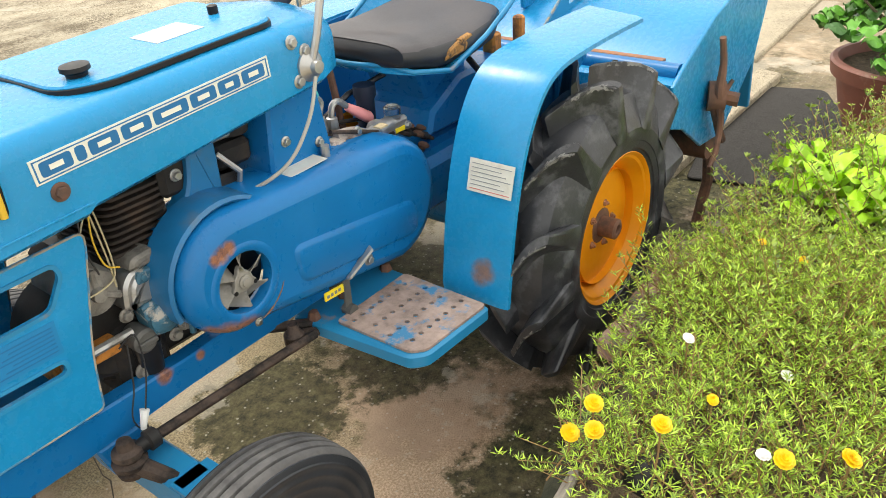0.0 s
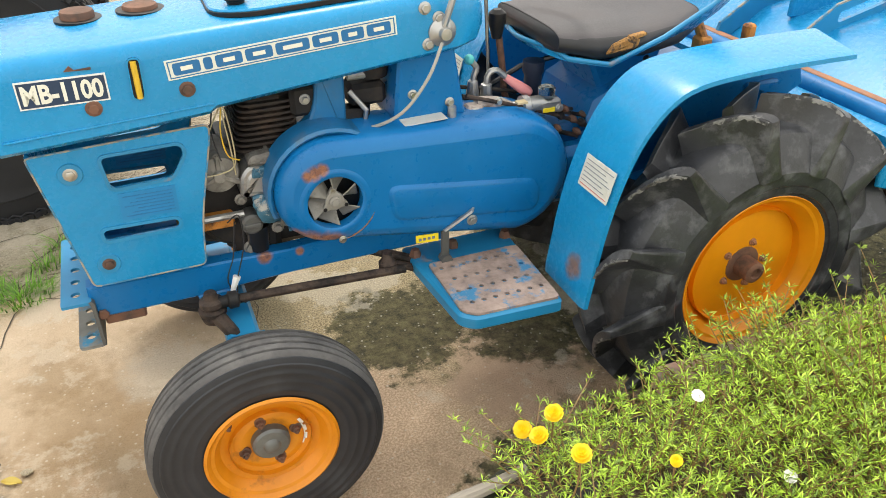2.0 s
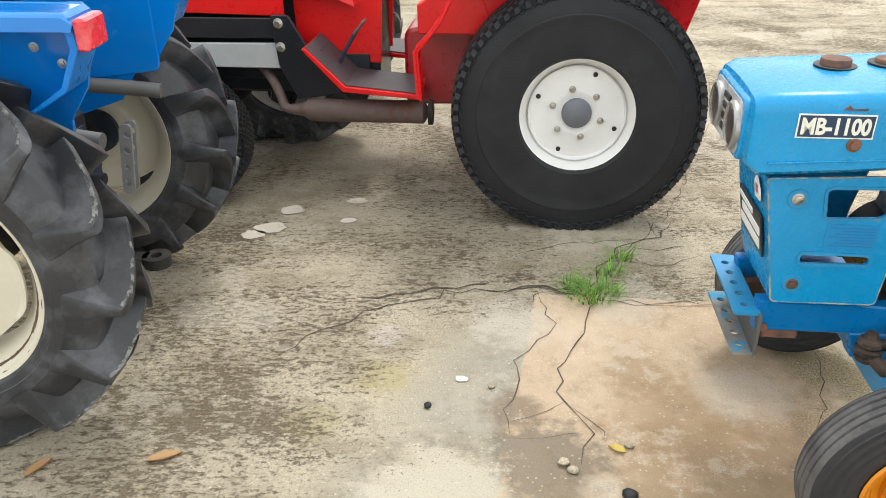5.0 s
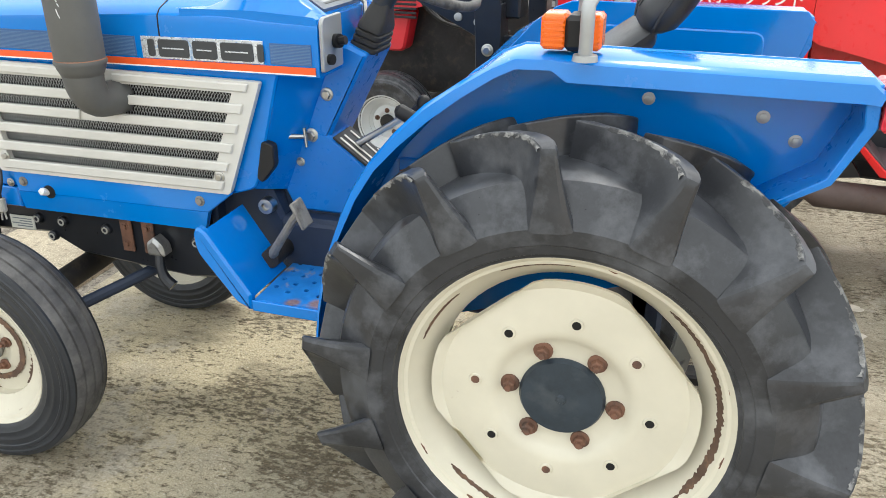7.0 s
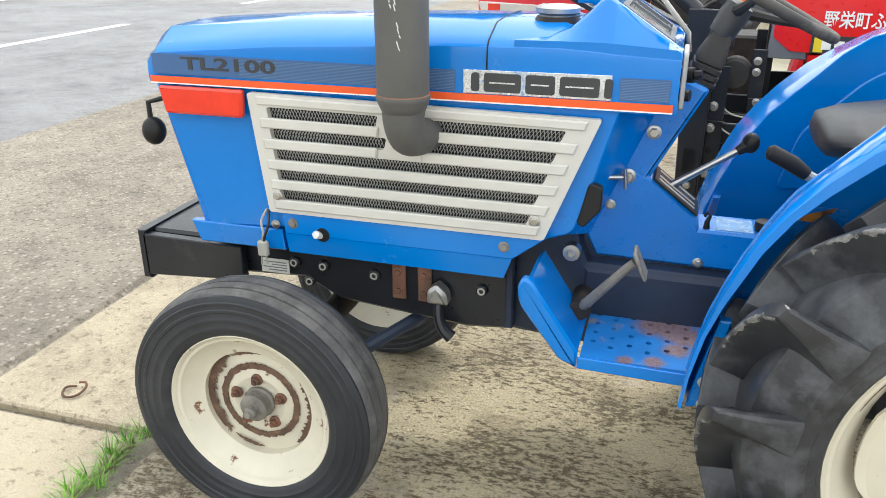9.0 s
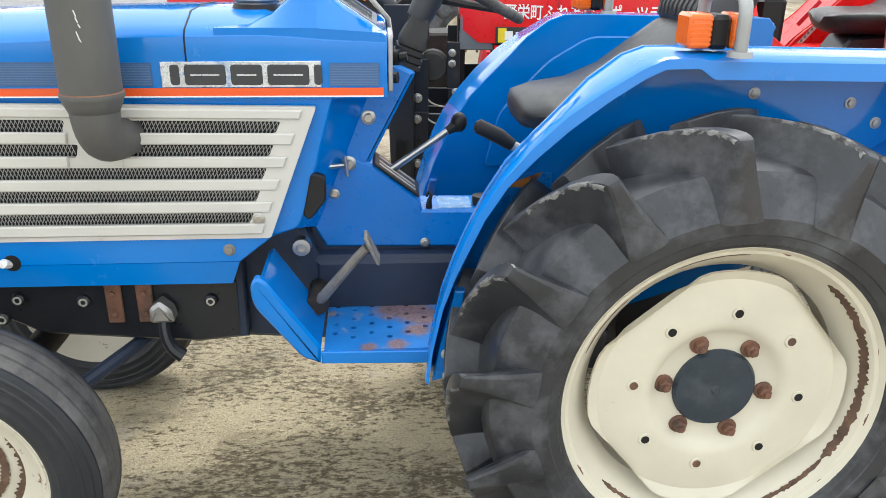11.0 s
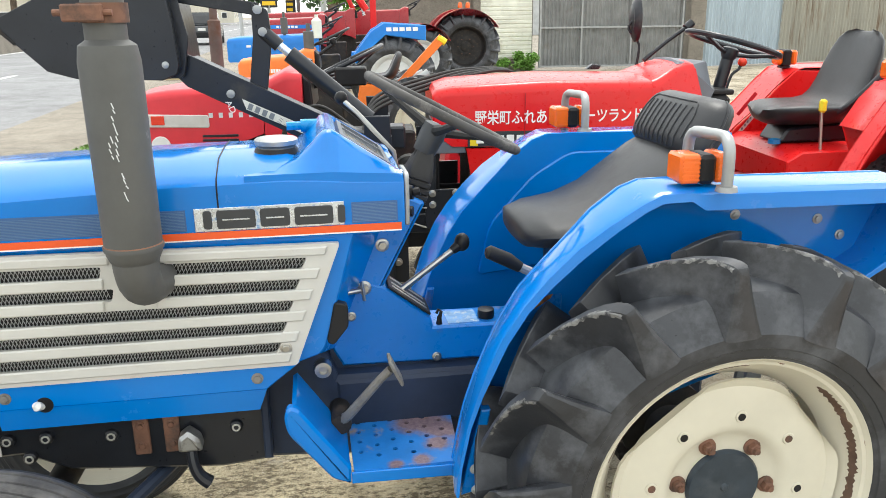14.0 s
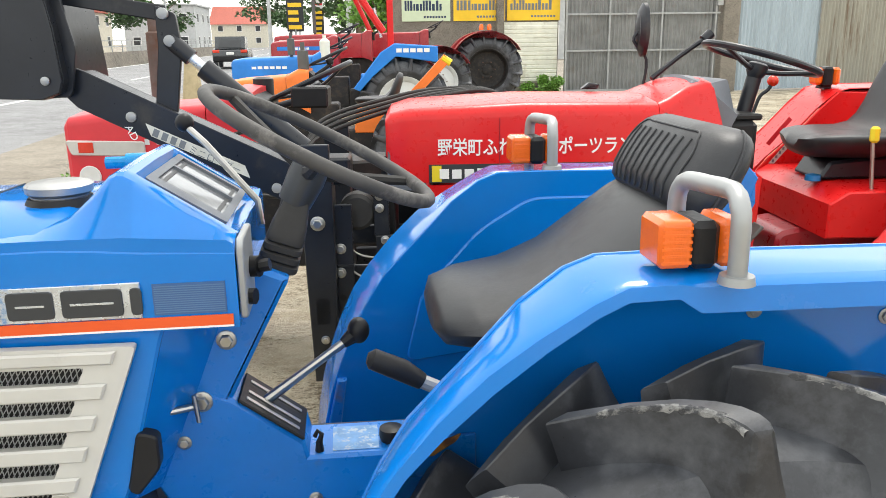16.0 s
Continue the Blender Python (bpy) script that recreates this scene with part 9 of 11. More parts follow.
def red_loader_tractor():
    T = thing("tractor", pose(2.312, 3.354, 0, 0, 0, 175), "red compact tractor with wide turf tyres and a black front loader", "tractor")
    # wheels
    turf, rib = turf_tyre(0.505, 0.235, 0.26), turf_tyre(0.30, 0.16, 0.18)
    for s in (1, -1):
        w = wheel(T, "rear_wheel", (0, s * 0.49, 0.487), 0.505, 0.235, 0.26, turf, m_white, 0.055, 0.060, 6, m_steel, s < 0, m_rubber_new, m_hub_grey, bolt_at=0.100)
        for k in range(4):
            a = 2 * math.pi * (k + 0.25) / 4
            part("bolt_hole", Geo().lathe([(0.0, 0.010), (0.003, 0.010)], 12), m_black, w, "", Matrix.Translation((0.168 * math.cos(a), 0.0535, 0.168 * math.sin(a))))
        wheel(T, "front_wheel", (1.71, s * 0.42, 0.298), 0.30, 0.16, 0.18, rib, m_white, 0.02, 0.045, 5, m_steel, s < 0, m_rubber_new, m_cast)
        part("axle_housing", Geo().lathe([(s * 0.10, 0.075), (s * 0.30, 0.062), (s * 0.36, 0.085), (s * 0.40, 0.085)], 20, "y", (0, 0, 0.503)), m_dark_red, T)
    part("front_axle", Geo().prism([(1.63, 0.30), (1.79, 0.30), (1.77, 0.40), (1.65, 0.40)], -0.33, 0.33), m_cast, T)
    # chassis
    part("gearbox", Geo().prism(rounded([(-0.12, 0.40), (0.75, 0.38), (0.75, 0.72), (0.30, 0.80), (-0.12, 0.76)], 0.04), -0.14, 0.14, "y", 0.015), m_dark_red, T)
    part("engine_block", Geo().prism(rounded([(0.86, 0.42), (1.85, 0.44), (1.85, 0.72), (1.70, 0.90), (0.86, 0.90)], 0.03), -0.15, 0.15, "y", 0.012), m_black, T)
    part("chassis_rail", Geo().box(0.9, 2.30, 0.155, 0.175, 0.50, 0.62, 0.004), m_black, T)
    part("chassis_rail", Geo().box(0.9, 2.30, -0.175, -0.155, 0.50, 0.62, 0.004), m_black, T)
    part("radiator", Geo().box(1.93, 2.00, -0.20, 0.20, 0.55, 1.08, 0.006), m_fins, T)
    part("fan_cowl", Geo().lathe([(1.86, 0.19), (1.92, 0.20), (1.92, 0.15), (1.86, 0.14)], 30, "x", (0, 0, 0.86), closed=True), m_black, T)
    # hood, its side panels and nose
    hood = part("hood", hood_shell([(2.155, 0.262, 1.045, 1.165, 0.03, 0.006), (2.14, 0.272, 1.00, 1.182, 0.035, 0.010), (2.08, 0.279, 0.955, 1.196, 0.04, 0.012), (1.7, 0.281, 0.94, 1.212, 0.045, 0.014), (1.252, 0.281, 0.94, 1.205, 0.045, 0.014)]), m_red, T, "bright red painted hood")
    for s in (1, -1):
        panel = part("side_panel", Geo().prism([(2.00, 0.82), (1.245, 0.80), (1.245, 0.944), (2.02, 0.944)], s * 0.262, s * 0.276, "y", 0.003), m_red, T)
        part("nose_panel", Geo().prism([(2.02, 0.925), (2.155, 0.925), (2.150, 1.06), (2.06, 0.965), (2.025, 0.95)], s * 0.255, s * 0.271, "y", 0.003), m_hub_grey, T, "dark grey plastic nose corner")
        part("decal_strip", Geo().box(1.255, 2.015, s * 0.2812, s * 0.2826, 0.952, 1.014, 0.0005), m_badge_dark, hood, "black strip with yellow blocks")
    part("front_grille", Geo().box(2.13, 2.158, -0.25, 0.25, 0.62, 1.06, 0.006), m_plastic, T, "black plastic front grille")
    part("bumper_plate", Geo().box(2.10, 2.15, -0.24, 0.24, 0.46, 0.62, 0.006), m_black, T)
    part("hood_latch", Geo().prism(rounded([(1.43, 1.226), (1.37, 1.226), (1.36, 1.245), (1.40, 1.25)], 0.006), -0.16, -0.12), m_black, hood)
    part("hood_seam", Geo().tube([(1.78, 0.2835, 0.95), (1.78, 0.2835, 1.165)], 0.0014, 6), m_dark_red, hood)
    lettering("inscription", "野栄町ふれあいスポーツランド", 0.062, m_white, hood, side_text(1.985, 0.2822, 1.047), 0.0006, 0.695, 0.0009, "white painted Japanese writing")
    for k, (a, w, mt) in enumerate(((2.005, 0.032, m_yellow), (1.44, 0.10, m_yellow), (1.60, 0.06, m_yellow))):
        part("decal_block", Geo().box(a - w, a, 0.2826, 0.2838, 0.956, 1.010, 0.0004), mt, hood)
    bar_row(hood, "decal_letter", 1.74, 1.99, 0.966, 1.003, 0.2838, m_white, 4, 6)
    bar_row(hood, "decal_letter", 1.30, 1.70, 0.966, 1.003, 0.2838, m_white, 7, 8, 0.3)
    # cowl with dash
    rings = []
    for x, w, z0, z1, r, crown, lean, slant in ((1.250, 0.281, 0.94, 1.205, 0.045, 0.014, 0.0, 0.0), (1.215, 0.280, 0.92, 1.219, 0.045, 0.014, 0.01, 0.0), (1.14, 0.276, 0.90, 1.254, 0.035, 0.012, 0.055, 0.15), (1.07, 0.268, 0.87, 1.266, 0.028, 0.012, 0.080, 0.6), (1.045, 0.262, 0.84, 1.262, 0.020, 0.010, 0.085, 1.0)):
        rings.append([(px - slant * min(1.0, max(0.0, (1.25 - pz) / 0.10)) * 0.105, py, pz) for px, py, pz in hood_ring(x, w, z0, z1, r, crown, lean)])
    cowl = part("cowl", Geo().loft(rings), m_red, T, "red cowl with leaning flanks", angle=30)
    rings = []
    for y, rear, top in ((0.165, 1.052, 1.262), (0.155, 1.046, 1.272), (0.05, 0.940, 1.281), (-0.05, 0.940, 1.281), (-0.155, 1.046, 1.272), (-0.165, 1.052, 1.262)):
        rings.append([(1.115, y, 1.262), (1.105, y, top), (rear + 0.006, y, top - 0.016), (rear, y, top - 0.022), (0.942 - 0.3 * (1.052 - rear), y, 1.150), (0.960, y, 1.11), (1.09, y, 1.11)])
    part("dash", Geo().loft(rings), m_hub_grey, T, "dark grey plastic dash", angle=25)
    part("dash_shelf", Geo().box(0.845, 0.945, -0.10, 0.15, 1.128, 1.150, 0.006), m_plastic, T)
    part("dash_tower", Geo().box(0.86, 0.975, -0.16, 0.16, 0.62, 1.13, 0.02), m_plastic, T)
    wheel_ob = torus_wheel(T, (0.806, 0, 1.334), radians(-16.3), 0.204, 0.0125, m_black, m_black, (0.856, 0, 1.13), col_r=0.027)
    part("hand_throttle", Geo().tube([(0.765, -0.12, 1.13), (0.745, -0.12, 1.19), (0.715, -0.12, 1.215), (0.703, -0.12, 1.24)], 0.007, 8, 3), m_black, T)
    part("lever_knob", Geo().ball(0.70, -0.12, 1.248, 0.021), m_red_lens, T, "red lever knob")
    # mirror on its stalk
    stalk = part("mirror_stalk", Geo().tube([(1.175, -0.20, 1.22), (1.165, -0.20, 1.33), (1.215, -0.21, 1.40), (1.195, -0.21, 1.44)], 0.006, 8, 4), m_black, T)
    part("mirror", Geo().loft([[(1.18 + d, -0.21 + 0.062 * math.cos(a) * k, 1.44 + 0.10 * math.sin(a) * k) for a in [2 * math.pi * q / 22 for q in range(22)]] for d, k in ((-0.012, 0.86), (-0.008, 1.0), (0.006, 1.0), (0.022, 0.7))]), m_black, stalk, "round black rear-view mirror")
    part("exhaust_lever", Geo().tube([(1.165, -0.12, 1.262), (1.06, -0.14, 1.34), (0.945, -0.16, 1.415)], 0.010, 8), m_black, T)
    part("lever_grip", Geo().tube([(0.965, -0.157, 1.40), (0.935, -0.162, 1.425)], 0.019, 12), m_black, T)
    # fenders, floor and step
    prof = [(0.665, 0.60), (0.662, 0.85), (0.60, 0.93), (0.50, 1.02), (0.40, 1.13), (0.335, 1.19), (0.28, 1.203), (-0.10, 1.205), (-0.34, 1.17), (-0.46, 1.06), (-0.50, 0.95)]
    near_prof = [(0.622, 0.545), (0.634, 0.738), (0.580, 0.800), (0.536, 0.860), (0.500, 0.935), (0.452, 1.02), (0.385, 1.13)] + prof[5:]
    for s in (1, -1):
        if s > 0:
            strip = fender_strip(near_prof, 0.014, 0.50, 0.60)
            wide = fender_strip(near_prof[5:], 0.014, 0.33, 0.50)
            strip.add(wide.v, wide.f)
            wall_line = [(0.45, 1.015), (0.385, 1.12), (0.33, 1.19), (-0.34, 1.165), (-0.49, 0.95), (-0.42, 0.72), (0.1, 0.68), (0.36, 0.80)]
        else:
            strip = fender_strip(prof, 0.014, -0.33, -0.60)
            wall_line = [(0.66, 0.52), (0.655, 0.855), (0.60, 0.925), (0.50, 1.015), (0.40, 1.125), (0.33, 1.19), (-0.34, 1.165), (-0.49, 0.95), (-0.42, 0.72), (0.1, 0.62)]
        f = part("fender", strip, m_red, T, "bright red flat-topped fender")
        side = Geo().prism(wall_line, s * 0.316, s * 0.33, "y", 0.003)
        part("inner_panel", side, m_red, f)
        part("edge_lip", Geo().tube([(x, s * 0.60, z - 0.004) for x, z in (near_prof if s > 0 else prof)], 0.007, 8), m_red, f)
        lamp = part("turn_lamp", Geo().box(0.310, 0.350, s * 0.45 - 0.04, s * 0.45 + 0.04, 1.203, 1.285, 0.008), m_plastic, f)
        part("amber_lens", Geo().box(0.351, 0.381, s * 0.45 - 0.037, s * 0.45 + 0.037, 1.211, 1.282, 0.01), m_amber, lamp, "orange ribbed lens")
        part("amber_lens", Geo().box(0.277, 0.309, s * 0.45 - 0.037, s * 0.45 + 0.037, 1.211, 1.282, 0.01), m_amber, lamp, "orange ribbed lens")
        part("lamp_foot", Geo().box(0.305, 0.355, s * 0.45 - 0.02, s * 0.45 + 0.02, 1.195, 1.205, 0.002), m_black, lamp)
        step = part("footboard", Geo().prism([(1.13, 0.705), (1.118, 0.712), (0.955, 0.553), (0.648, 0.523), (0.648, 0.505), (0.968, 0.530)], s * 0.17, s * 0.47, "y", 0.003), m_red, T, "red footboard with dark rubber mat")
        part("foot_mat", Geo().prism([(1.112, 0.714), (0.955, 0.560), (0.66, 0.530), (0.66, 0.524), (0.956, 0.553), (1.118, 0.710)], s * 0.18, s * 0.455, "y", 0.0015), m_vinyl_grey, step)
        for k in range(4):
            part("mat_slot", Geo().box(1.00 + 0.024 * k, 1.012 + 0.024 * k, s * 0.27, s * 0.36, 0.604 + 0.024 * k, 0.608 + 0.024 * k, 0.001), m_black, step)
        part("console_panel", Geo().prism([(1.13, 0.58), (0.85, 0.58), (0.835, 0.93), (0.93, 1.00), (1.235, 0.92), (1.225, 0.70)], s * 0.155, s * 0.17, "y", 0.004), m_red, T, "bright red console side panel")
    part("rear_deck", Geo().prism([(0.665, 0.74), (0.665, 0.86), (0.60, 0.90), (0.34, 0.905), (0.34, 0.86), (-0.3, 0.86), (-0.3, 0.74)], -0.318, 0.318, "y", 0.006), m_red, T)
    part("seat_base", Geo().prism(rounded([(0.60, 0.905), (0.26, 0.905), (0.30, 0.99), (0.56, 0.97)], 0.015), -0.10, 0.10, "y", 0.01), m_black, T, "black seat spring and bracket")
    bucket_seat(T, 0.458, 1.014, 0.215, 0.40, 0.34)
    part("arm_rail", Geo().tube([(0.40, 0.20, 1.05), (0.36, 0.24, 1.10), (0.22, 0.25, 1.26), (0.20, 0.20, 1.36)], 0.016, 10, 5), m_black, T)
    part("lever_stem", Geo().tube([(0.50, 0.27, 0.90), (0.515, 0.27, 1.06)], 0.007, 8), m_steel, T)
    part("lever_knob", Geo().box(0.497, 0.527, 0.258, 0.284, 1.06, 1.115, 0.008), m_yellow, T, "yellow plastic lever knob")
    part("paper_label", Geo().prism([(0.530, 0.985), (0.518, 0.970), (0.583, 0.888), (0.597, 0.902)], -0.3155, -0.3140, "y", 0), m_paper, T, "white sticker on the fender")
    for k in range(4):
        part("label_mark", Geo().box(0.575 - 0.013 * k, 0.584 - 0.013 * k, -0.3141, -0.3132, 0.906 + 0.017 * k, 0.918 + 0.017 * k, 0), m_ink, T)
    part("paper_label", Geo().prism([(0.530, 1.092), (0.515, 1.080), (0.600, 0.975), (0.616, 0.985)], -0.3155, -0.3145, "y", 0), m_faded_red, T, "faded pink sticker on the fender")
    part("filler_cap", Geo().lathe([(0.905, 0.0), (0.905, 0.028), (0.925, 0.026), (0.93, 0.0)], 20, "z", (0.62, 0.10, 0.0)), m_letter_blue, T)
    part("pedal_arm", Geo().tube([(1.013, 0.30, 0.605), (0.985, 0.30, 0.66), (0.925, 0.30, 0.755)], 0.009, 8), m_navy, T, "dark blue grey pedal arm")
    part("brake_pedal", Geo(Matrix.Translation((0.915, 0.30, 0.765)) @ Euler((0, radians(50), 0)).to_matrix().to_4x4()).box(-0.035, 0.035, -0.035, 0.035, -0.006, 0.006, 0.003), m_muffler, T, "worn steel brake pedal pad")
    part("drawbar", Geo().box(-0.45, -0.12, -0.03, 0.03, 0.42, 0.45, 0.004), m_black, T)
    # muffler slung under the step
    muff = part("muffler", Geo().lathe([(0.62, 0.02), (0.64, 0.050), (1.14, 0.050), (1.17, 0.03), (1.22, 0.022)], 24, "x", (0, 0.36, 0.417)), m_muffler_rust, T, "brown rusty muffler")
    part("exhaust_pipe", Geo().tube([(1.20, 0.36, 0.417), (1.255, 0.355, 0.425), (1.275, 0.33, 0.46), (1.32, 0.28, 0.52), (1.40, 0.20, 0.58)], 0.021, 12, 5), m_muffler_rust, muff)
    part("pipe_clamp", Geo().lathe([(0.600, 0.055), (0.618, 0.055)], 18, "x", (0, 0.36, 0.417)), m_cast, muff)
    # loader frame
    part("loader_bracket", Geo().box(1.215, 1.95, 0.285, 0.302, 0.712, 0.797, 0.003), m_black, T)
    gusset = part("loader_gusset", Geo().prism(rounded([(1.290, 0.815), (1.215, 0.815), (1.123, 0.653), (1.0, 0.481), (1.2, 0.455), (1.272, 0.60)], 0.012), 0.308, 0.330, "y", 0.003), m_black, T, "black slanted loader bracket plate")
    for bx, bz in ((1.258, 0.782), (1.257, 0.682)):
        part("gusset_bolt", Geo().bolt(bx, 0.330, bz, 0.014, 0.014, "y", 1), m_steel, gusset)
    part("loader_rail", Geo().prism([(1.92, 0.585), (1.244, 0.583), (1.285, 0.692), (1.92, 0.688)], 0.285, 0.305, "y", 0.004), m_grey_plate, T, "pale grey steel side plate")
    part("loader_rail", Geo().box(1.16, 1.92, -0.305, -0.285, 0.62, 0.672, 0.004), m_galv, T)
    for y in (0.29, -0.305):
        part("loader_rail", Geo().box(1.922, 2.40, y, y + 0.015, 0.60, 0.68, 0.004), m_black, T)
    cross = part("loader_crossbar", Geo().box(2.345, 2.40, -0.40, 0.40, 0.50, 0.60, 0.005), m_black, T)
    for s in (1, -1):
        y0, y1 = s * 0.375, s * 0.40
        post = part("loader_post", Geo().prism([(2.335, 0.30), (2.41, 0.30), (2.435, 1.10), (2.33, 1.10), (2.325, 0.80)], y0, y1, "y", 0.003), m_black, T, "black painted steel post")
        part("post_flange", Geo().box(2.325, 2.333, s * 0.30, s * 0.40, 0.30, 1.02, 0.002), m_black, post)
        part("post_bolt", Geo().bolt(2.376, s * 0.40, 0.849, 0.016, 0.018, "y", s), m_steel, post)
        part("post_bolt", Geo().bolt(2.37, s * 0.40, 0.45, 0.010, 0.012, "y", s), m_steel, post)
        plate = part("loader_plate", Geo().prism([(2.195, 0.62), (2.00, 0.64), (2.00, 0.79), (2.195, 0.785)], s * 0.31, s * 0.325, "y", 0.002), m_black, T)
        part("loader_plate", Geo().prism([(2.20, 0.785), (2.15, 0.785), (2.15, 0.96), (2.20, 0.96)], s * 0.31, s * 0.32, "y", 0.002), m_black, T)
        for bx, bz in ((2.165, 0.771), (2.165, 0.724), (2.069, 0.773), (2.18, 0.88), (2.18, 0.92)):
            part("plate_bolt", Geo().bolt(bx, s * 0.325, bz, 0.010, 0.012, "y", s), m_steel, plate)
    for s in (1,):
        y0, y1 = s * 0.375, s * 0.40
        arm = part("loader_arm", Geo().prism([(3.14, 1.365), (3.06, 1.335), (2.40, 1.015), (2.37, 0.92), (2.41, 0.885), (2.47, 0.915), (3.09, 1.225), (3.15, 1.29)], y0 - s * 0.005, y0 + s * 0.012, "y", 0.002), m_black, T, "black box-section loader arm")
        part("arm_flange", Geo().prism([(3.06, 1.335), (2.40, 1.015), (2.40, 1.009), (3.06, 1.329)], s * 0.31, s * 0.372, "y", 0.001), m_black, arm)
        part("arm_inner_plate", Geo().prism([(3.06, 1.335), (2.40, 1.015), (2.40, 0.895), (3.06, 1.215)], s * 0.30, s * 0.309, "y", 0.001), m_black, arm)
        for bx, bz in ((2.93, 1.195), (2.50, 0.965), (2.42, 0.95)):
            part("pivot_pin", Geo().lathe([(y0 + s * 0.012, 0.016), (y0 + s * 0.020, 0.016), (y0 + s * 0.022, 0.012)], 16, "y", (bx, 0, bz)), m_galv, arm)
        link = part("bell_link", Geo().prism(rounded([(2.835, 1.525), (2.775, 1.50), (2.765, 1.40), (2.80, 1.17), (2.865, 1.19), (2.835, 1.40)], 0.012), y0 - s * 0.028, y0 - s * 0.010, "y", 0.002), m_black, T)
        for bx, bz in ((2.81, 1.50), (2.796, 1.42)):
            part("pivot_pin", Geo().lathe([(y0 - s * 0.010, 0.017), (y0 + s * 0.004, 0.017), (y0 + s * 0.006, 0.012)], 16, "y", (bx, 0, bz)), m_galv, link)
        part("top_link", Geo().prism([(2.81, 1.525), (2.80, 1.475), (3.12, 1.53), (3.12, 1.575)], y0 - s * 0.045, y0 - s * 0.030, "y", 0.003), m_black, T)
        cyl = part("hydraulic_cylinder", Geo().tube([(2.705, s * 0.355, 1.338), (2.41, s * 0.355, 1.085)], 0.032, 18), m_black, T, "black hydraulic cylinder with chrome rod")
        part("cylinder_rod", Geo().tube([(2.796, s * 0.355, 1.42), (2.70, s * 0.355, 1.334)], 0.016, 12), m_chrome, cyl)
        part("cylinder_rod", Geo().tube([(2.80, s * 0.355, 1.424), (2.74, s * 0.355, 1.368)], 0.026, 12), m_black, cyl)
    lab = part("arm_label", Geo().prism([(2.890, 1.175), (2.595, 1.038), (2.582, 0.998), (2.877, 1.135)], 0.3875, 0.3885, "y", 0.0003), m_paper, T, "white label with black letters")
    ang = math.atan2(1.155 - 1.016, 2.884 - 2.588)
    for k in range(10):
        f = 0.05 + 0.088 * k
        x, z = 2.884 - 0.296 * f, 1.155 - 0.139 * f
        if k in (4, 5, 6, 7, 8, 9):
            continue
        part("label_mark", Geo(Matrix.Translation((x, 0.3886, z)) @ Matrix.Rotation(-ang, 4, "Y")).box(-0.018, 0.0, 0, 0.0012, -0.012, 0.012, 0.0003), m_ink, lab)
    sl = math.cos(ang), math.sin(ang)
    lettering("label_text", "ミニローダー", 0.030, m_ink, lab, Matrix(((-sl[0], -sl[1], 0, 2.765), (0, 0, 1, 0.3886), (-sl[1], sl[0], 0, 1.083), (0, 0, 0, 1))), 0.0006, 0.165)
    lettering("chalk_mark", "AD", 0.034, m_white, T, Matrix(((-0.4, -0.9, 0, 2.955), (0, 0, 1, 0.3875), (-0.9, 0.4, 0, 1.165), (0, 0, 0, 1))), 0.0006, 0.05, 0.0, "white chalk letters")
    # bucket
    prof = [(3.735, 1.462), (3.56, 1.292), (3.46, 1.264), (3.16, 1.254), (3.105, 1.275), (3.092, 1.31), (3.105, 1.46), (3.13, 1.62), (3.20, 1.80)]
    inn = [(3.735, 1.470), (3.555, 1.302), (3.46, 1.275), (3.162, 1.266), (3.115, 1.283), (3.104, 1.31), (3.117, 1.46), (3.142, 1.62), (3.21, 1.796)]
    bucket = part("bucket", Geo().prism(prof + list(reversed(inn)), 0.10, 0.455, "y", 0.001), m_black, T, "black steel loader bucket")
    side = [(3.735, 1.466), (3.56, 1.293), (3.46, 1.265), (3.16, 1.255), (3.105, 1.276), (3.094, 1.31), (3.106, 1.46), (3.13, 1.62), (3.205, 1.80), (3.26, 1.72), (3.48, 1.588)]
    for y in (0.455, 0.10):
        part("bucket_side", Geo().prism(side, y, y + 0.010, "y", 0.002), m_black, bucket)
    part("bucket_ear", Geo().prism(rounded([(3.09, 1.258), (3.285, 1.258), (3.24, 1.60), (3.10, 1.60), (3.06, 1.40)], 0.02), 0.405, 0.419, "y", 0.002), m_black, bucket)
    for bx, bz in ((3.11, 1.55), (3.14, 1.31)):
        part("bucket_pin", Geo().lathe([(0.467, 0.013), (0.472, 0.013), (0.474, 0.010)], 14, "y", (bx, 0, bz)), m_galv, bucket)
    part("bucket_rail", Geo().prism([(3.745, 1.468), (3.66, 1.386), (3.655, 1.395), (3.735, 1.478)], 0.09, 0.47, "y", 0.001), m_cast, bucket)
    # thin cables and a bolted strap behind the near post
    part("cable", Geo().tube([(2.292, 0.33, 0.786), (2.275, 0.335, 0.745), (2.242, 0.335, 0.722), (2.190, 0.33, 0.712)], 0.0035, 6, 4), m_cable, T, "thin pale cable")
    part("cable", Geo().tube([(2.296, 0.33, 0.687), (2.270, 0.335, 0.664), (2.245, 0.335, 0.649), (2.193, 0.33, 0.629)], 0.0035, 6, 4), m_cable, T, "thin pale cable")
    strap = part("post_strap", Geo().box(2.27, 2.335, 0.342, 0.352, 0.40, 0.90, 0.003).box(2.268, 2.34, 0.352, 0.362, 0.690, 0.698, 0.001), m_black, T, "black bolted steel strap")
    for bx, bz in ((2.311, 0.751), (2.314, 0.669), (2.313, 0.491)):
        part("strap_bolt", Geo().bolt(bx, 0.352, bz, 0.012, 0.012, "y", 1), m_steel, strap)
    part("strap_hole", Geo().lathe([(0.3525, 0.011), (0.3535, 0.011)], 12, "y", (2.309, 0, 0.582)), m_plastic, strap)
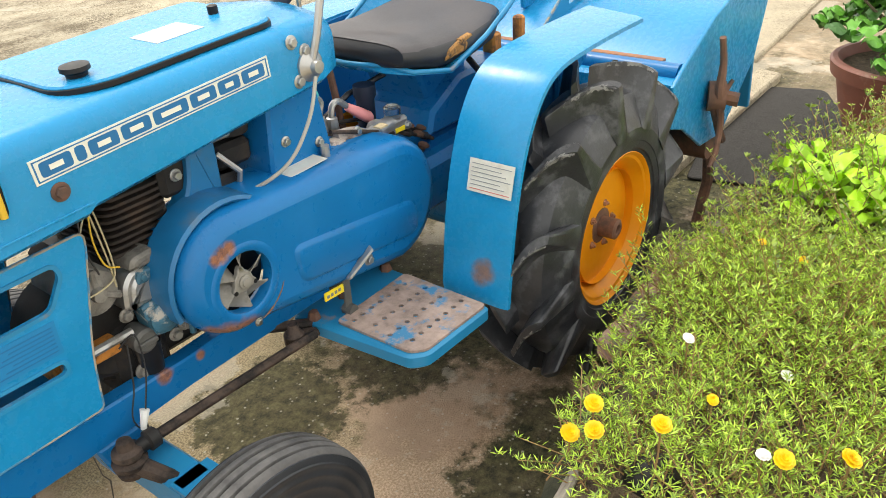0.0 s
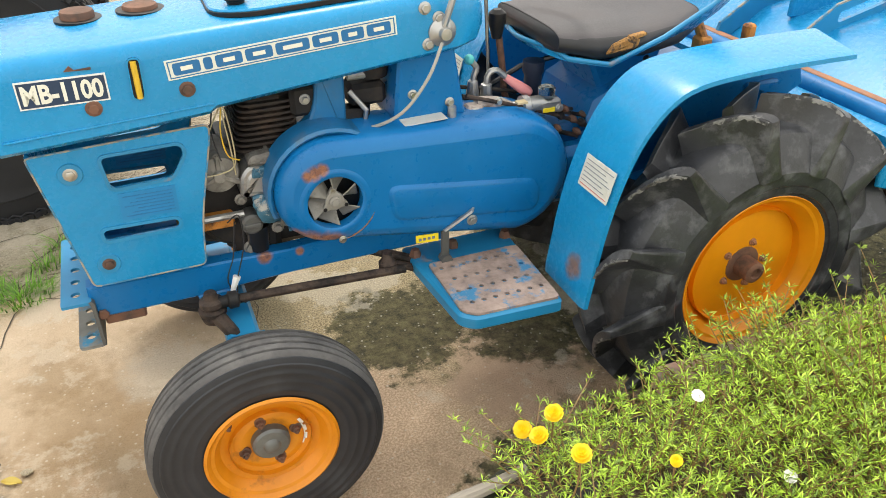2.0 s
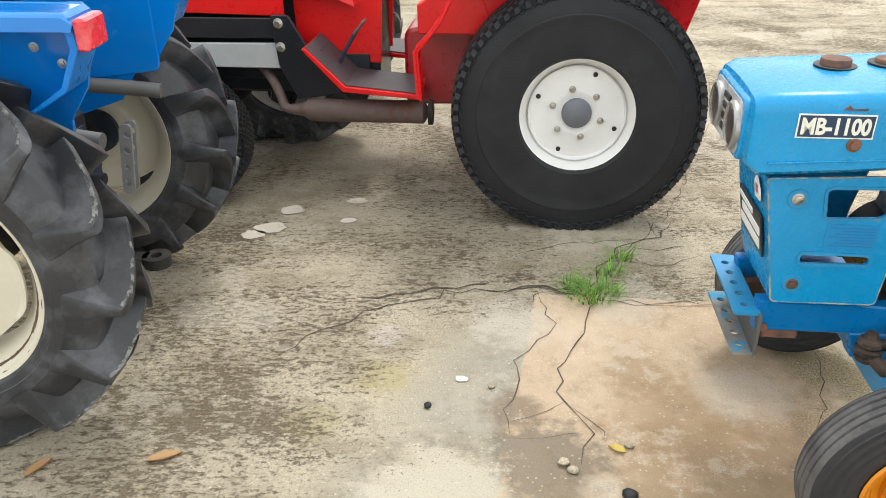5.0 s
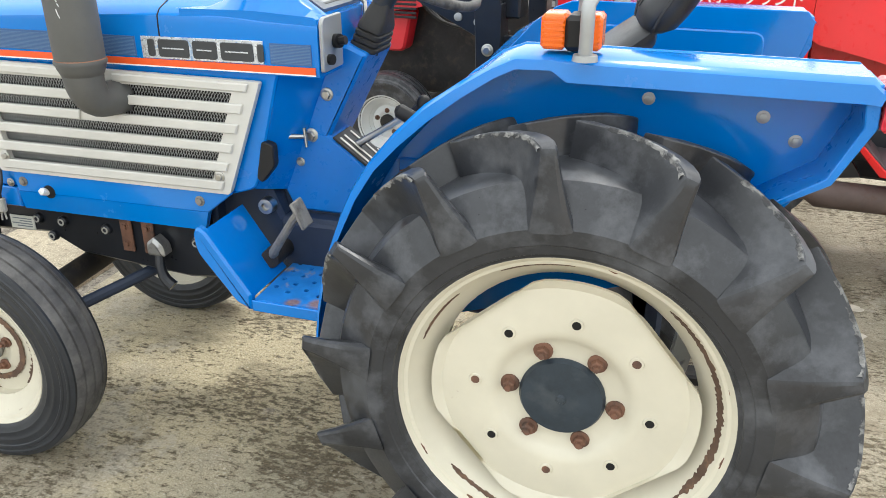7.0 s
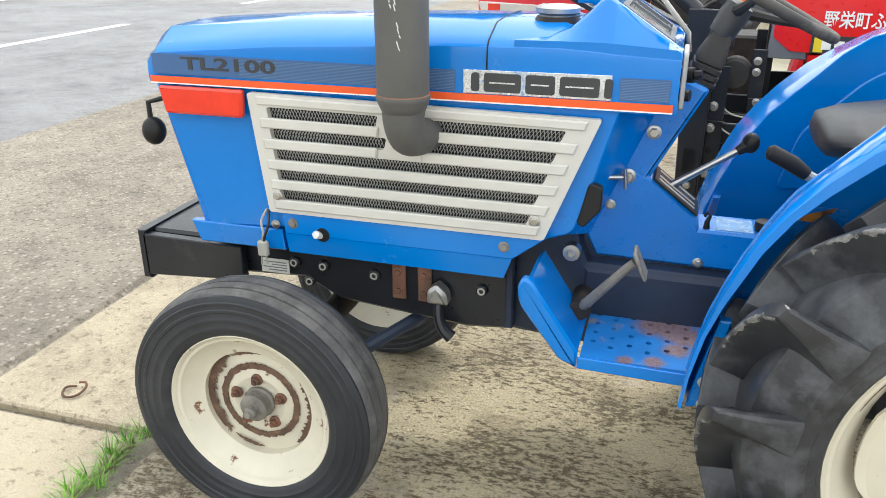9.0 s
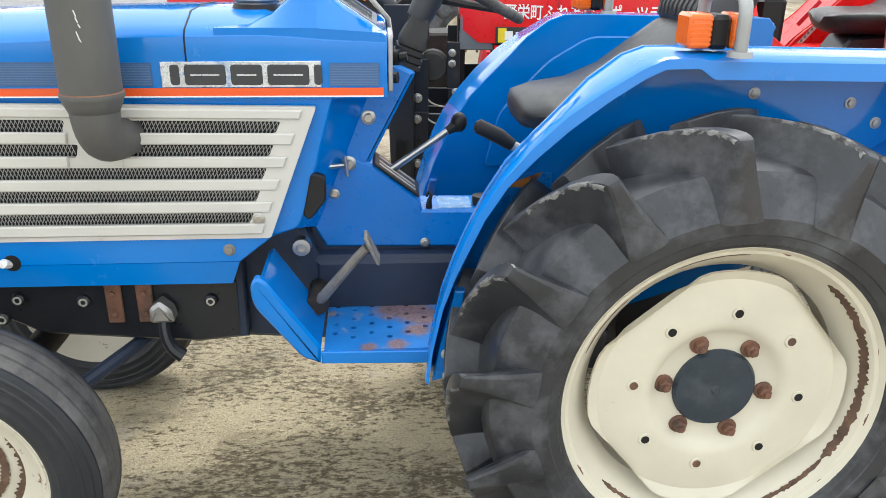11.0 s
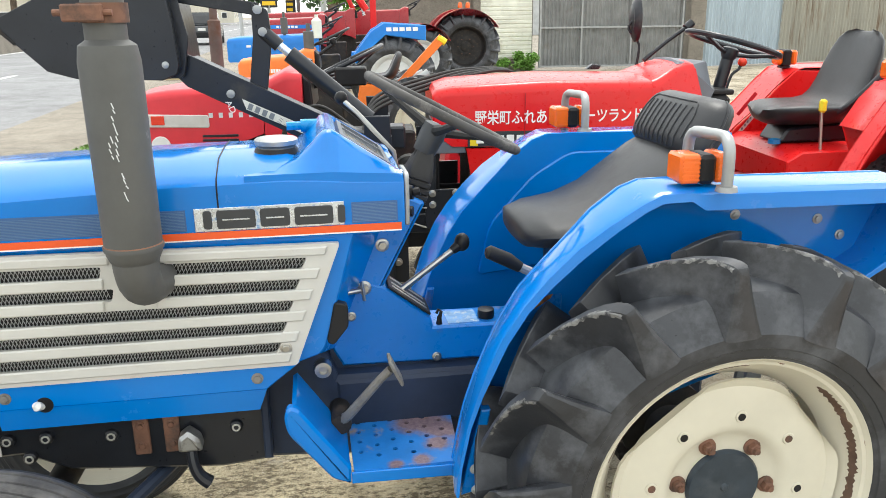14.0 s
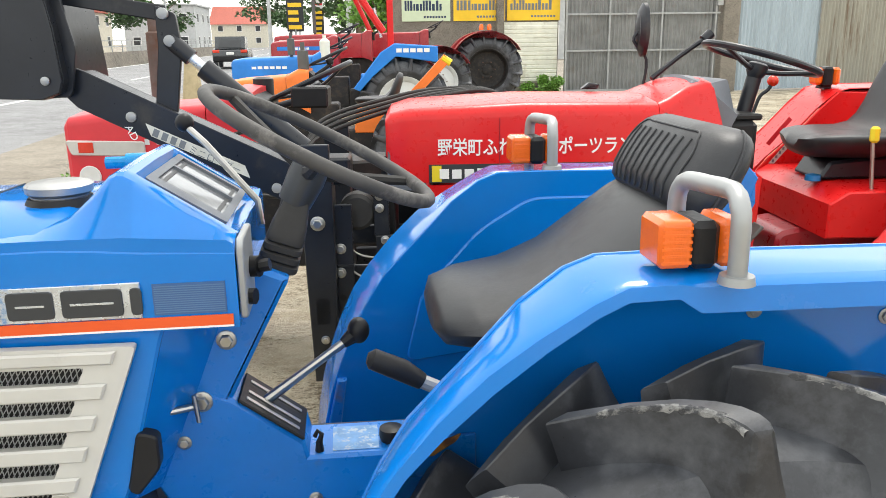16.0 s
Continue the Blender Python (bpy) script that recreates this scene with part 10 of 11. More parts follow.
    part("breather_drum", Geo().lathe([(0.24, 0.055), (0.25, 0.062), (0.31, 0.062), (0.32, 0.05), (0.321, 0.001)], 20, "y", (2.255, 0, 0.865)), m_rubber_boot, T, "black round drum")
    # hoses over the hood
    rnd = random.Random(9)
    for k in range(4):
        d = 0.016 * k
        part("hose", Geo().tube([(2.44, 0.30 - d * 2, 1.02), (2.38, 0.16 - d, 1.10 + d), (2.15, 0.02 - d * 2, 1.17 + d * 0.8), (1.95, -0.15 - d * 2, 1.21 + d * 0.4), (1.72, -0.34 - d, 1.20), (1.55, -0.40, 1.02)], 0.0075, 8, 7), m_rubber_boot, T)
    for k in range(3):
        d = 0.03 * k
        part("hose", Geo().tube([(2.46, 0.32 - d, 1.02), (2.62, 0.24 - d, 1.06 + d), (2.78, 0.1 - d, 1.00 + d * 0.5), (2.70, 0.0, 0.88), (2.42, -0.05, 0.85)], 0.0075, 8, 7), m_rubber_boot, T)
    part("valve_block", Geo().box(2.27, 2.37, 0.22, 0.34, 0.96, 1.05, 0.008), m_black, T)
    return T


red_loader_tractor()


def plain_tractor(at, heading, label, paint, rims, R=0.5, r=0.32, base=1.55, w=0.48, nose=2.1, z=1.15, hood_w=0.25, low=0.72, rubber=None, fw=None, seat=True, wheel_z=None,
                  fender=None, stripe=None, lug=True, stack=None, W=0.26, cap_mat=None, group="parked tractors", steer=None, dash_paint=None, seat_x=0.4, dx=0.0, sc=1.0):
    """A parked tractor: wheels, chassis, hood with grille, cowl, steering wheel, seat and fenders."""
    T = thing("tractor", pose(at[0], at[1], 0, 0, 0, heading), label, "tractor", group)
    o = 0.78 + dx
    rubber = rubber or m_rubber
    big = lug_tyre(R, R * 0.56, W, 17, R * 0.075, 0.034, 0.080) if lug else turf_tyre(R, R * 0.5, W)
    small = rib_tyre(r, r * 0.54, W * 0.62, 4)
    hub = fw or w * 0.86
    for s in (1, -1):
        wheel(T, "rear_wheel", (0, s * w, R), R, R * 0.56, W, big, rims, 0.02, R * 0.15, 6, m_rusty, s < 0, rubber, cap_mat, turn=0.3)
        wheel(T, "front_wheel", (base, s * hub, r), r, r * 0.54, W * 0.62, small, rims, 0.015, r * 0.15, 5, m_rusty, s < 0, rubber, cap_mat)
        part("axle_housing", Geo().lathe([(s * 0.08, R * 0.16), (s * (w - W * 0.5), R * 0.13), (s * (w - 0.02), R * 0.17)], 18, "y", (0, 0, R)), m_cast, T)
        fp = arc2(0, R, R + 0.05, -2, 62, 9) + arc2(0, R, R + 0.05, 74, 150, 8)
        if fender != "none":
            f = part("fender", fender_strip(fp, 0.014, s * (w - W * 0.62), s * (w + W * 0.50)), paint if fender is None else fender, T)
            part("inner_panel", Geo().prism(arc2(0, R, R + 0.045, -2, 150, 16) + [(-0.2, R + 0.1), (0.2, R)], s * (w - W * 0.66), s * (w - W * 0.62), "y", 0.002), paint if fender is None else fender, f)
    part("front_axle", Geo().box(base - 0.06, base + 0.06, -hub + 0.05, hub - 0.05, r - 0.04, r + 0.05, 0.01), m_cast, T)
    part("gearbox", Geo().prism(rounded([(-0.15, R - 0.12), (0.75, R - 0.12), (0.75, R + 0.16), (0.2, R + 0.2), (-0.15, R + 0.2)], 0.04), -0.15, 0.15, "y", 0.02), m_cast, T)
    part("engine_block", Geo().prism(rounded([(0.75, R - 0.08), (nose - 0.15, R - 0.06), (nose - 0.15, low + 0.05), (0.75, low + 0.08)], 0.03), -0.14, 0.14, "y", 0.012), m_cast, T)
    cx = nose - (nose - o) * 0.62
    hood = part("hood", hood_shell([(nose, hood_w * 0.90, low + 0.03, z - 0.06, 0.03), (nose - 0.02, hood_w * 0.96, low, z - 0.035, 0.04), (nose - 0.15, hood_w, low, z - 0.015, 0.045), (cx, hood_w, low + 0.06, z + 0.005, 0.045), (o + 0.20, hood_w, low + 0.10, z + 0.012, 0.045)]), paint, T)
    part("grille", Geo().box(nose - 0.01, nose + 0.006, -hood_w * 0.75, hood_w * 0.75, low + 0.06, z - 0.16, 0.004), m_grille, hood)
    if stripe:
        part("decal_strip", Geo().box(cx - 0.25, nose - 0.10, hood_w + 0.0005, hood_w + 0.002, z - 0.16, z - 0.10, 0.0005), stripe, hood)
        bar_row(hood, "decal_letter", cx + 0.05, nose - 0.25, z - 0.15, z - 0.11, hood_w + 0.002, m_white, 3, 6)
    part("cowl", hood_shell([(o + 0.195, hood_w, low + 0.08, z + 0.012, 0.045), (o + 0.08, hood_w * 0.94, low + 0.05, z + 0.07, 0.05), (o, hood_w * 0.86, low, z + 0.06, 0.04)]), dash_paint or paint, T)
    part("dash", Geo().prism([(o + 0.005, z + 0.05), (o - 0.04, z + 0.01), (o - 0.05, z - 0.12), (o + 0.005, z - 0.12)], -hood_w * 0.7, hood_w * 0.7, "y", 0.01), m_plastic, T)
    sx, sz, sr = steer or (o - 0.16, z + 0.17, 0.19)
    torus_wheel(T, (sx, 0, sz), radians(24), sr, 0.0125, m_black, m_black, (o + 0.04, 0, z - 0.05))
    for s in (1, -1):
        part("footboard", Geo().box(0.45, 0.95, s * 0.15, s * (w + 0.02), R - 0.12, R - 0.105, 0.004), m_black, T)
    part("seat_frame", Geo().prism([(0.15, R + 0.12), (0.62, R + 0.12), (0.58, R + 0.36), (0.2, R + 0.36)], -0.16, 0.16, "y", 0.02), paint, T)
    if seat:
        bucket_seat(T, seat_x, R + 0.40, 0.20, 0.36, 0.24)
    if stack:
        part("exhaust_pipe", Geo().lathe([(z - 0.1, 0.022), (z + 0.02, 0.022), (z + 0.03, stack[2]), (z + stack[1] * 0.75, stack[2]), (z + stack[1] * 0.77, 0.02), (z + stack[1], 0.02)], 16, "z", (stack[0], -0.06 if len(stack) < 4 else stack[3], 0)), stack[4] if len(stack) > 4 else m_muffler, T)
    return T


def second_red_tractor():
    T = plain_tractor((0.96, 4.36), 175, "faded red tractor with square headlamps and a rusty exhaust", m_faded_red, m_rim_white, 0.45, 0.27, 1.78, 0.46, 2.15, 1.14, 0.28, 0.80, m_rubber_dusty, dx=0.55, steer=(1.10, 1.235, 0.20), stack=(1.76, 0.42, 0.032, 0.14, m_muffler_rust), dash_paint=m_faded_red, seat_x=0.3)
    for s in (1, -1):
        lamp = part("headlamp", Geo().prism(rounded([(2.12, 0.945), (1.80, 0.935), (1.80, 1.00), (2.14, 1.01)], 0.015), s * 0.272, s * 0.288, "y", 0.004), m_lamp_glass, T, "clear wrap-around headlamp with tape")
        part("lamp_marker", Geo().box(2.02, 2.085, s * 0.288, s * 0.292, 0.955, 1.00, 0.003), m_red_lens, lamp)
    part("lower_nose", Geo().prism(rounded([(2.15, 0.62), (2.16, 0.86), (1.70, 0.84), (1.75, 0.62)], 0.03), -0.25, 0.25, "y", 0.012), m_faded_red, T)
    part("badge", Geo().lathe([(0.283, 0.0), (0.288, 0.045), (0.283, 0.048)], 24, "y", (2.05, 0, 0.85)), m_white, T, "white oval badge")
    for k in range(5):
        part("vent_slat", Geo().box(1.66, 1.84, 0.276, 0.286, 0.80 + 0.022 * k, 0.812 + 0.022 * k, 0.002), m_black, T)
    for k in range(8):
        part("nose_letter", Geo().box(1.78 - 0.05 * k, 1.80 - 0.05 * k, 0.2805, 0.282, 0.985, 1.01, 0.0004), m_rim_white, T)
    part("battery", Geo().box(1.00, 1.16, 0.10, 0.26, 1.13, 1.22, 0.008), m_plastic, T, "dark grey battery box")
    part("air_cleaner", Geo().lathe([(1.10, 0.05), (1.24, 0.05), (1.25, 0.03)], 18, "z", (1.35, -0.15, 0)), m_black, T)
    return T


second_red_tractor()

# ---- parked tractors further along the row ----
def tiller_on(T, paint, w=0.42, x=-0.55, z=0.62):
    t = part("tiller_hood", Geo().prism(arc2(x, z - 0.22, 0.30, 10, 175, 12) + arc2(x, z - 0.22, 0.285, 175, 10, 12), -w, w, "y", 0.002), paint, T, "orange sheet hood of the rotary tiller")
    part("tiller_end", Geo().prism(arc2(x, z - 0.22, 0.285, 0, 180, 12), w - 0.012, w, "y", 0.001), paint, t)
    part("tiller_arm", Geo().prism([(x + 0.42, z + 0.22), (x + 0.38, z + 0.16), (x - 0.06, z + 0.60), (x + 0.0, z + 0.66)], 0.02, 0.07, "y", 0.004), paint, T, "orange top link arm")
    part("arm_spring", Geo().tube([(x + 0.02, 0.045, z + 0.63), (x - 0.06, 0.045, z + 0.58)], 0.035, 10), m_yellow, T)
    part("gear_case", Geo().tube([(x + 0.50, -0.1, z + 0.14), (x + 0.15, -0.1, z + 0.26)], 0.06, 14), m_galv, T)
    part("gear_case", Geo().tube([(x + 0.42, 0.22, z + 0.12), (x + 0.12, 0.22, z + 0.30)], 0.05, 14), m_galv, T)
    return t


orange = plain_tractor((0.72, 8.05), 176, "orange compact tractor with rotary tiller and black seat", m_kub_orange, m_rim_cream, 0.46, 0.30, 1.45, 0.46, 1.72, 1.10, 0.24, 0.78, stripe=m_kub_orange, dx=0.22, fender="none", stack=(1.05, 0.30, 0.05, 0.12), seat_x=0.42)
tiller_on(orange, m_kub_orange, 0.42, -0.22)
blue = plain_tractor((0.85, 11.8), 176, "bright blue tractor with white lettered fender", m_far_blue, m_rim_white, 0.60, 0.36, 1.75, 0.55, 2.30, 1.20, 0.27, 0.85, dx=0.25, stripe=m_far_blue, seat_x=0.3, stack=(1.5, 0.32, 0.05, 0.2), fender="none")
for s in (1, -1):
    part("fender", Geo().prism([(-0.45, 1.12), (-0.45, 1.32), (0.12, 1.36), (0.30, 1.25), (0.66, 0.80), (0.58, 0.76), (0.40, 0.95), (0.10, 1.20)], s * 0.40, s * 0.69, "y", 0.01), m_far_blue, blue, "bright blue angular fender")
for k in range(5):
    part("fender_letter", Geo().box(0.02 - 0.09 * k, 0.09 - 0.09 * k, 0.690, 0.694, 1.25, 1.30, 0.0005), m_white, blue)
part("white_bottle", Geo().lathe([(1.16, 0.07), (1.40, 0.07), (1.44, 0.025), (1.48, 0.025)], 16, "z", (1.05, 0.20, 0)), m_ivory, blue, "cream plastic canister on the cowl")
plain_tractor((1.05, 14.0), 176, "dark red tractor with pale lettering on its hood", m_dark_red, m_rim_white, 0.58, 0.36, 1.7, 0.55, 2.15, 1.42, 0.28, 0.95, dx=0.3, stripe=m_far_blue)
red_d = plain_tractor((1.9, 16.6), 176, "red tractor with a white hood stripe and red loader mast", m_dark_red, m_rim_white, 0.62, 0.40, 2.0, 0.60, 3.15, 1.52, 0.34, 1.0, dx=0.5, stripe=m_ivory, stack=(2.4, 0.9, 0.035, 0.0))
part("loader_mast", Geo().box(0.86, 0.98, 0.30, 0.42, 0.9, 3.2, 0.01), m_red, red_d, "bright red loader mast")
part("loader_boom", Geo().tube([(1.05, 0.36, 1.55), (1.45, 0.36, 2.15), (1.9, 0.36, 3.1)], 0.07, 10), m_red, red_d)
part("loader_boom", Geo().tube([(1.30, 0.1, 1.55), (1.65, 0.1, 2.3), (1.95, 0.1, 3.1)], 0.045, 10), m_red, red_d)
part("boom_cylinder", Geo().tube([(1.10, 0.36, 1.45), (1.22, 0.36, 2.0)], 0.03, 10), m_chrome, red_d)
big = plain_tractor((3.15, 18.45), 176, "large red tractor with tall dark rear tyres", m_dark_red, m_cast, 0.76, 0.42, 2.1, 0.72, 2.9, 1.55, 0.33, 1.0, dx=0.45, W=0.40, cap_mat=m_cast)
for x in (-0.05, 0.12):
    part("beacon", Geo().lathe([(1.58, 0.05), (1.66, 0.05), (1.70, 0.03), (1.71, 0.001)], 14, "z", (x, 0.70, 0)), m_amber, big)

# ---- fence line behind the yard ----
def corrugated(x0, y0, x1, y1, z0, z1, pitch=0.076, depth=0.018):
    """A corrugated sheet standing between two points, with thickness."""
    g = Geo()
    L = math.hypot(x1 - x0, y1 - y0)
    ux, uy = (x1 - x0) / L, (y1 - y0) / L
    n = int(L / pitch * 6)
    rings = []
    for k in range(n + 1):
        s = L * k / n
        d = depth * math.sin(2 * math.pi * s / pitch)
        rings.append([(x0 + ux * s - uy * (d + e), y0 + uy * s + ux * (d + e), z) for e, z in ((0, z0), (0, z1), (0.004, z1), (0.004, z0))])
    return g.loft(rings)


def ribbed_panel(x0, y0, x1, y1, z0, z1, pitch=0.11):
    """A panel of horizontal ribs."""
    n = int((z1 - z0) / pitch)
    L = math.hypot(x1 - x0, y1 - y0)
    nx, ny = (y1 - y0) / L, -(x1 - x0) / L
    g = Geo()
    prof = []
    for k in range(n):
        z = z0 + pitch * k
        prof += [(0.0, z), (0.018, z + pitch * 0.15), (0.018, z + pitch * 0.75), (0.0, z + pitch * 0.9)]
    prof += [(0.0, z1), (-0.02, z1), (-0.02, z0)]
    g.loft([[(x0 + nx * d, y0 + ny * d, z) for d, z in prof], [(x1 + nx * d, y1 + ny * d, z) for d, z in prof]])
    return g


panel = solid("fence_panel", ribbed_panel(4.15, 21.15, 5.55, 21.1, 0.30, 1.80), m_pale_panel, "white ribbed metal panel on a low wall", "fence panel", kind="structure")
solid("fence_plinth", Geo().box(1.2, 5.58, 21.05, 21.3, -0.2, 0.30, 0.02), m_wall, "low stained concrete plinth", "low wall", kind="structure")
solid("fence_post", Geo().box(3.95, 4.14, 21.0, 21.25, 0.3, 2.6, 0.01), m_wall, "grey concrete fence post", "post", kind="structure")
solid("back_wall", Geo().box(1.2, 5.6, 21.18, 21.3, 0.3, 2.7, 0.01), m_wall, "grey stained block wall below the signs", "wall", kind="structure")


def sign(x0, x1, z0, z1, mat, label, seed, ink):
    T = thing("signboard", pose(0, 21.145, 0), label, "signboard", "signboards on the fence")
    b = part("panel", Geo().box(x0, x1, 0, 0.03, z0, z1, 0.004), mat, T)
    rnd = random.Random(seed)
    w = x1 - x0
    x = x0 + w * 0.06
    while x < x0 + w * 0.82:
        k = w * rnd.uniform(0.05, 0.085)
        part("sign_letter", Geo().box(x, x + k * 0.7, -0.006, 0.0, z0 + 0.26, z0 + rnd.choice((0.42, 0.42, 0.50)), 0.001), ink, b)
        x += k
    for k in range(8):
        part("sign_small", Geo().box(x0 + w * (0.45 + 0.06 * k), x0 + w * (0.49 + 0.06 * k), -0.004, 0.0, z0 + 0.08, z0 + 0.13, 0.001), ink, b)
    return T


sign(1.55, 2.78, 1.84, 2.75, m_sign_pale, "pale green signboard with dark blue letters", 3, m_ink_blue)
sign(2.86, 4.18, 1.84, 2.75, m_sign_yellow, "yellow signboard with dark letters", 5, m_ink)
sign(4.24, 5.62, 1.84, 2.75, m_sign_yellow, "yellow signboard with dark letters and slogan", 8, m_ink)
gate = thing("sheet_gate", pose(0, 0, 0), "grey corrugated sheet gate in a welded tube frame", "gate")
part("gate_sheet", corrugated(5.70, 20.95, 9.62, 20.55, 0.05, 3.0, 0.10, 0.016), m_grey_sheet, gate)
for f in (0.0, 0.28, 0.62, 0.97):
    x = 5.70 + 3.92 * f
    y = 20.92 - 0.40 * f
    part("gate_bar", Geo().box(x, x + 0.045, y - 0.07, y - 0.03, 0.03, 3.0, 0.004), m_galv, gate)
for z in (0.05, 1.05, 1.95, 2.9):
    part("gate_rail", Geo().prism([(5.70, 20.85), (9.62, 20.45), (9.62, 20.49), (5.70, 20.89)], z, z + 0.045, "z", 0.003), m_galv, gate)
part("gate_lock", Geo().box(9.50, 9.66, 20.38, 20.44, 2.15, 2.32, 0.01), m_galv, gate)
solid("gate_post", Geo().box(9.68, 10.12, 20.35, 20.8, -0.1, 3.3, 0.02), m_wall, "square concrete gate post", "gate post", kind="structure")
solid("sheet_fence", corrugated(10.12, 20.6, 12.9, 21.3, 0.0, 3.4, 0.12, 0.02), m_blue_sheet, "grey blue corrugated sheet fence", "fence", kind="structure")
solid("rusty_fence", corrugated(12.85, 21.25, 26.0, 24.2, 0.0, 3.3, 0.12, 0.024), m_rust_sheet, "corrugated sheet fence with brown rust runs", "fence", kind="structure")

# ---- foliage ----
def leaf_cloud(centre, size, count, leaf, seed, flat=0.75):
    """Many small bent leaves gathered in clumps, with gaps between them."""
    rnd = random.Random(seed)
    g = Geo()
    clumps = []
    for k in range(max(5, count // 130)):
        while True:
            p = Vector((rnd.uniform(-1, 1), rnd.uniform(-1, 1), rnd.uniform(-1, 1)))
            if 0.25 < p.length < 1:
                break
        clumps.append((p, rnd.uniform(0.22, 0.42)))
    verts, faces = [], []
    for k in range(count):
        c, r = rnd.choice(clumps)
        d = Vector((rnd.gauss(0, 1), rnd.gauss(0, 1), rnd.gauss(0, 0.8))).normalized() * r * rnd.uniform(0.5, 1.05)
        p = c + d
        p = Vector((p.x * size[0], p.y * size[1], p.z * size[2])) + Vector(centre)
        q = Euler((rnd.uniform(-0.9, 0.9), rnd.uniform(-0.9, 0.9), rnd.uniform(0, 6.28))).to_matrix()
        L, w = leaf * rnd.uniform(0.7, 1.3), leaf * 0.42
        i = len(verts)
        for v in ((0, 0, 0), (L * 0.5, -w, leaf * 0.12), (L, 0, -leaf * 0.10), (L * 0.5, w, leaf * 0.12)):
            verts.append(p + q @ Vector(v))
        faces += [(i, i + 1, i + 2), (i, i + 2, i + 3)]
    return g.add(verts, faces)


def tree(x, y, h, crown, mat, seed, leaf=0.35, count=2600, label="broad green roadside tree"):
    T = thing("tree", pose(x, y, 0), label, "tree", "roadside trees")
    rnd = random.Random(seed)
    trunk = part("trunk", Geo().tube([(0, 0, -0.2), (0.05 * h * 0.2, 0, h * 0.3), (rnd.uniform(-0.2, 0.2), 0.1, h * 0.55)], [h * 0.035, h * 0.026, h * 0.016], 9), m_bark, T)
    for k in range(5):
        a = 6.28 * k / 5 + rnd.uniform(-0.3, 0.3)
        part("limb", Geo().tube([(0, 0, h * (0.32 + 0.04 * k)), (crown * 0.35 * math.cos(a), crown * 0.35 * math.sin(a), h * 0.58), (crown * 0.7 * math.cos(a), crown * 0.7 * math.sin(a), h * 0.74)], [h * 0.014, h * 0.009, h * 0.004], 6), m_bark, trunk)
    part("crown", leaf_cloud((0, 0, h * 0.68), (crown, crown, h * 0.36), count, leaf, seed), mat, T)
    return T


tree(1.9, 33, 4.2, 1.7, m_leaf_bright, 2, 0.20, 4200, "bright yellow-green bushy tree")
tree(1.0, 46, 8.5, 3.6, m_leaf_dark, 3, 0.4, 4200)
tree(-21, 96, 8.0, 4.6, m_leaf_dark, 4, 0.5)
tree(-24, 72, 9.5, 4.4, m_leaf_dark, 5, 0.5)
tree(-27, 40, 7.0, 3.6, m_leaf_dark, 6, 0.4, 3200)
tree(-25, 27, 6.0, 2.6, m_leaf_bright, 7, 0.3, 3200)
tree(-26, 19, 7.0, 3.2, m_leaf_dark, 8, 0.34, 3200)
tree(-30, 55, 8.0, 4.0, m_leaf_dark, 9, 0.5)
tree(4, 120, 9, 6, m_leaf_dark, 10, 0.6)
tree(-9, 150, 10, 7, m_leaf_dark, 11, 0.7)
solid("wall_creeper", leaf_cloud((5.15, 20.75, 0.28), (0.55, 0.28, 0.36), 1500, 0.07, 12), m_leaf_bright, "green weeds and creeper by the white panel", "weeds", kind="stuff")
solid("verge_weeds", leaf_cloud((-2.6, 9.5, 0.03), (0.5, 3.5, 0.07), 1200, 0.05, 13), m_leaf_bright, "patchy green weeds on the verge", "weeds", kind="stuff")


# ---- houses, poles and signs across the road ----
def house(x, y, w, d, h, wall, roof, label, storeys=2, flat=False):
    H = thing("house", pose(x, y, 0), label, "house", "houses across the road")
    body = part("wall", Geo().box(-w / 2, w / 2, -d / 2, d / 2, -0.2, h, 0.02), wall, H)
    if flat:
        part("roof", Geo().box(-w / 2 - 0.3, w / 2 + 0.3, -d / 2 - 0.3, d / 2 + 0.3, h, h + 0.25, 0.03), roof, H)
    else:
        part("roof", Geo().prism([(-d / 2 - 0.5, h - 0.05), (d / 2 + 0.5, h - 0.05), (0, h + d * 0.28)], -w / 2 - 0.4, w / 2 + 0.4, "x", 0.02), roof, H)
    for s in range(storeys):
        for k in range(3):
            yy = -d / 2 + d * (k + 0.5) / 3
            z0 = 0.9 + s * h / storeys
            win = part("window", Geo().box(w / 2, w / 2 + 0.06, yy - 0.6, yy + 0.6, z0, z0 + 1.3, 0.01), m_white, H)
            part("pane", Geo().box(w / 2 + 0.06, w / 2 + 0.075, yy - 0.5, yy + 0.5, z0 + 0.1, z0 + 1.2, 0.005), m_badge_dark, win)
            xx = -w / 2 + w * (k + 0.5) / 3
            win = part("window", Geo().box(xx - 0.6, xx + 0.6, -d / 2 - 0.06, -d / 2, z0, z0 + 1.3, 0.01), m_white, H)
            part("pane", Geo().box(xx - 0.5, xx + 0.5, -d / 2 - 0.075, -d / 2 - 0.06, z0 + 0.1, z0 + 1.2, 0.005), m_badge_dark, win)
    return H


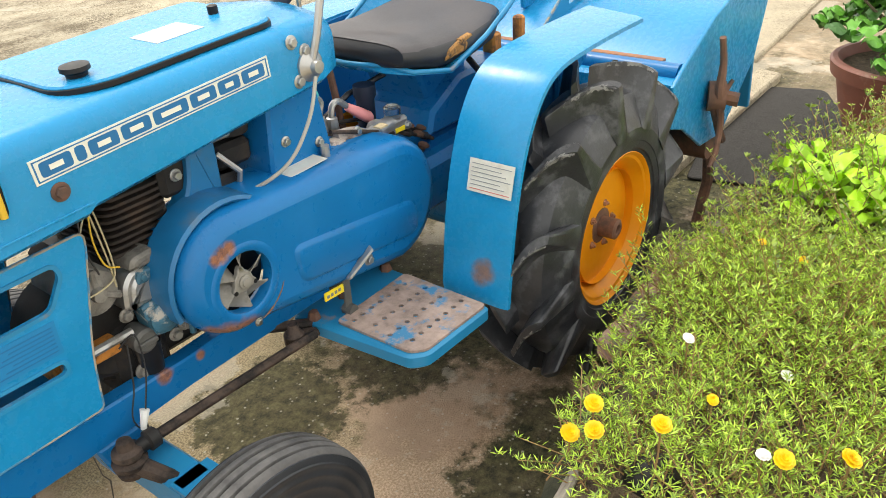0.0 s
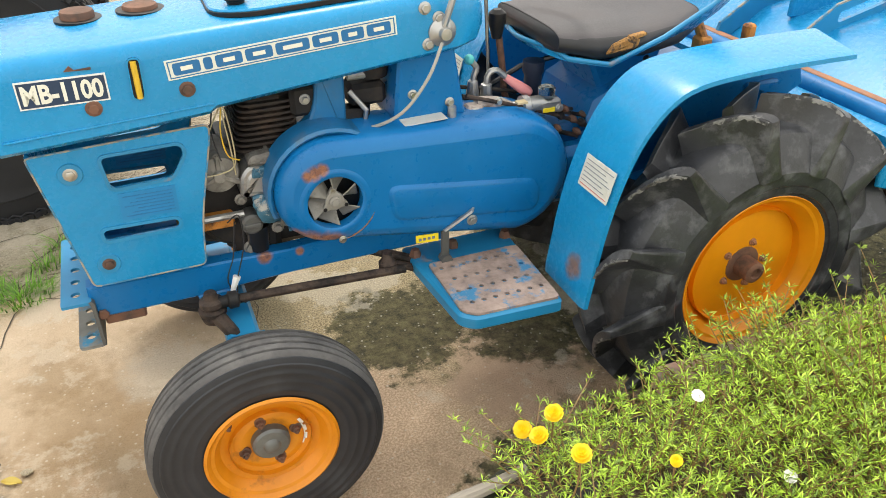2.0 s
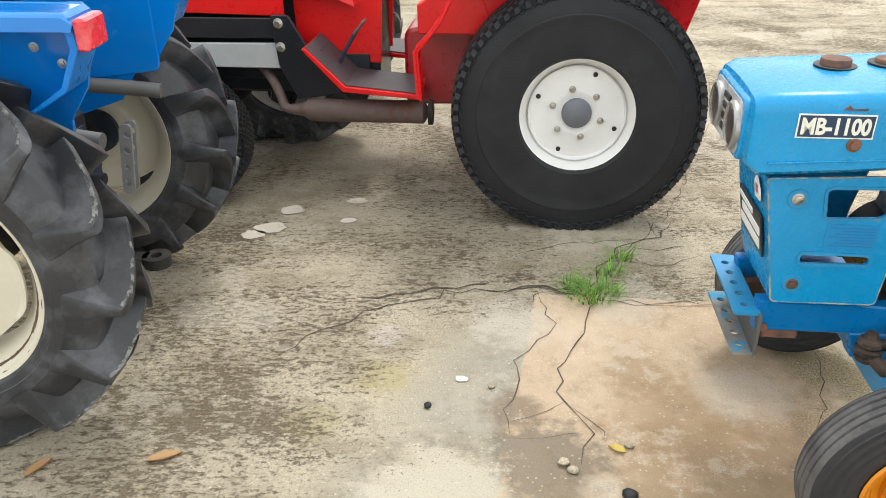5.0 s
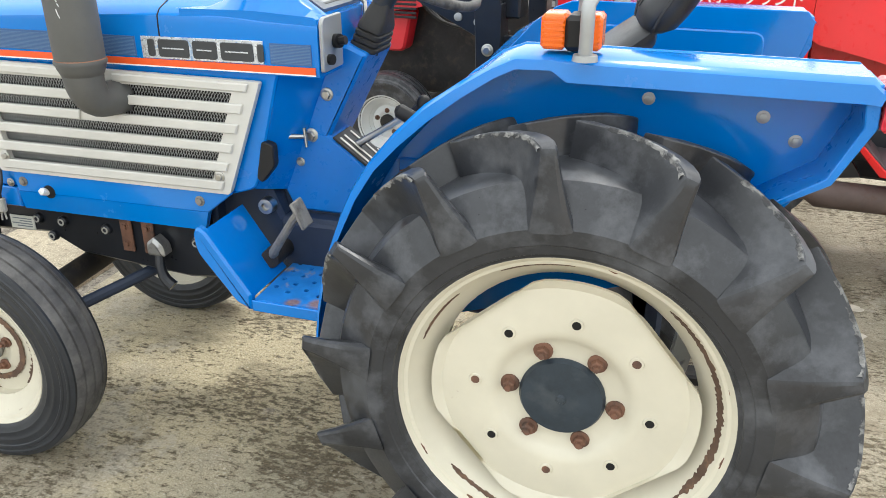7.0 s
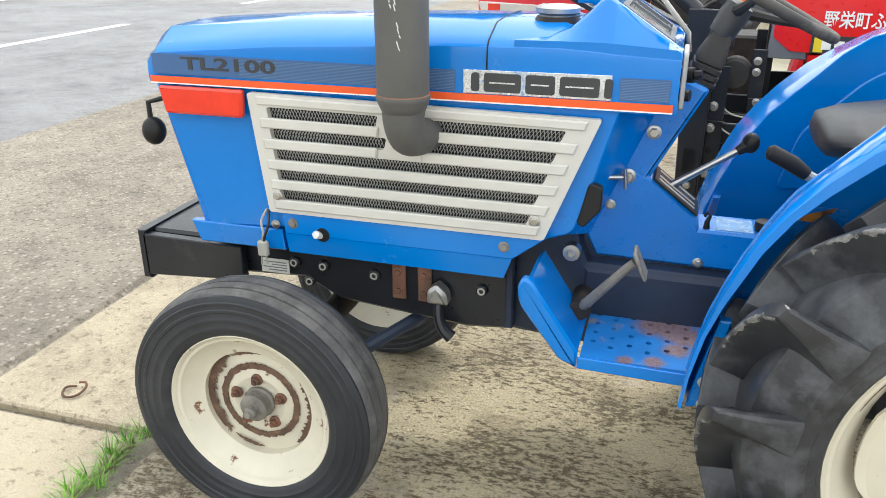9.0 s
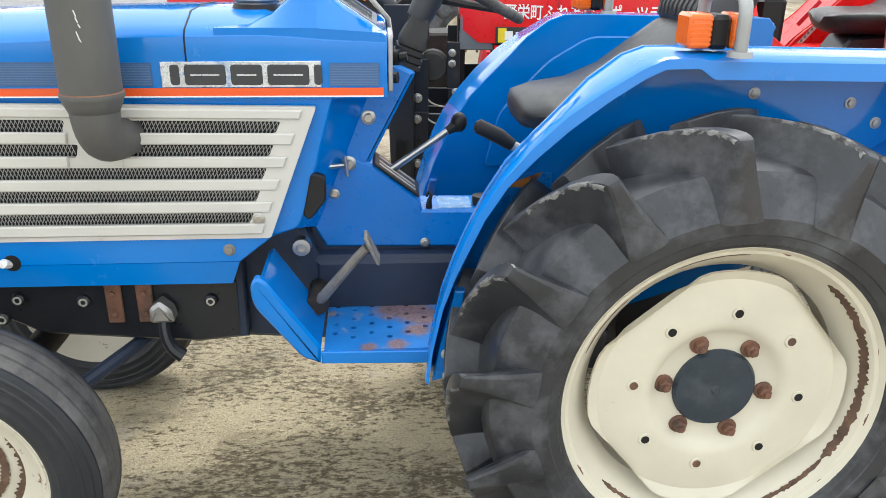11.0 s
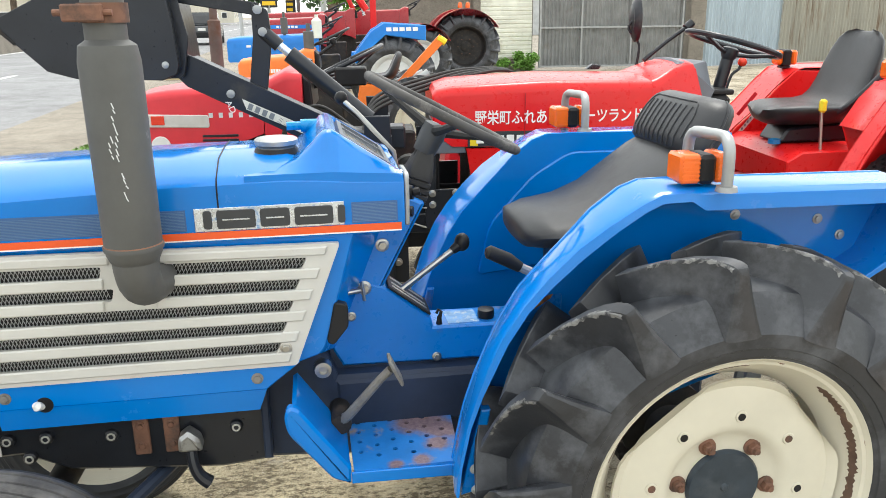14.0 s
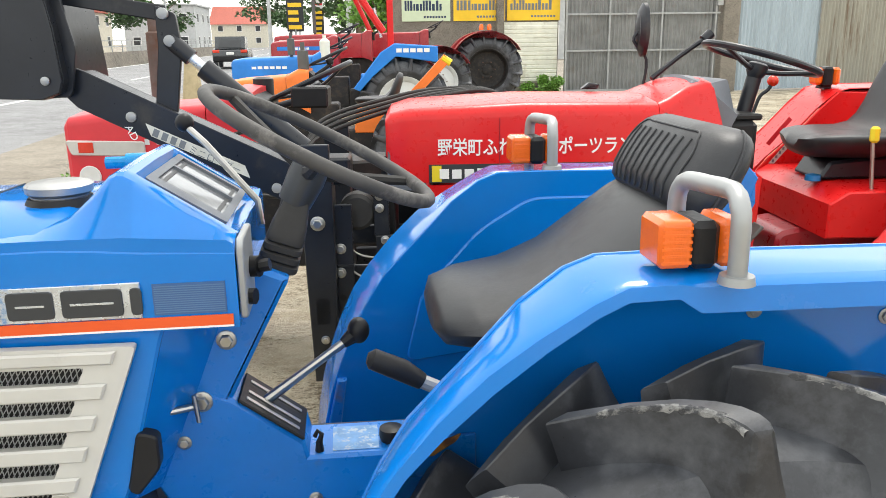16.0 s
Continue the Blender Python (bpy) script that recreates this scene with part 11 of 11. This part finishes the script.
house(-34, 105, 9, 12, 5.0, m_house_cream, m_roof_red, "cream house with a red tiled roof")
house(-26, 130, 10, 14, 6.5, m_house_grey, m_house_grey, "grey flat-roofed roadside building", flat=True)
house(-37, 70, 9, 14, 4.2, m_house_cream, m_roof_red, "low cream house with a red roof", 1)
house(-36, 32, 9, 18, 6.0, m_house_grey, m_house_grey, "pale grey flat-roofed shop house", flat=True)
house(-34, 12, 8, 14, 5.0, m_house_cream, m_galv, "cream shop house with a grey sheet roof")
house(-22, 190, 12, 14, 5.0, m_house_cream, m_roof_red, "distant shops with a red roof", 2)
house(10, 60, 12, 12, 4.5, m_house_grey, m_galv, "grey shed behind the sheet fence", 1)
rail = thing("divider_railing", pose(0, 0, 0), "grey metal railing on top of the divider", "railing")
for k in range(40):
    part("railing_post", Geo().box(-13.88, -13.82, 4 + 2.4 * k, 4.06 + 2.4 * k, 0.85, 1.55, 0.004), m_galv, rail)
for z in (1.15, 1.5):
    part("railing_bar", Geo().box(-13.87, -13.83, 4, 98, z, z + 0.05, 0.004), m_galv, rail)
for k, (x, y, h) in enumerate(((-5.0, 60, 8.5), (-4.6, 95, 9), (-16.2, 45, 8), (-16.2, 80, 8), (-16.2, 22, 8), (0.4, 36, 7))):
    P = thing("utility_pole", pose(x, y, 0), "tall grey concrete utility pole", "pole", "poles along the road")
    part("pole", Geo().tube([(0, 0, -0.2), (0, 0, h)], [0.15, 0.09], 12), m_house_grey, P)
    part("crossarm", Geo().box(-0.8, 0.8, -0.05, 0.05, h - 0.5, h - 0.4, 0.01), m_galv, P)


def pillar_sign(x, y, h, w, seed):
    S = thing("pillar_sign", pose(x, y, 0), "tall black signboard with yellow writing on a post", "signboard", "roadside signs")
    part("post", Geo().tube([(0, 0, -0.1), (0, 0, h - 1.6)], 0.06, 10), m_galv, S)
    b = part("board", Geo().box(-w / 2, w / 2, -0.05, 0.05, h - 1.7, h, 0.01), m_black, S)
    part("header", Geo().box(-w / 2, w / 2, -0.05, 0.05, h, h + 1.3, 0.01), m_white, S)
    rnd = random.Random(seed)
    for k in range(5):
        part("writing_bar", Geo().box(-w * 0.4, w * rnd.uniform(0.2, 0.42), -0.062, -0.05, h - 0.32 * (k + 1), h - 0.32 * (k + 1) + 0.18, 0.004), m_sign_yellow, b)
    for k in range(3):
        part("header_bar", Geo().box(-w * 0.38, w * 0.38, -0.062, -0.05, h + 0.2 + 0.38 * k, h + 0.34 + 0.38 * k, 0.004), m_faded_red, S)
    return S


pillar_sign(-2.0, 38, 3.5, 0.75, 2)
pillar_sign(-1.3, 52, 3.3, 0.6, 6)
stone = thing("concrete_marker", pose(-3.6, 20.6, 0), "weathered tapered concrete post on the verge", "post")
part("post", Geo().loft([[(s * a, t * a, z) for s, t in ((-1, -1), (1, -1), (1, 1), (-1, 1))] for a, z in ((0.22, -0.1), (0.20, 0.25), (0.13, 0.9), (0.10, 1.05))]), m_marker, stone)


def car(x, y, heading):
    """A dark SUV seen from behind."""
    C = thing("car", pose(x, y, 0, 0, 0, heading), "dark grey SUV on the road", "car")
    body = [(-2.2, 0.35), (2.2, 0.35), (2.28, 0.62), (2.2, 0.92), (1.1, 1.02), (-1.9, 1.05), (-2.25, 0.95), (-2.28, 0.55)]
    b = part("body", Geo().prism(rounded(body, 0.08), -0.92, 0.92, "y", 0.05), m_car, C)
    top = lambda k: [(1.0 - k, 1.02), (0.35 - k * 0.6, 1.62 - k), (-1.7 + k * 0.6, 1.66 - k), (-2.1 + k, 1.04)]
    part("cabin", Geo().loft([[(x, w, z) for x, z in top(0.0)] for w in (-0.78, 0.78)]), m_car, C)
    part("rear_window", Geo().add([(-2.085, -0.62, 1.10), (-2.085, 0.62, 1.10), (-1.80, 0.56, 1.52), (-1.80, -0.56, 1.52), (-2.05, -0.62, 1.10), (-2.05, 0.62, 1.10), (-1.77, 0.56, 1.52), (-1.77, -0.56, 1.52)], [(0, 1, 2, 3), (7, 6, 5, 4), (0, 4, 5, 1), (2, 6, 7, 3), (1, 5, 6, 2), (0, 3, 7, 4)]), m_badge_dark, C)
    part("number_plate", Geo().box(-2.31, -2.285, -0.2, 0.2, 0.72, 0.86, 0.004), m_white, C)
    for s in (1, -1):
        part("tail_light", Geo().box(-2.30, -2.22, s * 0.55, s * 0.90, 0.82, 0.97, 0.02), m_red_lens, C)
        for wx in (-1.4, 1.4):
            w = part("wheel", Geo().lathe([(-0.11, 0.2), (-0.11, 0.33), (-0.08, 0.36), (0.08, 0.36), (0.11, 0.33), (0.11, 0.2)], 28), m_rubber, C, "", pose(wx, s * 0.84, 0.34))
            part("rim", Geo().lathe([(-0.10, 0.19), (0.10, 0.19), (0.09, 0.05)], 20), m_alu, w)
    part("bumper", Geo().prism(rounded([(-2.34, 0.38), (-2.2, 0.35), (-2.2, 0.66), (-2.34, 0.64)], 0.03), -0.88, 0.88, "y", 0.03), m_plastic, C)
    return C


car(-6.0, 47, 93)

# ---- planting bed with moss roses ----
def leaf_paint(name, col, vary):
    """Leaf colour that differs from leaf to leaf."""
    m, n, l, b = nodes_of(name)
    isl = n.new("ShaderNodeNewGeometry").outputs["Random Per Island"]
    c = blend(n, l, ramp(n, l, isl, 0.1, 0.9), tuple(v * (1 - vary) for v in col), (min(1, col[0] * (1 + vary * 1.3)), min(1, col[1] * (1 + vary)), col[2]))
    l.new(c, b.inputs["Base Color"])
    b.inputs["Roughness"].default_value = 0.45
    b.inputs["Subsurface Weight"].default_value = 0.0
    return m


m_needle = leaf_paint("moss_rose_green", (0.36, 0.56, 0.10), 0.5)
m_needle_dark = leaf_paint("deep_weed_green", (0.20, 0.30, 0.07), 0.5)
m_lettuce = leaf_paint("bright_lettuce_green", (0.36, 0.66, 0.03), 0.25)
m_shrub = leaf_paint("shrub_green", (0.08, 0.25, 0.04), 0.5)
m_grass = leaf_paint("grass_green", (0.13, 0.31, 0.035), 0.45)
m_stem = surface("reddish_stem", (0.28, 0.17, 0.07), 0.6, vary=0.4)
m_petal = surface("yellow_petal", (0.92, 0.62, 0.01), 0.5, vary=0.12, grain=120)
m_petal_white = surface("white_petal", (0.88, 0.88, 0.86), 0.5, vary=0.05)
m_pot = surface("brown_glazed_clay", (0.22, 0.075, 0.05), 0.5, vary=0.3, stain=(0.38, 0.26, 0.20), stain_at=(0.58, 0.75), stain_scale=6)
m_kerb = surface("pink_brick_kerb", (0.40, 0.25, 0.20), 0.85, vary=0.3, grain=60, bump=0.2, stain=(0.17, 0.15, 0.115), stain_at=(0.42, 0.56), stain_scale=9)
m_stick = surface("weathered_grey_stick", (0.30, 0.27, 0.23), 0.85, vary=0.4, grain=70, stretch=(0.2, 3, 3), bump=0.2)

BED = [(2.99, 0.50), (3.01, 0.62), (3.10, 0.64), (3.30, 0.65), (3.75, 0.665), (4.25, 0.605), (4.6, 0.50), (5.0, 0.38), (5.3, 0.20), (5.3, -0.40), (3.4, -0.45), (3.02, 0.10)]
BED_Z = 0.36


def inside(poly, x, y):
    hit = False
    for i in range(len(poly)):
        (x0, y0), (x1, y1) = poly[i - 1], poly[i]
        if (y0 > y) != (y1 > y) and x < (x1 - x0) * (y - y0) / (y1 - y0) + x0:
            hit = not hit
    return hit


def edge_gap(poly, x, y):
    best = 9
    for i in range(len(poly)):
        a, b = Vector(poly[i - 1]), Vector(poly[i])
        d = b - a
        t = max(0, min(1, (Vector((x, y)) - a).dot(d) / d.length_squared))
        best = min(best, (a + d * t - Vector((x, y))).length)
    return best


def needle(verts, faces, p, d, length, width, rnd):
    """One succulent needle: a thin four-sided spindle cut to two faces."""
    side = d.cross(Vector((rnd.uniform(-1, 1), rnd.uniform(-1, 1), rnd.uniform(-1, 1))))
    if side.length < 1e-4:
        return
    side = side.normalized() * width
    i = len(verts)
    mid = p + d * length * 0.5 + Vector((0, 0, length * 0.06))
    verts += [p, mid + side, p + d * length, mid - side]
    faces.append((i, i + 1, i + 2, i + 3))


def moss_rose(count, seed, stem_h, leaf_len, gap, box, poly, width=0.0013, tall=0.0):
    rnd = random.Random(seed)
    lv, lf, stems = [], [], Geo()
    made = 0
    while made < count:
        x, y = rnd.uniform(box[0], box[1]), rnd.uniform(box[2], box[3])
        if not inside(poly, x, y):
            continue
        made += 1
        e = edge_gap(poly, x, y)
        a = rnd.uniform(0, 6.283)
        lean = rnd.uniform(0.1, 0.8) if e > 0.06 else rnd.uniform(0.5, 1.5)
        h = rnd.uniform(*stem_h) * (0.75 + 0.5 * min(1, e / 0.25)) * (0.75 + 0.5 * math.sin(x * 9) * math.sin(y * 11 + 1) ** 2 + 0.2)
        base = Vector((x, y, BED_Z))
        way = Vector((math.cos(a) * lean, math.sin(a) * lean, 1.0)).normalized()
        bend = Vector((math.cos(a) * 0.35, math.sin(a) * 0.35, 0.15))
        pts = [base + way * h * u + bend * h * u * u * 0.5 for u in (0, 0.35, 0.7, 1.0)]
        if rnd.random() < 0.8:
            stems.tube([tuple(p) for p in pts], [0.0016, 0.0014, 0.0012, 0.0008], 3, caps=False)
        s = 0.02 + rnd.uniform(0, gap)
        while s < h:
            u = s / h
            p = base + way * h * u + bend * h * u * u * 0.5
            b = rnd.uniform(0, 6.283)
            tip = u ** 2
            d = Vector((math.cos(b), math.sin(b), rnd.uniform(0.15, 0.7) + tip * 0.5)).normalized()
            needle(lv, lf, p, d, leaf_len * rnd.uniform(0.6, 1.25), width * rnd.uniform(0.8, 1.3), rnd)
            s += gap * rnd.uniform(0.5, 1.4)
        for k in range(6):
            b = 6.283 * k / 6 + rnd.uniform(-0.4, 0.4)
            d = Vector((math.cos(b), math.sin(b), rnd.uniform(0.4, 1.3))).normalized()
            needle(lv, lf, pts[-1], d, leaf_len * rnd.uniform(0.7, 1.2), width * 1.1, rnd)
    return Geo().add(lv, lf), stems


m_planter = surface("mossy_damp_concrete", (0.075, 0.070, 0.042), 0.9, vary=0.45, grain=70, patch=8, bump=0.3, stain=(0.022, 0.025, 0.012), stain_at=(0.42, 0.58), stain_scale=9)
solid("planter", Geo().prism(BED, -0.05, 0.345, "z", 0.015), m_planter, "low raised mossy concrete planter beside the small tractor", "planter", kind="structure")
solid("bed_soil", Geo().prism(inset(BED if area2(BED) > 0 else list(reversed(BED)), 0.05), 0.30, 0.365, "z", 0.01), m_earth, "dark damp soil of the planting bed", "soil", kind="structure")
bed = thing("moss_rose_bed", pose(0, 0, 0), "dense low bed of bright green moss rose plants", "plants", kind="stuff")
ROOT = [(3.03, 0.50), (3.09, 0.615), (3.30, 0.645), (3.75, 0.662), (4.25, 0.60), (4.6, 0.495), (5.0, 0.375), (5.25, 0.18), (5.25, -0.38), (3.42, -0.42), (3.08, 0.12)]
for count, sd, hs, leaf, gap, box, wd in ((3400, 5, (0.055, 0.125), 0.0175, 0.0056, (2.95, 4.1, -0.45, 0.7), 0.00125), (1100, 6, (0.07, 0.16), 0.017, 0.007, (3.9, 5.3, -0.45, 0.7), 0.0014)):
    leaves_g, stems_g = moss_rose(count, sd, hs, leaf, gap, box, ROOT, wd)
    part("needles", leaves_g, m_needle, bed)
    part("stems", stems_g, m_stem, bed)
leaves_g, stems_g = moss_rose(150, 7, (0.13, 0.20), 0.016, 0.006, (2.95, 4.4, 0.0, 0.7), ROOT, 0.0012)
part("needles", leaves_g, m_needle, bed)
part("stems", stems_g, m_stem, bed)
leaves_g, stems_g = moss_rose(120, 8, (0.16, 0.26), 0.017, 0.013, (3.75, 4.8, 0.0, 0.6), ROOT, 0.0028)
part("weed_leaves", leaves_g, m_needle_dark, bed)
part("weed_stems", stems_g, m_stem, bed)


def flower(x, y, z, r, mat, label, seed):
    rnd = random.Random(seed)
    T = thing("moss_rose_flower", pose(x, y, 0), label, "flower", "moss rose flowers")
    part("stem", Geo().tube([(rnd.uniform(-0.04, 0.04), rnd.uniform(-0.04, 0.04), BED_Z), (0.0, 0.0, BED_Z + (z - BED_Z) * 0.6), (0, 0, z)], 0.0018, 5), m_stem, T)
    g = Geo()
    lean = Euler((rnd.uniform(0.1, 0.5), rnd.uniform(-0.5, -0.1), 0)).to_matrix()
    for ring, (n, rr, up) in enumerate(((6, 1.0, 0.15), (6, 0.8, 0.5), (5, 0.55, 0.9), (4, 0.3, 1.3))):
        for k in range(n):
            a = 6.283 * (k + 0.5 * ring) / n + rnd.uniform(-0.15, 0.15)
            L = r * rr
            rows = []
            for u in (0.05, 0.4, 0.75, 1.0):
                w = L * 0.62 * math.sin(math.pi * min(0.9, 0.12 + 0.7 * u))
                lift = up * L * u * 0.7 + 0.002 * ring
                c = Vector((math.cos(a) * L * u * (1 - 0.25 * up * u), math.sin(a) * L * u * (1 - 0.25 * up * u), lift))
                t = Vector((-math.sin(a), math.cos(a), 0)) * w
                rows.append([tuple(lean @ (c - t + Vector((0, 0, w * 0.25)))) , tuple(lean @ c), tuple(lean @ (c + t + Vector((0, 0, w * 0.25))))])
            g.loft([[(p[0], p[1], p[2] + z) for p in row] for row in rows], closed=False)
    part("petals", g, mat, T, angle=60)
    return T


for k, (x, y, z) in enumerate(((3.141, 0.576, 0.493), (3.094, 0.598, 0.457), (3.10, 0.558, 0.475), (3.104, 0.452, 0.529), (3.158, 0.277, 0.49), (3.206, 0.19, 0.49), (3.787, 0.354, 0.49), (3.27, 0.41, 0.47), (3.85, 0.45, 0.48))):
    flower(x, y, z, 0.017 if k < 6 else 0.011, m_petal, "open double yellow moss rose bloom", k)
for k, (x, y, z) in enumerate(((3.381, 0.487, 0.502), (3.436, 0.316, 0.44), (3.153, 0.306, 0.49))):
    flower(x, y, z, 0.012, m_petal_white, "small white moss rose bloom", k + 20)


def broad_leaves(centre, n, size, spread, up, seed):
    """A rosette of broad rounded leaves with wavy edges."""
    rnd = random.Random(seed)
    g = Geo()
    for k in range(n):
        a = 2.4 * k + rnd.uniform(-0.3, 0.3)
        f = (k + 1) / n
        L = size * rnd.uniform(0.75, 1.15)
        rows = []
        o = Vector((math.cos(a), math.sin(a), 0)) * spread * f
        for i in range(9):
            u = i / 8
            w = L * 0.50 * math.sin(math.pi * (0.06 + 0.90 * u)) ** 0.55 * (0.55 + 0.45 * min(1.0, 1.8 * u))
            c = o + Vector((math.cos(a), math.sin(a), 0)) * L * u + Vector((0, 0, up * (1.15 - f) + L * (0.75 * u - 0.5 * u * u) * (1.4 - f)))
            t = Vector((-math.sin(a), math.cos(a), 0)) * w
            rows.append([tuple(Vector(centre) + c + t * q + Vector((0, 0, 0.018 * abs(q) * math.sin(5 * u + 7 * q + k)))) for q in (-1, -0.5, 0, 0.5, 1)])
        g.loft(rows, closed=False)
    return g


for x, y, s, sd in ((4.22, 0.36, 0.075, 1), (4.36, 0.27, 0.08, 2), (4.16, 0.23, 0.07, 3), (4.34, 0.42, 0.065, 4)):
    solid("lettuce_plant", broad_leaves((x, y, BED_Z + 0.05), 15, s, 0.05, 0.10, sd), m_lettuce, "bright yellow-green leafy rosette plant in the bed", "plant", "leafy rosettes", angle=60)


def potted_shrub(x, y):
    T = thing("flower_pot", pose(x, y, 0), "large brown clay pot with a pale rim stain", "flower pot")
    part("pot", Geo().lathe([(0.0, 0.21), (0.02, 0.225), (0.15, 0.275), (0.275, 0.305), (0.30, 0.31), (0.31, 0.335), (0.365, 0.345), (0.375, 0.335), (0.375, 0.315), (0.33, 0.30), (0.31, 0.0)], 40, "z"), m_pot, T)
    part("soil", Geo().lathe([(0.312, 0.0), (0.335, 0.295), (0.33, 0.299)], 24, "z"), m_earth, T)
    rnd = random.Random(4)
    S = thing("potted_shrub", pose(x, y, 0.328), "leafy green shrub growing in the clay pot", "shrub")
    for k in range(9):
        a = 0.7 * k
        part("branch", Geo().tube([(0, 0, 0), (0.12 * math.cos(a), 0.12 * math.sin(a), 0.15), (0.33 * math.cos(a), 0.33 * math.sin(a), 0.28 + 0.02 * k)], [0.012, 0.008, 0.004], 6), m_bark, S)
    g = Geo()
    for k in range(64):
        a, e = rnd.uniform(0, 6.283), rnd.uniform(-0.15, 1.3)
        r = rnd.uniform(0.25, 0.58)
        c = (r * math.cos(a) * math.cos(e), r * math.sin(a) * math.cos(e), 0.14 + r * math.sin(e) * 0.7)
        h = broad_leaves(c, 6, 0.085, 0.01, 0.03, k)
        g.add(h.v, h.f)
    part("leaves", g, m_shrub, S, angle=60)


potted_shrub(5.90, 0.23)
solid("rubber_sheet", Geo().prism(rounded([(5.15, 0.95), (5.75, 1.01), (6.42, 1.02), (6.50, 0.62), (6.10, 0.47), (5.62, 0.50), (5.2, 0.62)], [0.03, 0.1, 0.02, 0.06, 0.03, 0.12, 0.04]), 0.002, 0.016, "z", 0.004), m_mat, "crumpled black rubber sheet on the ground", "rubber sheet")
solid("kerb_strip", Geo().prism([(5.15, 1.00), (6.60, 0.86), (6.65, 0.99), (5.2, 1.10)], -0.04, 0.05, "z", 0.01), m_slab, "low pale concrete kerb strip behind the tractor", "kerb", kind="structure")
solid("pale_slab", Geo().prism([(6.9, 1.05), (9.8, 0.9), (10.2, 2.0), (7.1, 1.75)], -0.04, 0.03, "z", 0.01), m_slab, "pale concrete slab behind the yard", "slab", kind="structure")
solid("grey_stick", Geo().tube([(2.86, 0.592, 0.350), (2.95, 0.590, 0.357), (3.02, 0.586, 0.362), (3.10, 0.588, 0.366)], [0.010, 0.013, 0.012, 0.010], 10, 4), m_stick, "weathered grey stick edging the bed", "stick")
solid("edging_stone", Geo().prism(rounded([(2.93, 0.44), (2.96, 0.565), (3.08, 0.562), (3.07, 0.47), (3.0, 0.36)], 0.015), 0.32, 0.352, "z", 0.008), m_wall, "flat grey concrete piece edging the bed", "edging stone")
solid("black_stone", Geo().ball(3.15, 0.47, 0.365, 0.05, 14, 8, 0.8), m_cast, "dark rounded stone in the bed", "stone")
kerb = thing("brick_kerb", pose(0, 0, 0), "row of mossy pinkish kerb bricks along the bed", "kerb", kind="structure")
first = None
for k in range(4):
    x, y = 3.56 + 0.165 * k, 0.655 - 0.006 * k * k
    m = pose(x, y, 0.343 + 0.005 * (k % 3), 2 * (k % 2), -1.5, -8 + 3 * ((k * 7) % 3))
    if first is None:
        first = part("brick", Geo().box(-0.08, 0.078, -0.035, 0.035, -0.03, 0.028, 0.008), m_kerb, kerb, "", m)
    else:
        again(first, m)


# ---- weeds in the cracks ----
def tuft(x, y, r, n, h, seed, label):
    rnd = random.Random(seed)
    g = Geo()
    for k in range(n):
        a, d = rnd.uniform(0, 6.283), r * rnd.random() ** 0.7
        px, py = x + d * math.cos(a), y + d * math.sin(a) * 0.7
        L = h * rnd.uniform(0.5, 1.2)
        b = a + rnd.uniform(-0.8, 0.8)
        o = rnd.uniform(0.4, 1.5)
        rows = []
        for u in (0, 0.35, 0.7, 1.0):
            c = Vector((px + math.cos(b) * o * L * u * u, py + math.sin(b) * o * L * u * u, L * (u - 0.35 * o * u * u)))
            t = Vector((-math.sin(b), math.cos(b), 0)) * 0.0022 * (1.05 - u)
            rows.append([tuple(c - t), tuple(c + t)])
        g.loft(rows, closed=False)
    return solid("grass_tuft", g, m_grass, label, "grass", "weeds in the yard", angle=60)


tuft(2.27, 2.20, 0.105, 240, 0.060, 1, "green grass tuft growing out of a crack")
tuft(2.36, 2.35, 0.05, 60, 0.08, 2, "thin grass sprouting in the crack")
tuft(2.20, 2.27, 0.05, 40, 0.06, 3, "thin grass sprouting in the crack")
tuft(2.42, 2.46, 0.05, 40, 0.08, 4, "small grass tuft in the yard crack")
tuft(2.70, 0.98, 0.03, 24, 0.06, 5, "small grass sprigs beside the front tyre")
for k in range(12):
    near = k > 3
    tuft((-1.562 if near else -1.52) + 0.012 * (k % 3), 1.34 + 0.054 * (k - 4) if near else 0.80 + 0.14 * k, 0.034, 32 if near else 22, 0.058, 10 + k, "short grass along the drain slabs")
tuft(-1.505, 1.475, 0.028, 26, 0.05, 31, "short grass sprig beside the drain slabs")
solid("lifting_loop", Geo().tube([(-1.905, 1.872, 0.004), (-1.925, 1.848, 0.010), (-1.912, 1.815, 0.006), (-1.885, 1.808, 0.005), (-1.862, 1.825, 0.008), (-1.858, 1.858, 0.014), (-1.875, 1.880, 0.018), (-1.898, 1.878, 0.015)], 0.004, 8, 4), m_rusty, "rusty bent wire loop lying on a drain slab", "wire loop")
